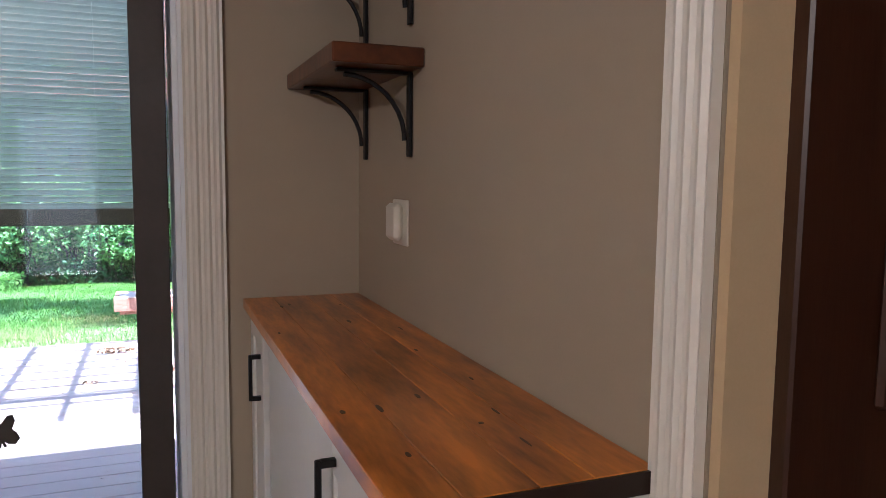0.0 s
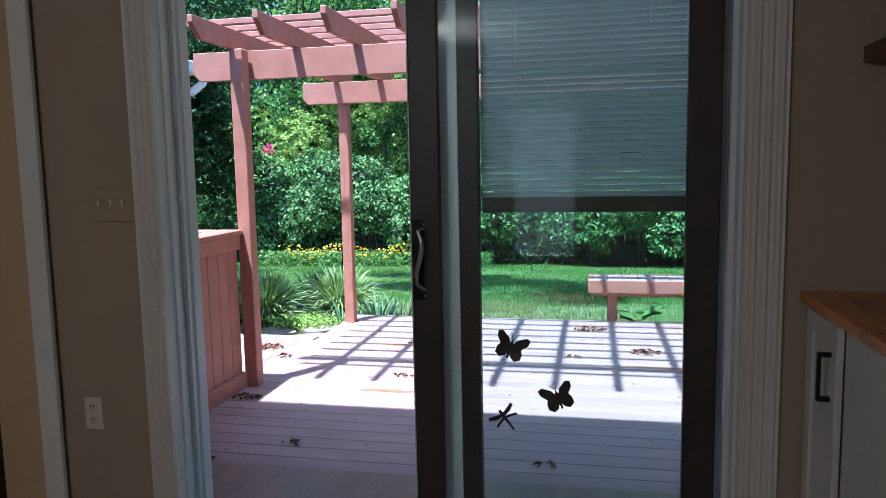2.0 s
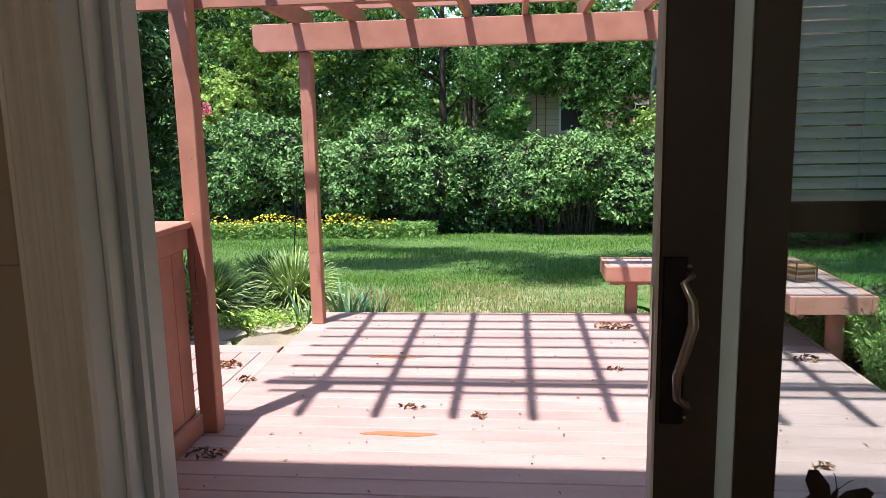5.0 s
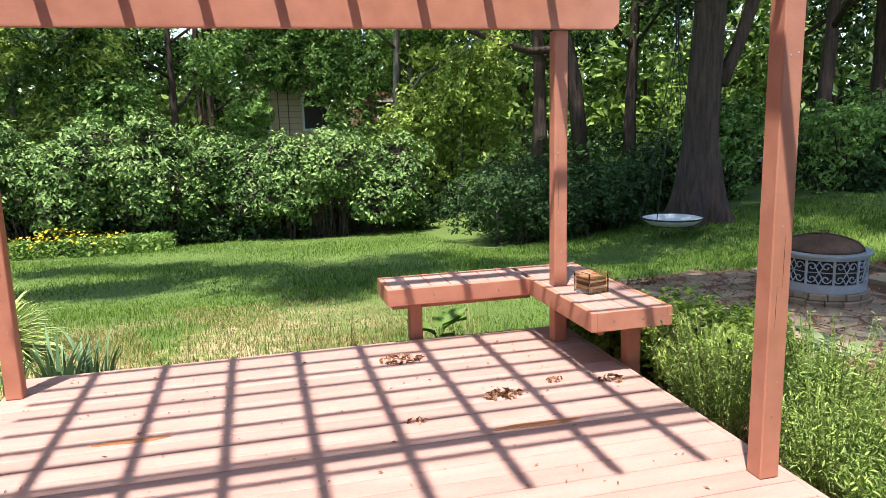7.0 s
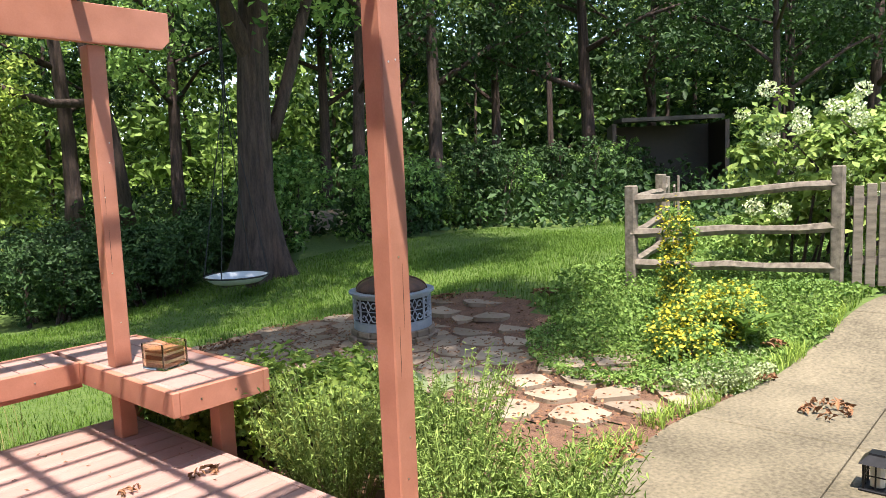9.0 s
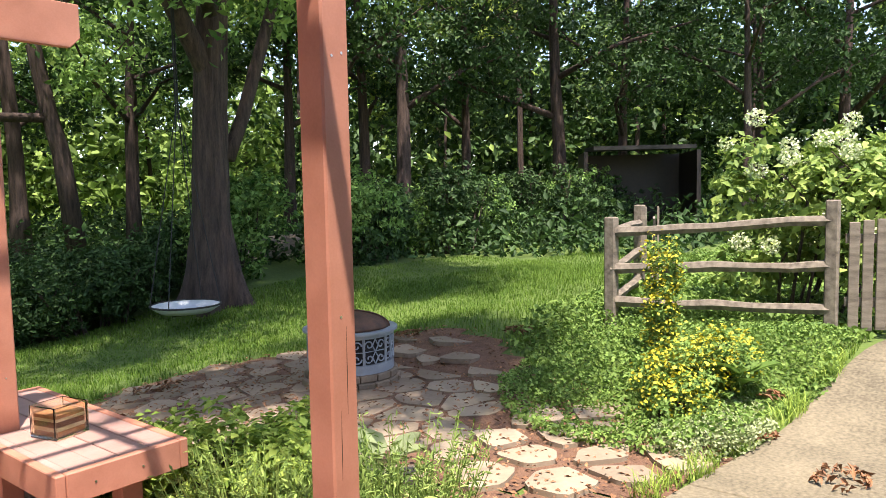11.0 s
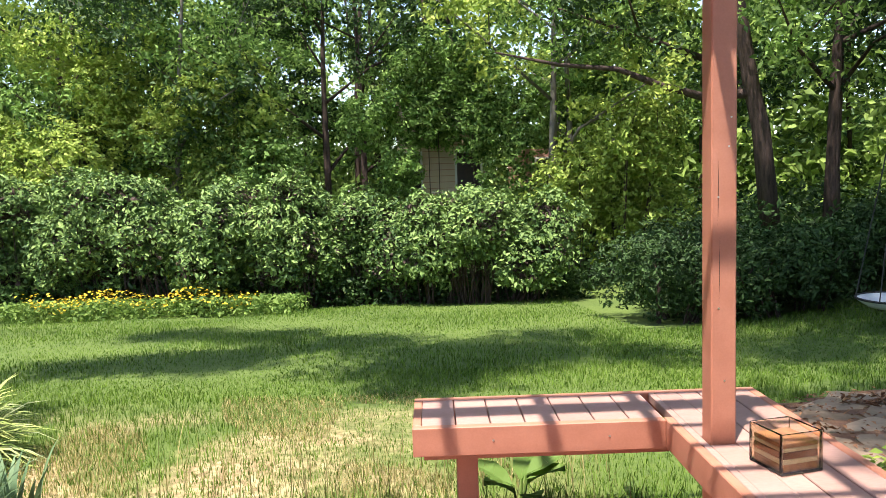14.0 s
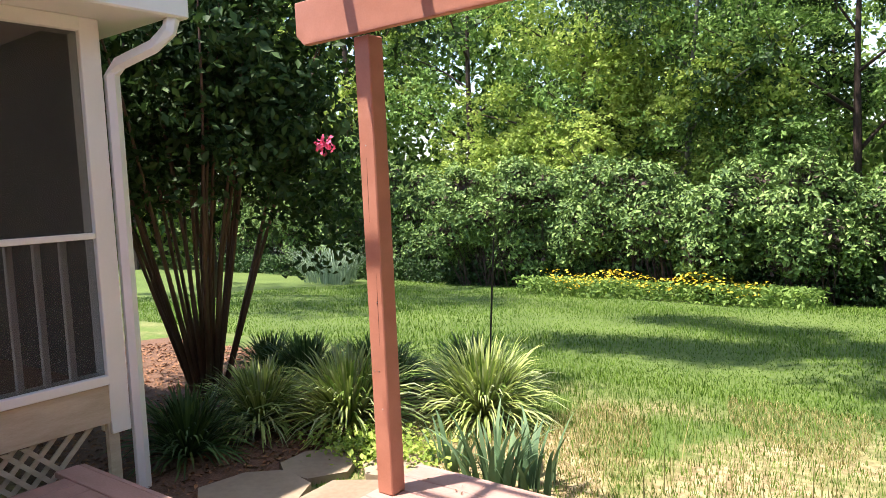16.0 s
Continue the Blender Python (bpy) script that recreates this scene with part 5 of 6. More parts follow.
def tree(name, x, y, h, r0, crown, n, size, m, label, lean=(0, 0), fork=0.45, bark=None, limbs=7, seed=0, group="", cat="tree", reach=None, crown_lo=0.35, spread=1.0):
    """A tree: tapered trunk, forking limbs, and leaf masses gathered about the limb ends."""
    rnd = random.Random(seed)
    z = gz(x, y)
    t = thing(name, (x, y, z), label, cat, group)
    bm = bmesh.new()
    bark = bark or M["bark"]
    pts, rad = [], []
    for k in range(9):
        u = k / 8
        pts.append((lean[0] * u * u * h + 0.12 * r0 * 4 * math.sin(u * 5 + seed), lean[1] * u * u * h + 0.10 * r0 * 4 * math.sin(u * 4 + seed * 2), -0.15 + u * h * 0.92))
        flare = 0.55 * math.exp(-u * 22)
        rad.append(r0 * (1 - 0.8 * u) + r0 * flare)
    if r0 > 0.3:
        furrowed_trunk(bm, pts, rad)
    else:
        tube(bm, pts, rad, 12 if r0 > 0.2 else 8, wob=0.25)
    part("trunk", bm, bark, t, smooth=True)
    ends = []
    bm = bmesh.new()
    for k in range(limbs):
        u = fork + (0.95 - fork) * k / max(1, limbs - 1)
        i = u * 8
        a, b_ = Vector(pts[int(i)]), Vector(pts[min(8, int(i) + 1)])
        p0 = a.lerp(b_, i - int(i))
        ang = k * 2.4 + seed
        ln = crown * spread * (1.15 - 0.6 * abs(u - 0.6)) * rnd.uniform(0.75, 1.15)
        rise = rnd.uniform(0.35, 0.8)
        p1 = p0 + Vector((math.cos(ang), math.sin(ang), rise)) * ln * 0.45
        p2 = p0 + Vector((math.cos(ang + 0.2), math.sin(ang + 0.2), rise * 0.8)) * ln
        rr = r0 * (1 - 0.8 * u) * 0.6
        tube(bm, [p0, p1, p2], [rr, rr * 0.6, rr * 0.25], 7, wob=0.2)
        ends += [p1, p2, (p1 + p2) / 2 + Vector((0, 0, 0.2))]
        q = p1 + Vector((math.cos(ang + 1.1), math.sin(ang + 1.1), 0.5)) * ln * 0.45
        tube(bm, [p1, q], [rr * 0.5, rr * 0.15], 6)
        ends.append(q)
    part("branchwork", bm, bark, t, smooth=True, kind="stuff")
    if n:
        ends.append(Vector(pts[8]))
        cs = [(e[0], e[1], e[2]) for e in ends if e[2] > h * crown_lo * 0.7]
        rs = [crown * rnd.uniform(0.24, 0.42) for _ in cs]
        p, d = blob_points(R, n, cs, rs, shell=0.7, flat=0.75, clump=22, loose=0.20)
        leaves("crown", R, p, size, m, t, up=0.6, width=0.5, out=d * 0.4)
    return t


# Added tree whose crown, out of view, throws shade across the lawn
tree("shade_tree", -15.0, 14.6, 12.0, 0.14, 4.5, 16000, 0.17, LEAF["tree"], "leafy tree added to shade the far side of the lawn", fork=0.5, limbs=8, seed=13, crown_lo=0.6)
BIG = tree("shade_tree", 7.05, 14.1, 15.0, 0.345, 6.0, 42000, 0.17, LEAF["tree"], "massive old tree with a flared dark furrowed trunk", fork=0.36, limbs=11, seed=4, crown_lo=0.5, spread=0.72)
# low limbs over the lawn
bm = bmesh.new()
tube(bm, [(-0.05, 0, 3.6), (-0.42, 0, 4.3), (-1.15, -0.1, 5.4), (-2.6, -0.3, 7.2), (-5.5, -1.0, 9.0)], [0.19, 0.17, 0.15, 0.11, 0.05], 10, wob=0.25)
tube(bm, [(0.12, 0, 2.5), (0.46, 0, 3.2), (0.78, -0.1, 4.3), (1.5, -0.2, 6.5), (3.0, -0.8, 8.6)], [0.13, 0.12, 0.11, 0.08, 0.04], 10, wob=0.25)
part("low_limb", bm, M["bark"], BIG, smooth=True)
cs = [(-2.5 - 1.0 * k + R.uniform(-0.8, 0.8), -1.0 - R.uniform(0, 3.2), 7.2 + R.uniform(-0.5, 1.8)) for k in range(8)] + [(-7.5 + R.uniform(-2, 2), R.uniform(-5, -2.2), 7.6) for k in range(4)]
p, d = blob_points(R, 16000, cs, [R.uniform(0.7, 1.5) for _ in cs], shell=0.8, flat=0.5, clump=20, loose=0.18)
leaves("shading_crown", R, p, 0.16, LEAF["tree"], BIG, up=0.7)
# Unseen leaf masses added overhead, only to shade the patio
cs = [(-4.3 + R.uniform(-1.8, 2.4), -8.0 + R.uniform(-2.2, 2.2), 8.0 + R.uniform(-0.5, 1)) for k in range(11)]
p, d = blob_points(R, 16000, cs, [R.uniform(0.7, 1.3) for _ in cs], shell=0.8, flat=0.5, clump=20, loose=0.18)
leaves("shading_crown", R, p, 0.16, LEAF["tree"], BIG, up=0.7)
# More unseen leaf masses, added to widen the shade on the lawn
cs = [(-9.5 + R.uniform(-4.5, 4.5), -1.5 + R.uniform(-2.0, 2.0), 9.0 + R.uniform(-0.5, 1)) for k in range(12)]
p, d = blob_points(R, 16000, cs, [R.uniform(0.7, 1.3) for _ in cs], shell=0.8, flat=0.5, clump=20, loose=0.18)
leaves("shading_crown", R, p, 0.16, LEAF["tree"], BIG, up=0.7)
cs = [(1.5 + R.uniform(-1.5, 3.5), -2.0 + R.uniform(-4.5, 2.5), 7.8 + R.uniform(-1, 2)) for k in range(9)]
p, d = blob_points(R, 14000, cs, [R.uniform(0.8, 1.5) for _ in cs], shell=0.8, flat=0.5, clump=20, loose=0.18)
leaves("shading_crown", R, p, 0.16, LEAF["tree"], BIG, up=0.7)


def build_woods():
    rnd = random.Random(21)
    # trees that can be told apart behind the hedge
    spots = [(-13.5, 31, 13, 0.16, "bark", 0.06), (-12.0, 30, 15, 0.14, "bark", -0.03), (-8.6, 29, 13, 0.15, "bark_light", 0.05), (-7.4, 31, 12, 0.10, "bark_light", 0.08),
             (3.6, 27, 13, 0.16, "bark_light", 0.02), (4.3, 27.4, 13, 0.13, "bark_light", -0.02), (7.6, 24, 14, 0.24, "bark", -0.04), (-18, 30, 14, 0.2, "bark", 0.0), (-24, 30, 15, 0.22, "bark", 0.02),
             (10.6, 23.5, 14, 0.17, "bark", 0.03), (12.0, 26, 15, 0.17, "bark", 0.0), (15.0, 22.0, 14, 0.2, "bark", 0.02), (17.5, 21.0, 15, 0.22, "bark", -0.03), (19.8, 18.5, 14, 0.18, "bark", 0.02), (21.5, 15.8, 15, 0.26, "bark", 0.0), (24.0, 14.5, 13, 0.2, "bark", 0.0),
             (13.5, 18.6, 14, 0.2, "bark", 0.03), (15.8, 17.8, 15, 0.24, "bark", -0.02), (-2.6, 31, 14, 0.15, "bark", 0.0), (-3.8, 30, 14, 0.16, "bark", 0.03), (-30, 28, 14, 0.2, "bark", 0.0), (28, 11, 14, 0.2, "bark", 0.0), (26, 8.0, 13, 0.22, "bark", 0.0), (22.5, 10.0, 12, 0.16, "bark", 0.0)]
    for i, (x, y, h, r, b, ln) in enumerate(spots):
        # Eastern trees mostly take the dark leaf colour in place of shade there
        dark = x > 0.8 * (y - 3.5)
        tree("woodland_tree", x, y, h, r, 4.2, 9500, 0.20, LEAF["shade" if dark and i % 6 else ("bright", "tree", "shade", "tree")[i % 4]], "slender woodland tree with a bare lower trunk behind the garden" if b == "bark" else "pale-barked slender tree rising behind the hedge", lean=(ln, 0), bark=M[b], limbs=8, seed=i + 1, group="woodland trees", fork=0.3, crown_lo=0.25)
    # lighter small trees behind the hedge
    for i, (x, y, h) in enumerate(((5.9, 25.0, 4.6), (4.9, 26.0, 4.2), (-11.5, 27, 5.6), (-15.5, 27.5, 5.2), (-21, 26.5, 6.0), (-5.5, 28, 6.0))):
        balls = [(x + rnd.uniform(-1.2, 1.2), y + rnd.uniform(-0.8, 0.8), h * rnd.uniform(0.25, 0.85), rnd.uniform(0.8, 1.3)) for _ in range(9)]
        bush("understory_tree", R, balls, 11000, 0.16, LEAF["bright" if i < 4 else "tree"], "small bright green leafy tree behind the hedge", "tree", "understory trees", up=0.6)
    for x, y, lo, hi, n in ((-0.4, 28.6, 5.0, 7.6, 8), (1.3, 28.8, 4.9, 7.6, 8), (0.5, 28.9, 5.6, 8.0, 7), (-1.7, 28.4, 2.2, 6.2, 8), (2.7, 28.2, 2.0, 6.4, 9), (4.6, 28.0, 4.8, 7.0, 6)):
        balls = [(x + rnd.uniform(-0.9, 0.9), y + rnd.uniform(-0.5, 0.5), lo + (hi - lo) * k / n + rnd.uniform(-0.2, 0.2), rnd.uniform(0.55, 0.95)) for k in range(n)]
        bush("understory_tree", R, balls, 7000, 0.16, LEAF["tree"], "leafy tree hanging before the neighbour house", "tree", "understory trees", up=0.6, stems=1)
    for x, y, hh in ((-10.2, 28.5, 8.6), (-7.0, 28.2, 7.4), (-13.6, 29, 8.0)):
        balls = [(x + rnd.uniform(-1.5, 1.5), y + rnd.uniform(-0.8, 0.8), hh * rnd.uniform(0.3, 1.0), rnd.uniform(0.6, 1.1)) for _ in range(13)]
        bush("understory_tree", R, balls, 13000, 0.17, LEAF["bright"], "sunlit yellow-green leafy tree rising behind the hedge", "tree", "understory trees", up=0.6, stems=1)
    limb = thing("bare_limb", (8.2, 23.0, gz(8.2, 23.0)), "dark leaning trunk with one long bare limb", "tree")
    zz = -gz(8.2, 23.0)
    part("trunk", tube(bmesh.new(), [(0.5, 0, -0.1), (0.15, 0, zz + 2.5), (-0.1, 0, zz + 3.6), (-0.9, 0, zz + 8.5), (-1.2, 0, zz + 12)], [0.26, 0.22, 0.2, 0.15, 0.07], 9, wob=0.2), M["bark"], limb, smooth=True)
    part("limb", tube(bmesh.new(), [(0, 0, zz + 3.4), (-1.3, 0, zz + 3.35), (-2.4, 0, zz + 3.65), (-3.5, 0, zz + 4.1), (-5.0, 0, zz + 4.25), (-6.6, 0, zz + 4.6)], [0.13, 0.11, 0.09, 0.07, 0.05, 0.02], 7, wob=0.3), M["bark"], limb, smooth=True)
    # the far woods
    n = 330000
    a = R.uniform(radians(-20), radians(160), n)
    rr = 33 + 16 * R.uniform(0, 1, n)
    px, py = rr * np.cos(a) * 1.1, 3 + rr * np.sin(a)
    hh = 1 - R.uniform(0, 1, n) ** 1.3
    top = 15 + 3 * np.sin(a * 9) + 2 * np.sin(a * 23 + 1)
    pz = hh * top
    dens = np.sin(px * 0.9) * np.sin(py * 0.8 + 1) * np.sin(pz * 0.9 + px * 0.4) + 0.5 * np.sin(px * 2.3 + pz * 1.7)
    keep = (dens > np.where((pz > 5) & (px < 0.8 * (py - 3.5)), -0.3, -0.85)) & ~((pz > 8) & (dens < 0.0))
    px, py, pz = px[keep], py[keep], pz[keep]
    pts = np.stack([px, py, ground_z(px, py) + pz], 1)
    m = len(pts)
    pts = pts[R.integers(0, m // 14, m)] + R.normal(size=(m, 3)) * np.array([0.42, 0.42, 0.25])
    # Four in five leaves to the east are coloured dark, standing for shade
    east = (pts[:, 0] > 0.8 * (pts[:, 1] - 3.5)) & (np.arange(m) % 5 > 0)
    tagged(leaves("far_woods", R, pts[~east], 0.50, LEAF["woods"], up=0.5), label="dense leafy woods closing the far side of the garden", category="woods", kind="stuff")
    tagged(leaves("shaded_woods", R, pts[east], 0.50, LEAF["shade"], up=0.5), label="woods beyond the old tree with leaves coloured dark for shade", category="woods", kind="stuff")
    # the treeline far behind, which closes the gaps low down
    n = 26000
    a = R.uniform(radians(-35), radians(215), n)
    rr = 60 + 8 * R.uniform(0, 1, n)
    top = 7.0 + 7.0 * smooth01((radians(56) - a) / 0.2) + 1.5 * np.sin(a * 7) + 1.5 * np.sin(a * 19 + 1)
    pts = np.stack([rr * np.cos(a), rr * np.sin(a), -3.0 + R.uniform(0, 1, n) * top], 1)
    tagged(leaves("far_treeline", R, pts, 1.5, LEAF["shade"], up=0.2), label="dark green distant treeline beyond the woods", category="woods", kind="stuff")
    bm = bmesh.new()
    for k in range(42):
        an = radians(rnd.uniform(-15, 150)); q = rnd.uniform(30, 46)
        x, y = q * math.cos(an) * 1.1, 3 + q * math.sin(an)
        r = rnd.uniform(0.08, 0.2); z = gz(x, y)
        tube(bm, [(x, y, z - 0.3), (x + rnd.uniform(-0.5, 0.5), y, z + 6), (x + rnd.uniform(-1.2, 1.2), y, z + 14)], [r, r * 0.8, r * 0.4], 6)
    solo("far_trunks", bm, M["bark"], "many dark slender trunks in the far woods", "tree trunks", kind="stuff")
    # dark leafy ground cover under the woods
    n = 45000
    a = R.uniform(radians(-10), radians(120), n)
    rr = R.uniform(17, 34, n)
    px, py = rr * np.cos(a), 3 + rr * np.sin(a)
    keep = (px > 7.5 + 0.0 * py) | (py > 24.5)
    keep &= ~((px < 24) & (py < 9.5))
    px, py = px[keep], py[keep]
    hgt = R.uniform(0, 1, len(px)) ** 1.6 * (0.9 + 0.8 * np.sin(px * 1.1) * np.sin(py * 0.9))
    pts = np.stack([px, py, ground_z(px, py) + np.abs(hgt)], 1)
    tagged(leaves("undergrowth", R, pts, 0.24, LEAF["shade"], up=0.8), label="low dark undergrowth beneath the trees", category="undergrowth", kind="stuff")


build_woods()


def build_far_house():
    h = thing("neighbour_house", (0, 30.6, gz(0.3, 30.6) - 0.2), "tan brick neighbour house half hidden behind the trees", "house")
    part("wall", B(-1.3, 1.7, 0, 6, 0, 6.4), M["house"], h)
    part("wall", B(3.3, 4.9, 0.6, 6, 0, 4.6), M["brick"], h, "pink brick wing")
    for z in np.arange(0.4, 6.3, 0.22):
        part("course", B(-1.3, 1.7, -0.012, -0.001, float(z), float(z) + 0.02), M["brick"], h)
    for x, y, z in ((4.2, 0.57, 2.9), (-0.9, -0.03, 3.2), (1.25, -0.03, 3.2)):
        w = new("window"); w.parent = h
        part("frame", B(x - 0.5, x + 0.5, y - 0.03, y + 0.02, z, z + 1.4), M["white"], w)
        part("pane", B(x - 0.42, x + 0.42, y - 0.045, y - 0.031, z + 0.08, z + 1.32), M["edge"], w)
    bm = bmesh.new(); prism(bm, [(-1.7, 6.4), (2.1, 6.4), (0.2, 8.0)], "y", -0.4, 6.4); part("roof", bm, M["roofing"], h)
    s = thing("garden_shed", (11.1, 18.4, gz(11.1, 18.4) - 0.30), "low grey-roofed shed half hidden behind the big tree", "shed")
    part("wall", B(-1.1, 1.1, -0.8, 0.8, 0, 0.4), M["oldwood"], s)
    bm = bmesh.new(); prism(bm, [(-1.0, 0.405), (1.0, 0.405), (0.0, 0.85)], "x", -1.35, 1.35); part("roof", bm, M["oldwood"], s, "pale weathered roof")
    s = thing("dark_shed", (21.0, 12.6, gz(21, 12.6)), "dark open-fronted shed in the shade of the woods", "shed", rz=-58)
    for a in (-1.75, 1.63):
        part("side_wall", B(a, a + 0.12, 0, 2.6, 0, 2.7), M["edge"], s)
    part("back_wall", B(-1.75, 1.75, 2.602, 2.7, 0, 2.7), M["edge"], s)
    bm = bmesh.new(); prism(bm, [(-0.5, 2.72), (3.0, 2.85), (3.0, 2.97), (-0.5, 2.84)], "x", -1.5, 1.5); part("roof", bm, M["soot_and_shade"], s)


build_far_house()


def sc(x, y):
    """Fence-bed plan, drawn nearer to the deck."""
    return -0.775 + (x + 0.775) * 0.8, 3.04 + (y - 3.04) * 0.8


def build_beds():
    # ornamental grass clumps by the lawn and the porch
    spec = [(-3.5, 9.15, 1.15, 0.72, 900, True), (-4.0, 9.75, 1.0, 0.66, 700, False), (-4.2, 8.35, 1.1, 0.70, 850, True), (-4.75, 7.95, 0.9, 0.62, 700, True), (-4.72, 7.3, 0.9, 0.56, 600, False),
            (-5.5, 9.1, 1.0, 0.6, 600, False), (-5.0, 9.5, 1.0, 0.6, 600, False), (-6.3, 9.3, 0.9, 0.5, 500, False), (-4.5, 9.2, 0.9, 0.55, 500, False)]
    for x, y, r, h, n, pale in spec:
        mound(R, x, y, r * 0.42 + 0.04, h * 0.76, int(n * 0.8), LEAF["liriope" if pale else "shaded_grass"], "mound of arching green and cream striped grass-like leaves" if pale else "green mound of arching grass-like leaves, coloured dark for shade", LEAF["silver"] if pale else None)
    for x, y, n, h in ((-2.62, 7.95, 42, 0.47), (-2.42, 8.05, 26, 0.40), (-3.05, 8.1, 22, 0.32)):
        t = clump("iris", R, x, y, 0.5, h, n, LEAF["iris"], "upright sword-shaped grey-green iris leaves beyond the deck", "iris", "iris clumps", lean=0.5, width=0.05)
    # herbs east of the deck
    for k, (x, y, r, h) in enumerate(((1.55, 5.9, 0.36, 0.62), (1.95, 5.5, 0.4, 0.66), (1.6, 5.1, 0.3, 0.5), (2.12, 5.85, 0.28, 0.44), (1.95, 4.75, 0.3, 0.4), (1.55, 4.6, 0.25, 0.35))):
        z = gz(x, y)
        t = thing("herb_bush", (x, y, z), "feathery bright green herb plant spilling beside the deck", "herb", "herb plants")
        n = 150
        stems, lv = [], []
        bm = bmesh.new()
        for s in range(n):
            a, q = R.uniform(0, 6.28), r * math.sqrt(R.uniform(0, 1))
            p0 = np.array([q * 0.5 * math.cos(a), q * 0.5 * math.sin(a), 0.0])
            hh = h * R.uniform(0.7, 1.15)
            p1 = np.array([q * 1.25 * math.cos(a) + R.uniform(-0.06, 0.06), q * 1.25 * math.sin(a) + R.uniform(-0.06, 0.06), hh])
            u = np.linspace(0.2, 1, 26)[:, None]
            lv.append(p0 + (p1 - p0) * u + R.normal(size=(26, 3)) * 0.014)
            tube(bm, [p0, (p0 + p1) / 2 + np.array([0, 0, 0.03]), p1], 0.0022, 3, cap=False)
        part("stalk_cluster", bm, LEAF["tarragon"], t, kind="stuff")
        leaves("leaves", R, np.concatenate(lv), 0.042, LEAF["tarragon"], t, up=0.7, width=0.22)
    for k, (x, y, h, r) in enumerate(((1.75, 6.75, 0.55, 0.36), (2.0, 6.35, 0.5, 0.34), (1.55, 7.2, 0.42, 0.3), (2.3, 6.7, 0.42, 0.3))):
        bush("mint_bush", R, [(x, y, h * 0.5, r), (x + 0.2, y + 0.15, h * 0.7, r * 0.7), (x - 0.15, y + 0.1, h * 0.8, r * 0.6), (x, y - 0.2, h * 0.75, r * 0.6)], 2600, 0.06, LEAF["herb"], "bushy bright green leafy herb beside the bench", "herb", "leafy herbs", up=0.8, width=0.6)
    # broad-leaved plants
    def hosta(x, y, n, size, m, label):
        z = gz(x, y)
        t = thing("broad_leaf_plant", (x, y, z), label, "leafy plant", "broad-leaved plants")
        for k in range(n):
            a = k * 2.4 + x
            hgt, ln = size * R.uniform(0.7, 1.2), size * R.uniform(0.5, 0.8)
            base_p = Vector((0.04 * math.cos(a), 0.04 * math.sin(a), hgt * 0.5))
            dv = Vector((math.cos(a), math.sin(a), 0.9)).normalized()
            sd = Vector((-math.sin(a), math.cos(a), 0))
            bm = bmesh.new()
            rows = []
            for u, w in ((0, 0.02), (0.25, 0.22), (0.55, 0.26), (0.85, 0.13), (1.0, 0.01)):
                c = base_p + dv * ln * u - Vector((0, 0, 0.35 * ln * u * u))
                rows.append([bm.verts.new(c - sd * w * ln), bm.verts.new(c - Vector((0, 0, 0.03))), bm.verts.new(c + sd * w * ln)])
            for r0, r1 in zip(rows, rows[1:]):
                bm.faces.new((r0[0], r0[1], r1[1], r1[0])); bm.faces.new((r0[1], r0[2], r1[2], r1[1]))
            tube(bm, [(0, 0, 0), base_p], 0.006, 4)
            part("leaf", bm, m, t)
    hosta(0.28, 7.95, 6, 0.42, LEAF["bed"], "light green broad-leaved plant growing by the bench leg")
    hosta(2.75, 6.35, 6, 0.5, LEAF["silver"], "pale yellow-green broad leaves among the herbs")
    hosta(*sc(7.1, 5.65), 9, 0.46, LEAF["bed"], "broad-leaved green plant at the fence bed")
    # flower bed by the fence
    def cover(name, n, x0, x1, y0, y1, h, size, m, label, cat, shape):
        px, py = R.uniform(x0, x1, n), R.uniform(y0, y1, n)
        k = shape(px, py)
        px, py = px[k], py[k]
        hh = h * (0.55 + 0.45 * np.sin(px * 3.1) * np.sin(py * 2.7 + 1)) * R.uniform(0.1, 1, len(px)) ** 0.7
        pts = np.stack([px, py, ground_z(px, py) + hh], 1)
        tagged(leaves(name, R, pts, size, m, up=0.9, width=0.6), label=label, category=cat, kind="stuff")
    inbed = lambda px, py: (py > 4.98 - 0.16 * np.maximum(px - 3.6, 0) + 0.08 * np.sin(px * 4)) & (((px - 5.85) / 1.8) ** 2 + ((py - 5.75) / 1.45) ** 2 < 1)
    cover("ground_cover", 30000, 4.0, 8.0, 4.2, 7.4, 0.24, 0.045, LEAF["bed"], "low leafy green ground cover in the fence bed", "ground cover", inbed)
    insilver = lambda px, py: ((px - 4.85) / 0.70) ** 2 + ((py - 5.08) / 0.38) ** 2 < 1
    cover("silver_cover", 9000, 4.1, 5.6, 4.6, 5.6, 0.20, 0.030, LEAF["silver"], "grey-green creeping herb at the bed edge", "ground cover", insilver)
    def yellow(x, y, r, h, n, tall=False):
        balls = [(x, y, h * 0.55, r), (x + r * 0.5, y + 0.1, h * 0.7, r * 0.6), (x - r * 0.5, y, h * 0.6, r * 0.6)]
        if tall:
            balls = [(x + R.uniform(-0.08, 0.08), y, z, r * 0.55) for z in np.linspace(0.2, h, 7)]
        t = bush("goldenrod", R, balls, n, 0.045, LEAF["bed"], "yellow-flowering leafy perennial in the fence bed", "flowering plant", "yellow flowers", up=0.8, stems=not tall)
        z = gz(x, y)
        c = [(b[0] - x, b[1] - y, b[2] + 0.04) for b in balls]
        p, d = blob_points(R, n // 3, c, [b[3] * 1.08 for b in balls], shell=0.25)
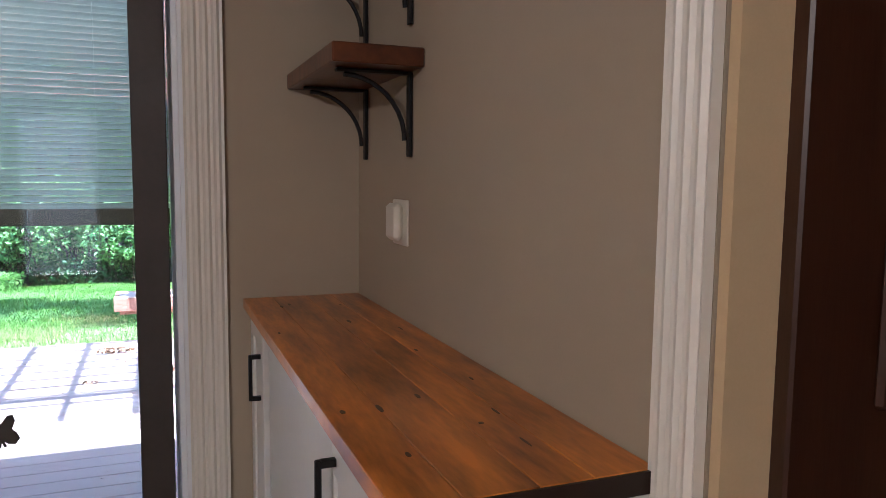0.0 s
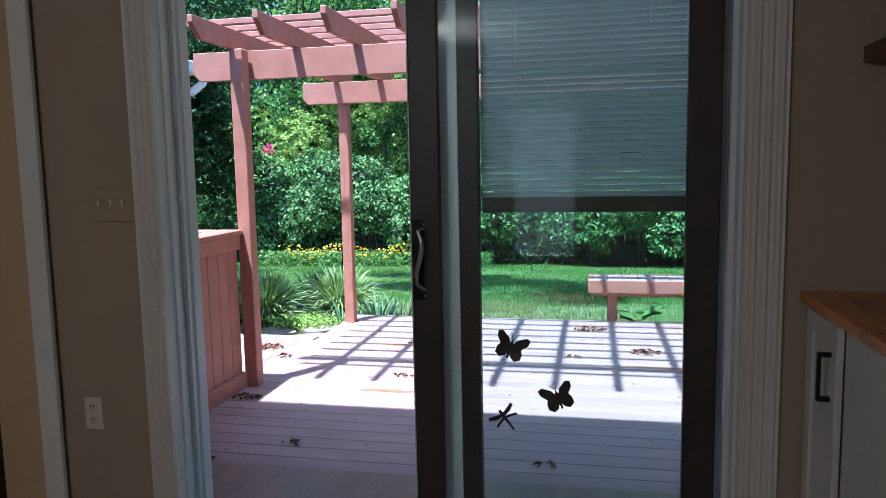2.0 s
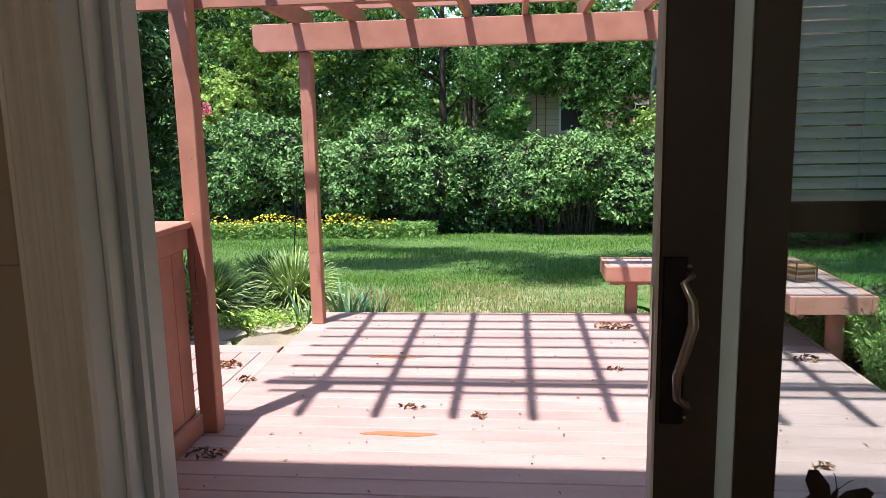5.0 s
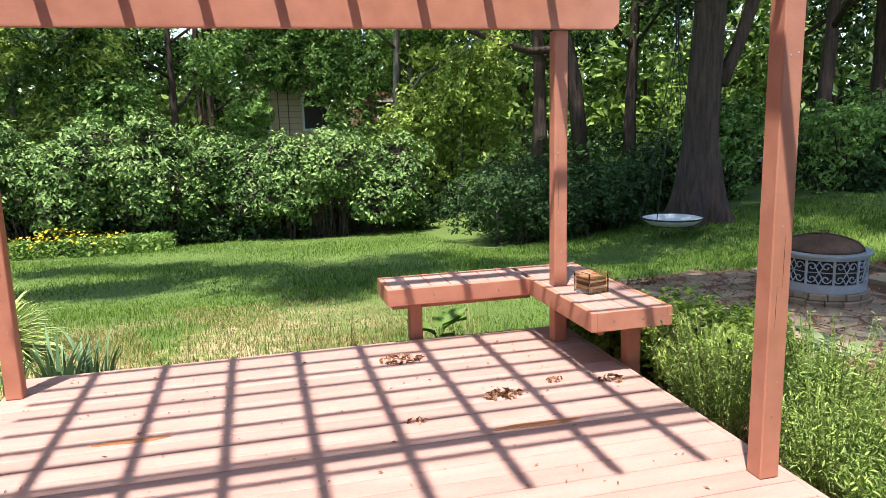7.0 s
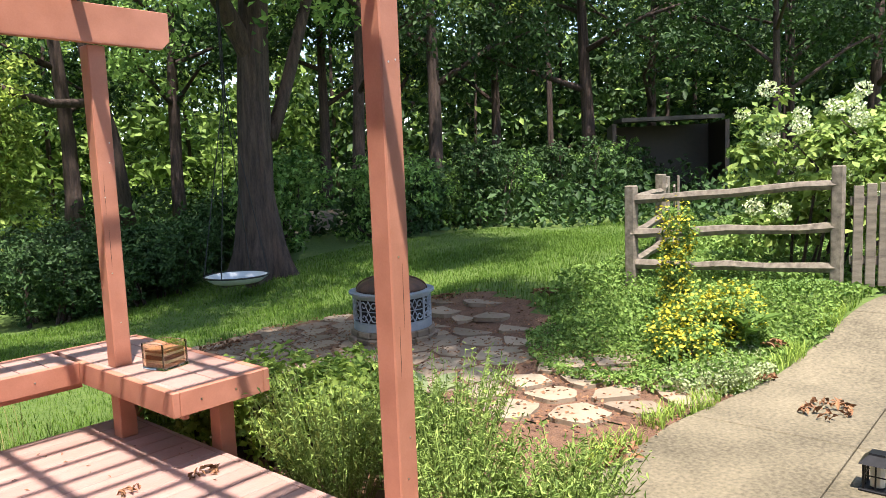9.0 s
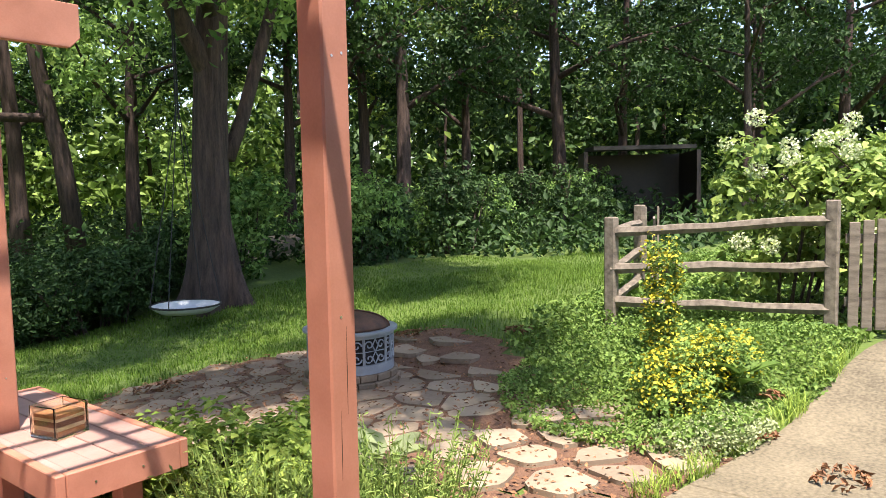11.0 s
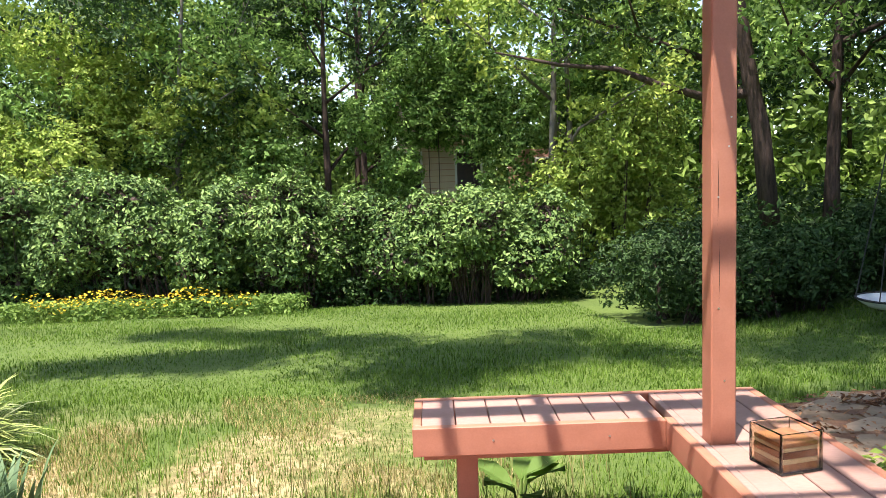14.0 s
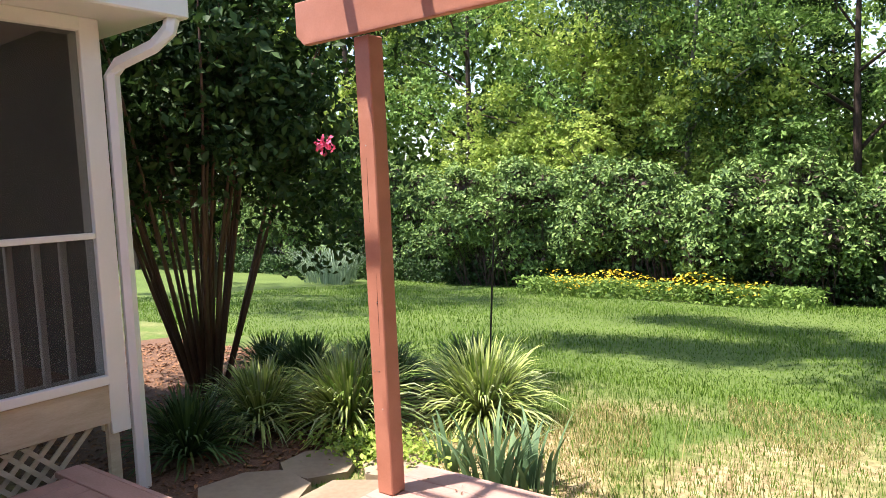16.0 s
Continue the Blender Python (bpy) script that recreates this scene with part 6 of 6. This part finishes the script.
        k = p[:, 2] > 0.1
        tagged(leaves("flower_cluster", R, p[k], 0.035, LEAF["yellow"], t, up=1.2, width=0.8), kind="stuff")
    yellow(*sc(6.75, 6.1), 0.34, 0.34, 2600); yellow(*sc(7.25, 5.85), 0.29, 0.4, 2200); yellow(*sc(6.3, 5.95), 0.24, 0.3, 1500); yellow(*sc(7.7, 6.65), 0.3, 1.0, 2600, True)
    # hydrangea behind the fence
    balls = [(8.3 + R.uniform(-0.5, 1.0), 5.35 + R.uniform(-1.0, 1.0), R.uniform(0.5, 2.05), R.uniform(0.22, 0.42)) for _ in range(26)]
    t = bush("hydrangea", R, balls, 6000, 0.12, LEAF["hydrangea"], "tall pale green hydrangea with cream flower heads behind the fence", "flowering shrub", up=0.7, width=0.6)
    x, y = balls[0][0], balls[0][1]
    cs = [(b[0] - x + R.uniform(-0.4, 0.1), b[1] - y + R.uniform(-0.3, 0.3), b[2] + b[3] * R.uniform(0.8, 1.25)) for b in balls]
    for c in cs:
        p, d = blob_points(R, 130, [c], [0.11], shell=0.4, flat=0.9)
        leaves("flower_head", R, p, 0.035, LEAF["bloom"], t, up=0.5, width=0.9)
    inverge = lambda px, py: (((px - 5.85) / 1.7) ** 2 + ((py - 5.75) / 1.35) ** 2 > 1) & (py > 5.05 - 0.16 * np.maximum(px - 3.6, 0)) & (px > 5.2) & (py < 7.0 + 0.1 * px) & (((px - 3.95) / 2.19) ** 2 + ((py - 8.5) / 2.03) ** 2 > 1)
    cover("verge_plants", 60000, 5.2, 17.0, 2.6, 10.5, 0.26, 0.07, LEAF["bed"], "uneven low green growth behind the fence", "ground cover", inverge)
    # yellow daisies in front of the hedge
    n = 5200
    px = R.uniform(-10.6, -3.2, n); py = 21.6 + R.uniform(-0.7, 0.9, n)
    base = ground_z(px, py)
    tagged(leaves("daisy_foliage", R, np.stack([px, py, base + R.uniform(0, 0.45, n)], 1), 0.13, LEAF["bed"], up=0.8), label="leafy green flower bed in front of the hedge", category="flower bed", kind="stuff")
    n = 700
    px = R.uniform(-9.7, -4.4, n); py = 21.5 + R.uniform(-0.6, 0.7, n)
    tagged(leaves("daisy_flowers", R, np.stack([px, py, ground_z(px, py) + R.uniform(0.30, 0.62, n) + 0.1 * np.sin(px * 3)], 1), 0.075, LEAF["gold"], up=2.0, width=1.0), label="golden yellow daisies in front of the hedge", category="flowers", kind="stuff")
    # blue-green pampas grass
    clump("pampas_grass", R, -17.2, 20.6, 2.4, 1.35, 420, LEAF["pampas"], "tall blue-green fountain grass by the far fence", "ornamental grass", "", lean=0.8, width=0.03)


build_beds()


def build_crape():
    x, y = -5.78, 8.2
    t = thing("crape_myrtle", (x, y, gz(x, y)), "multi-stemmed crape myrtle with dark leaves and a few pink flowers", "tree")
    rnd = random.Random(9)
    tips = []
    for k in range(38):
        a = k * 2.4
        s = rnd.uniform(0.3, 1.25)
        bm = bmesh.new()
        pts = [(0.09 * math.cos(a) * s, 0.09 * math.sin(a) * s, -0.05)]
        for u in (0.35, 0.7, 1.0):
            pts.append((math.cos(a) * s * (0.22 + 1.15 * u ** 1.3) + rnd.uniform(-0.06, 0.06), math.sin(a) * s * (0.22 + 0.9 * u ** 1.4) + rnd.uniform(-0.06, 0.06), 3.6 * u))
        tube(bm, pts, [0.020, 0.015, 0.011, 0.006], 7, wob=0.2)
        part("stem", bm, M["crape_bark"], t, smooth=True)
        tips += [pts[-1], pts[-2]]
    cs = [(p[0] * 1.0, max(p[1], -0.7), p[2] + rnd.uniform(-0.6, 0.6)) for p in tips] + [(rnd.uniform(-1.3, 1.2), rnd.uniform(-0.3, 1.8), rnd.uniform(1.6, 4.2)) for _ in range(30)]
    p, d = blob_points(R, 42000, cs, [rnd.uniform(0.35, 0.65) for _ in cs], shell=0.8, clump=10, loose=0.07)
    leaves("crown", R, p, 0.085, LEAF["shade"], t, up=0.5, width=0.55)
    for c in ((1.78, -0.25, 3.27), (1.9, -0.25, 2.1), (-1.1, -0.3, 3.9), (2.2, 0.2, 3.5), (1.2, 0.4, 4.2)):
        p, d = blob_points(R, 60, [c], [0.07], shell=0.8)
        leaves("blossom", R, p, 0.032, LEAF["pink"], t, up=0.4, width=0.9)


build_crape()


def build_lawn():
    """Grass blades over the lawn, densest nearest to the deck."""
    def field(name, n, x0, x1, y0, y1, h, w, m, label, power=1.0, dry=False):
        px = R.uniform(x0, x1, n)
        py = y0 + (y1 - y0) * R.uniform(0, 1, n) ** power
        k = ~((px > -2.76) & (px < 1.2) & (py < 7.46)) & ~((px < -2.7) & (py < 6.5)) & ~((px > 1.1) & (py < 5.1))
        k &= ~(((px - 3.95) / 2.19) ** 2 + ((py - 8.5) / 2.03) ** 2 < 1)
        k &= ~((px > 1.2) & (px < 5.0) & (py < 8.2) & (py > 4.5) & (px > 2.6 - 0.0 * py))
        k &= ~((px < -3.9) & (py < 10.2) & (px > -9))
        k &= ~((px > 7.2) & (py > 15.2 - 0.08 * px)) & ~((px > 3.2) & (py > 15.6)) & (py < 22.9)
        px, py = px[k], py[k]
        if dry:
            q = (np.sin(px * 1.9 + 1) * np.sin(py * 1.6) + 0.6 * np.sin(px * 4.3 + py * 2)) > 0.15
            px, py = px[q], py[q]
        hh = h * (0.75 + 0.35 * np.sin(px * 0.9 + 1) * np.sin(py * 1.1))
        roots = np.stack([px, py, ground_z(px, py) - 0.01], 1)
        tagged(blades(name, R, roots, hh, m, lean=0.5, width=w, segs=2), label=label, category="grass", kind="stuff")
    field("grass_near", 62000, -5.0, 3.2, 7.4, 12.5, 0.085, 0.008, LEAF["grass"], "short green lawn grass beyond the deck", 1.4)
    field("grass_dry", 44000, -4.8, 0.3, 7.46, 11.2, 0.08, 0.008, LEAF["dry"], "worn dry patches of lawn grass", 1.3, True)
    field("grass_mid", 130000, -16, 9.5, 11.0, 23, 0.09, 0.017, LEAF["grass"], "green lawn grass down the slope", 1.1)
    field("grass_side", 60000, 2.0, 13.5, 9.0, 16.0, 0.09, 0.013, LEAF["grass"], "green lawn grass under the big tree", 1.0)
    n = 60000
    px, py = R.uniform(5.0, 16.0, n), R.uniform(4.5, 12.0, n)
    k = (((px - 3.95) / 2.19) ** 2 + ((py - 8.5) / 2.03) ** 2 > 1) & (((px - 5.85) / 1.6) ** 2 + ((py - 5.75) / 1.25) ** 2 > 1) & (py > 5.0 - 0.16 * (px - 3.6))
    px, py = px[k], py[k]
    tagged(blades("grass_verge", R, np.stack([px, py, ground_z(px, py) - 0.01], 1), np.full(len(px), 0.09), LEAF["grass"], lean=0.5, width=0.012, segs=2), label="rough green grass beyond the rustic fence", category="grass", kind="stuff")
    # seeding weeds on long stalks at the deck edge
    n = 420
    px, py = R.uniform(-1.8, 0.9, n), R.uniform(7.5, 8.8, n)
    tagged(blades("tall_weeds", R, np.stack([px, py, ground_z(px, py)], 1), np.full(n, 0.42), LEAF["dry"], lean=0.3, width=0.006, segs=3), label="thin seeding grass stalks along the deck edge", category="weeds", kind="stuff")
    n = 1500
    px = R.uniform(2.7, 6.6, n)
    py = 5.0 - 0.16 * np.maximum(px - 3.6, 0) + R.uniform(-0.05, 0.12, n) + 0.04 * np.sin(px * 9)
    q = np.sin(px * 5.1) + np.sin(px * 12.7) > -0.7
    px, py = px[q], py[q]
    tagged(blades("path_edge_grass", R, np.stack([px, py, ground_z(px, py) + 0.01], 1), np.full(len(px), 0.13), LEAF["herb"], lean=0.7, width=0.012, segs=3), label="bright green grass tufts along the concrete edge", category="grass", kind="stuff")
    # Dark leaves stand for the black gap of shade under the hedge
    n = 22000
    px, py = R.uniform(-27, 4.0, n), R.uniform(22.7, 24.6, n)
    tagged(leaves("hedge_foot_shade", R, np.stack([px, py, ground_z(px, py) + R.uniform(0, 0.75, n)], 1), 0.16, LEAF["shade"], up=0.5), label="dark leaves added for the shade beneath the hedge", category="undergrowth", kind="stuff")
    n = 1600
    px, py = R.uniform(-1.9, 1.2, n), R.uniform(7.46, 8.1, n)
    tagged(blades("edge_grass", R, np.stack([px, py, ground_z(px, py)], 1), np.full(n, 0.2), LEAF["grass"], lean=0.6, width=0.010, segs=3), label="longer green grass along the deck edge", category="grass", kind="stuff")


build_lawn()


# ---- paving ----
def voronoi(pts, i, clip=None, reach=2.2):
    """The cell of point i among pts, as a convex outline."""
    p = pts[i]
    poly = [(p[0] + a, p[1] + b_) for a, b_ in ((-reach, -reach), (reach, -reach), (reach, reach), (-reach, reach))]
    for j, q in enumerate(pts):
        if j == i or abs(q[0] - p[0]) > reach or abs(q[1] - p[1]) > reach:
            continue
        mx, my = (p[0] + q[0]) / 2, (p[1] + q[1]) / 2
        nx, ny = q[0] - p[0], q[1] - p[1]
        out = []
        for a, b_ in zip(poly, poly[1:] + poly[:1]):
            da, db = (a[0] - mx) * nx + (a[1] - my) * ny, (b_[0] - mx) * nx + (b_[1] - my) * ny
            if da <= 0:
                out.append(a)
            if (da < 0) != (db < 0) and da != db:
                s = da / (da - db)
                out.append((a[0] + (b_[0] - a[0]) * s, a[1] + (b_[1] - a[1]) * s))
        poly = out
        if len(poly) < 3:
            return None
    return poly


def flagstones(parent, rnd, inside, x0, x1, y0, y1, cell, joint, lift, skip=0.0, m=None):
    pts = []
    y = y0 - cell
    row = 0
    while y < y1 + cell:
        x = x0 - cell + (row % 2) * cell * 0.5
        while x < x1 + cell:
            pts.append((x + rnd.uniform(-0.3, 0.3) * cell, y + rnd.uniform(-0.3, 0.3) * cell))
            x += cell * 1.25
        y += cell * 0.85
        row += 1
    for i, p in enumerate(pts):
        if not inside(*p) or rnd.random() < skip:
            continue
        poly = voronoi(pts, i, reach=cell * 2)
        if not poly:
            continue
        cx, cy = sum(a[0] for a in poly) / len(poly), sum(a[1] for a in poly) / len(poly)
        out = []
        for a, b_ in zip(poly, poly[1:] + poly[:1]):
            for s in (0.15, 0.85):
                q = (a[0] + (b_[0] - a[0]) * s, a[1] + (b_[1] - a[1]) * s)
                d_ = math.hypot(q[0] - cx, q[1] - cy) + 1e-6
                k = 1 - (joint + rnd.uniform(0, joint * 0.8)) / d_
                out.append((cx + (q[0] - cx) * k - cx, cy + (q[1] - cy) * k - cy))
        bm = bmesh.new()
        prism(bm, out, "z", -0.05, 0.0)
        # Flags nearer the path take the pale stone, standing for sun on them
        o = new("stone", finish("stone", bm, m or M["pale_sunlit_stone" if cy < 7.25 else "stone"]))
        o.parent = parent
        o.matrix_basis = pose(cx, cy, gz(cx, cy) + lift + rnd.uniform(0, 0.006), rnd.uniform(-0.4, 0.4), rnd.uniform(-0.4, 0.4), 0)


def build_paving():
    rnd = random.Random(31)
    def sheet(name, inside, x0, x1, y0, y1, step, m, lift):
        bm = bmesh.new()
        vs = {}
        nx, ny = int((x1 - x0) / step), int((y1 - y0) / step)
        for i in range(nx):
            for j in range(ny):
                if inside(x0 + (i + 0.5) * step, y0 + (j + 0.5) * step):
                    q = []
                    for a, b_ in ((i, j), (i + 1, j), (i + 1, j + 1), (i, j + 1)):
                        if (a, b_) not in vs:
                            x, y = x0 + a * step, y0 + b_ * step
                            vs[a, b_] = bm.verts.new((x, y, gz(x, y) + lift))
                        q.append(vs[a, b_])
                    bm.faces.new(q)
        solo(name, bm, m, kind="structure")
    patio = lambda x, y: ((x - 3.95) / 2.15) ** 2 + ((y - 8.5) / 2.00) ** 2 < 1 or (2.5 < x < 5.3 and 4.95 < y < 7.6 and y > 7.6 - (x - 2.0) * 1.6 and x + 0.1 * y < 5.6)
    sheet("patio_bed", patio, 1.5, 7.2, 4.8, 10.8, 0.15, M["mulch"], 0.012)
    flags = new("patio"); tagged(flags, kind="structure")
    flagstones(flags, rnd, lambda x, y: ((x - 3.95) / 2.05) ** 2 + ((y - 8.5) / 1.91) ** 2 < 1 or (3.0 < x < 4.9 and 6.6 < y < 7.4), 1.7, 6.3, 6.5, 10.6, 0.41, 0.013, 0.014)
    step = new("path_stones"); tagged(step, kind="structure")
    flagstones(step, rnd, lambda x, y: 2.7 < x < 5.0 and 4.95 < y < 6.65 and y > 7.1 - (x - 2.0) * 1.4, 2.5, 5.4, 4.9, 6.8, 0.44, 0.045, 0.04, 0.05, M["pale_sunlit_stone"])
    # bare earth beds
    sheet("bed_soil", lambda x, y: (x < -3.9 and x > -9.5 and 6.5 < y < 10.2 and y < 10.6 + 0.25 * math.sin(x * 2)) and not (x > -4.5 and y < 6.6), -9.5, -3.6, 6.45, 10.4, 0.15, M["mulch"], 0.012)
    sheet("herb_bed_soil", lambda x, y: 1.18 < x < 4.6 and 4.0 < y < 7.7 and not patio(x, y), 1.18, 4.6, 4.0, 7.7, 0.15, M["mulch"], 0.009)
    # concrete path in slabs
    path = new("concrete_path"); tagged(path, kind="structure")
    cuts = [1.18, 3.84, 6.5, 9.2, 12.0]
    for a, b_ in zip(cuts, cuts[1:]):
        for c, d_ in ((2.62, 3.90), (3.908, 4.95)):
            bm = bmesh.new()
            box(bm, a + 0.006, b_ - 0.006, c, d_, -0.08, 0.0, 0.006)
            bmesh.ops.subdivide_edges(bm, edges=[e for e in bm.edges if abs(e.verts[0].co.x - e.verts[1].co.x) > 1], cuts=10)
            for v in bm.verts:
                if v.co.y > 4.9:
                    v.co.y -= 0.16 * max(0.0, v.co.x - 3.6)
                v.co.z += gz(v.co.x, v.co.y) + 0.03
            part("slab", bm, M["concrete"], path)
    # stepping pavers beyond the landing
    pv = new("pavers"); tagged(pv, kind="structure")
    for x, y, s in ((-3.75, 7.1, 0.36), (-3.15, 7.3, 0.34), (-3.1, 6.8, 0.32), (-3.75, 7.6, 0.26), (-3.3, 7.85, 0.22)):
        bm = bmesh.new()
        n = 7
        prism(bm, [(s * rnd.uniform(0.85, 1.1) * math.cos(2 * math.pi * k / n), s * rnd.uniform(0.85, 1.1) * math.sin(2 * math.pi * k / n)) for k in range(n)], "z", -0.04, 0.03)
        o = new("stone", finish("stone", bm, M["pale_sunlit_stone"])); o.parent = pv; o.location = (x, y, gz(x, y) + 0.02)


build_paving()


def build_litter():
    """Fallen leaves and twigs lying on deck, patio and path."""
    def pile(x, y, z, r, n, size, label="small heap of dry brown fallen leaves", seed=0):
        g = np.random.default_rng(seed)
        a = g.uniform(0, 2 * np.pi, n); q = r * np.sqrt(g.uniform(0, 1, n))
        pts = np.stack([q * np.cos(a), q * 0.6 * np.sin(a), 0.006 + g.uniform(0, 0.03, n) * (1 - q / r)], 1)
        t = thing("leaf_pile", (x, y, z), label, "fallen leaves", "leaf piles")
        leaves("dry_leaves", g, pts, size, M["deadleaf"], t, up=1.2, width=0.35, fold=0.25)
    D = DECK + 0.001
    for k, (x, y, r, n) in enumerate(((-0.22, 7.0, 0.15, 60), (0.23, 6.17, 0.12, 50), (-3.0, 5.95, 0.12, 70), (0.62, 6.3, 0.06, 14), (-0.35, 5.95, 0.05, 8), (0.95, 6.2, 0.09, 24), (-2.75, 5.67, 0.06, 14), (-1.6, 5.25, 0.07, 10), (-1.2, 5.12, 0.05, 9), (-2.55, 4.6, 0.10, 20), (-2.3, 3.5, 0.14, 30), (-0.45, 3.75, 0.07, 12), (0.4, 4.6, 0.06, 10), (-1.9, 3.85, 0.06, 8))):
        pile(x, y, D, r, n, 0.05, seed=k)
    for k, (x, y, r, n) in enumerate(((5.9, 8.9, 0.22, 60), (4.4, 4.2, 0.25, 60), (4.9, 4.75, 0.12, 30), (2.9, 4.95, 0.2, 40), (6.2, 7.6, 0.25, 50), (3.4, 10.0, 0.3, 60), (5.6, 4.9, 0.14, 26), (2.4, 9.2, 0.2, 30))):
        pile(x, y, gz(x, y) + 0.045, r, n, 0.07, seed=k + 40)
    g = np.random.default_rng(77)
    n = 260
    pts = np.stack([g.uniform(-2.6, 1.05, n), g.uniform(2.75, 7.35, n), np.full(n, D + 0.004)], 1)
    tagged(leaves("leaf_litter", g, pts, 0.028, M["deadleaf"], up=3.0, width=0.35), label="scattered small dry leaves and twigs on the deck", category="fallen leaves", kind="stuff")
    n = 5000
    px, py = g.uniform(1.9, 7.0, n), g.uniform(4.9, 10.8, n)
    k = (((px - 3.95) / 2.2) ** 2 + ((py - 8.5) / 2.0) ** 2 < 1) | ((px > 2.6) & (px < 5.3) & (py < 7))
    px, py = px[k], py[k]
    tagged(leaves("patio_litter", g, np.stack([px, py, ground_z(px, py) + 0.045], 1), 0.045, M["deadleaf"], up=2.0, width=0.45), label="dry brown leaves strewn over the flagstones", category="fallen leaves", kind="stuff")
    n = 7000
    px, py = g.uniform(-9.0, -3.95, n), g.uniform(6.7, 10.2, n)
    tagged(leaves("bed_litter", g, np.stack([px, py, ground_z(px, py) + 0.02], 1), 0.05, M["deadleaf"], up=2.0, width=0.45), label="reddish brown leaf mulch under the crape myrtle", category="fallen leaves", kind="stuff")
    n = 1500
    px, py = g.normal(-3.6, 0.24, n), g.normal(8.0, 0.14, n)
    tagged(leaves("creeping_weed", g, np.stack([px, py, ground_z(px, py) + g.uniform(0.02, 0.14, n)], 1), 0.045, LEAF["herb"], up=1.2, width=0.6), label="bright green weeds between the pavers", category="weeds", kind="stuff")
    # raised grain scars on the boards
    for k, (x, y, w) in enumerate(((-1.62, 4.885, 0.21), (-1.84, 6.18, 0.20), (0.27, 5.73, 0.26))):
        bm = bmesh.new()
        nn = 12
        prism(bm, [(w * math.cos(2 * math.pi * q / nn), 0.028 * math.sin(2 * math.pi * q / nn) * (1 + 0.3 * math.sin(q * 2.1))) for q in range(nn)], "z", 0, 0.0015)
        ob = solo("bare_wood_patch", bm, M["bare"], "bare orange wood patch where the deck paint has peeled", "worn patch", "worn patches")
        ob.location = (x, y, DECK + 0.0006)


M["bare"] = mat("bare_wood", (0.24, 0.085, 0.03), (0.36, 0.15, 0.06), 0.7, 6.0, (2, 14, 2), 40, 0.2, dist=0.002)
build_litter()
build_deck()
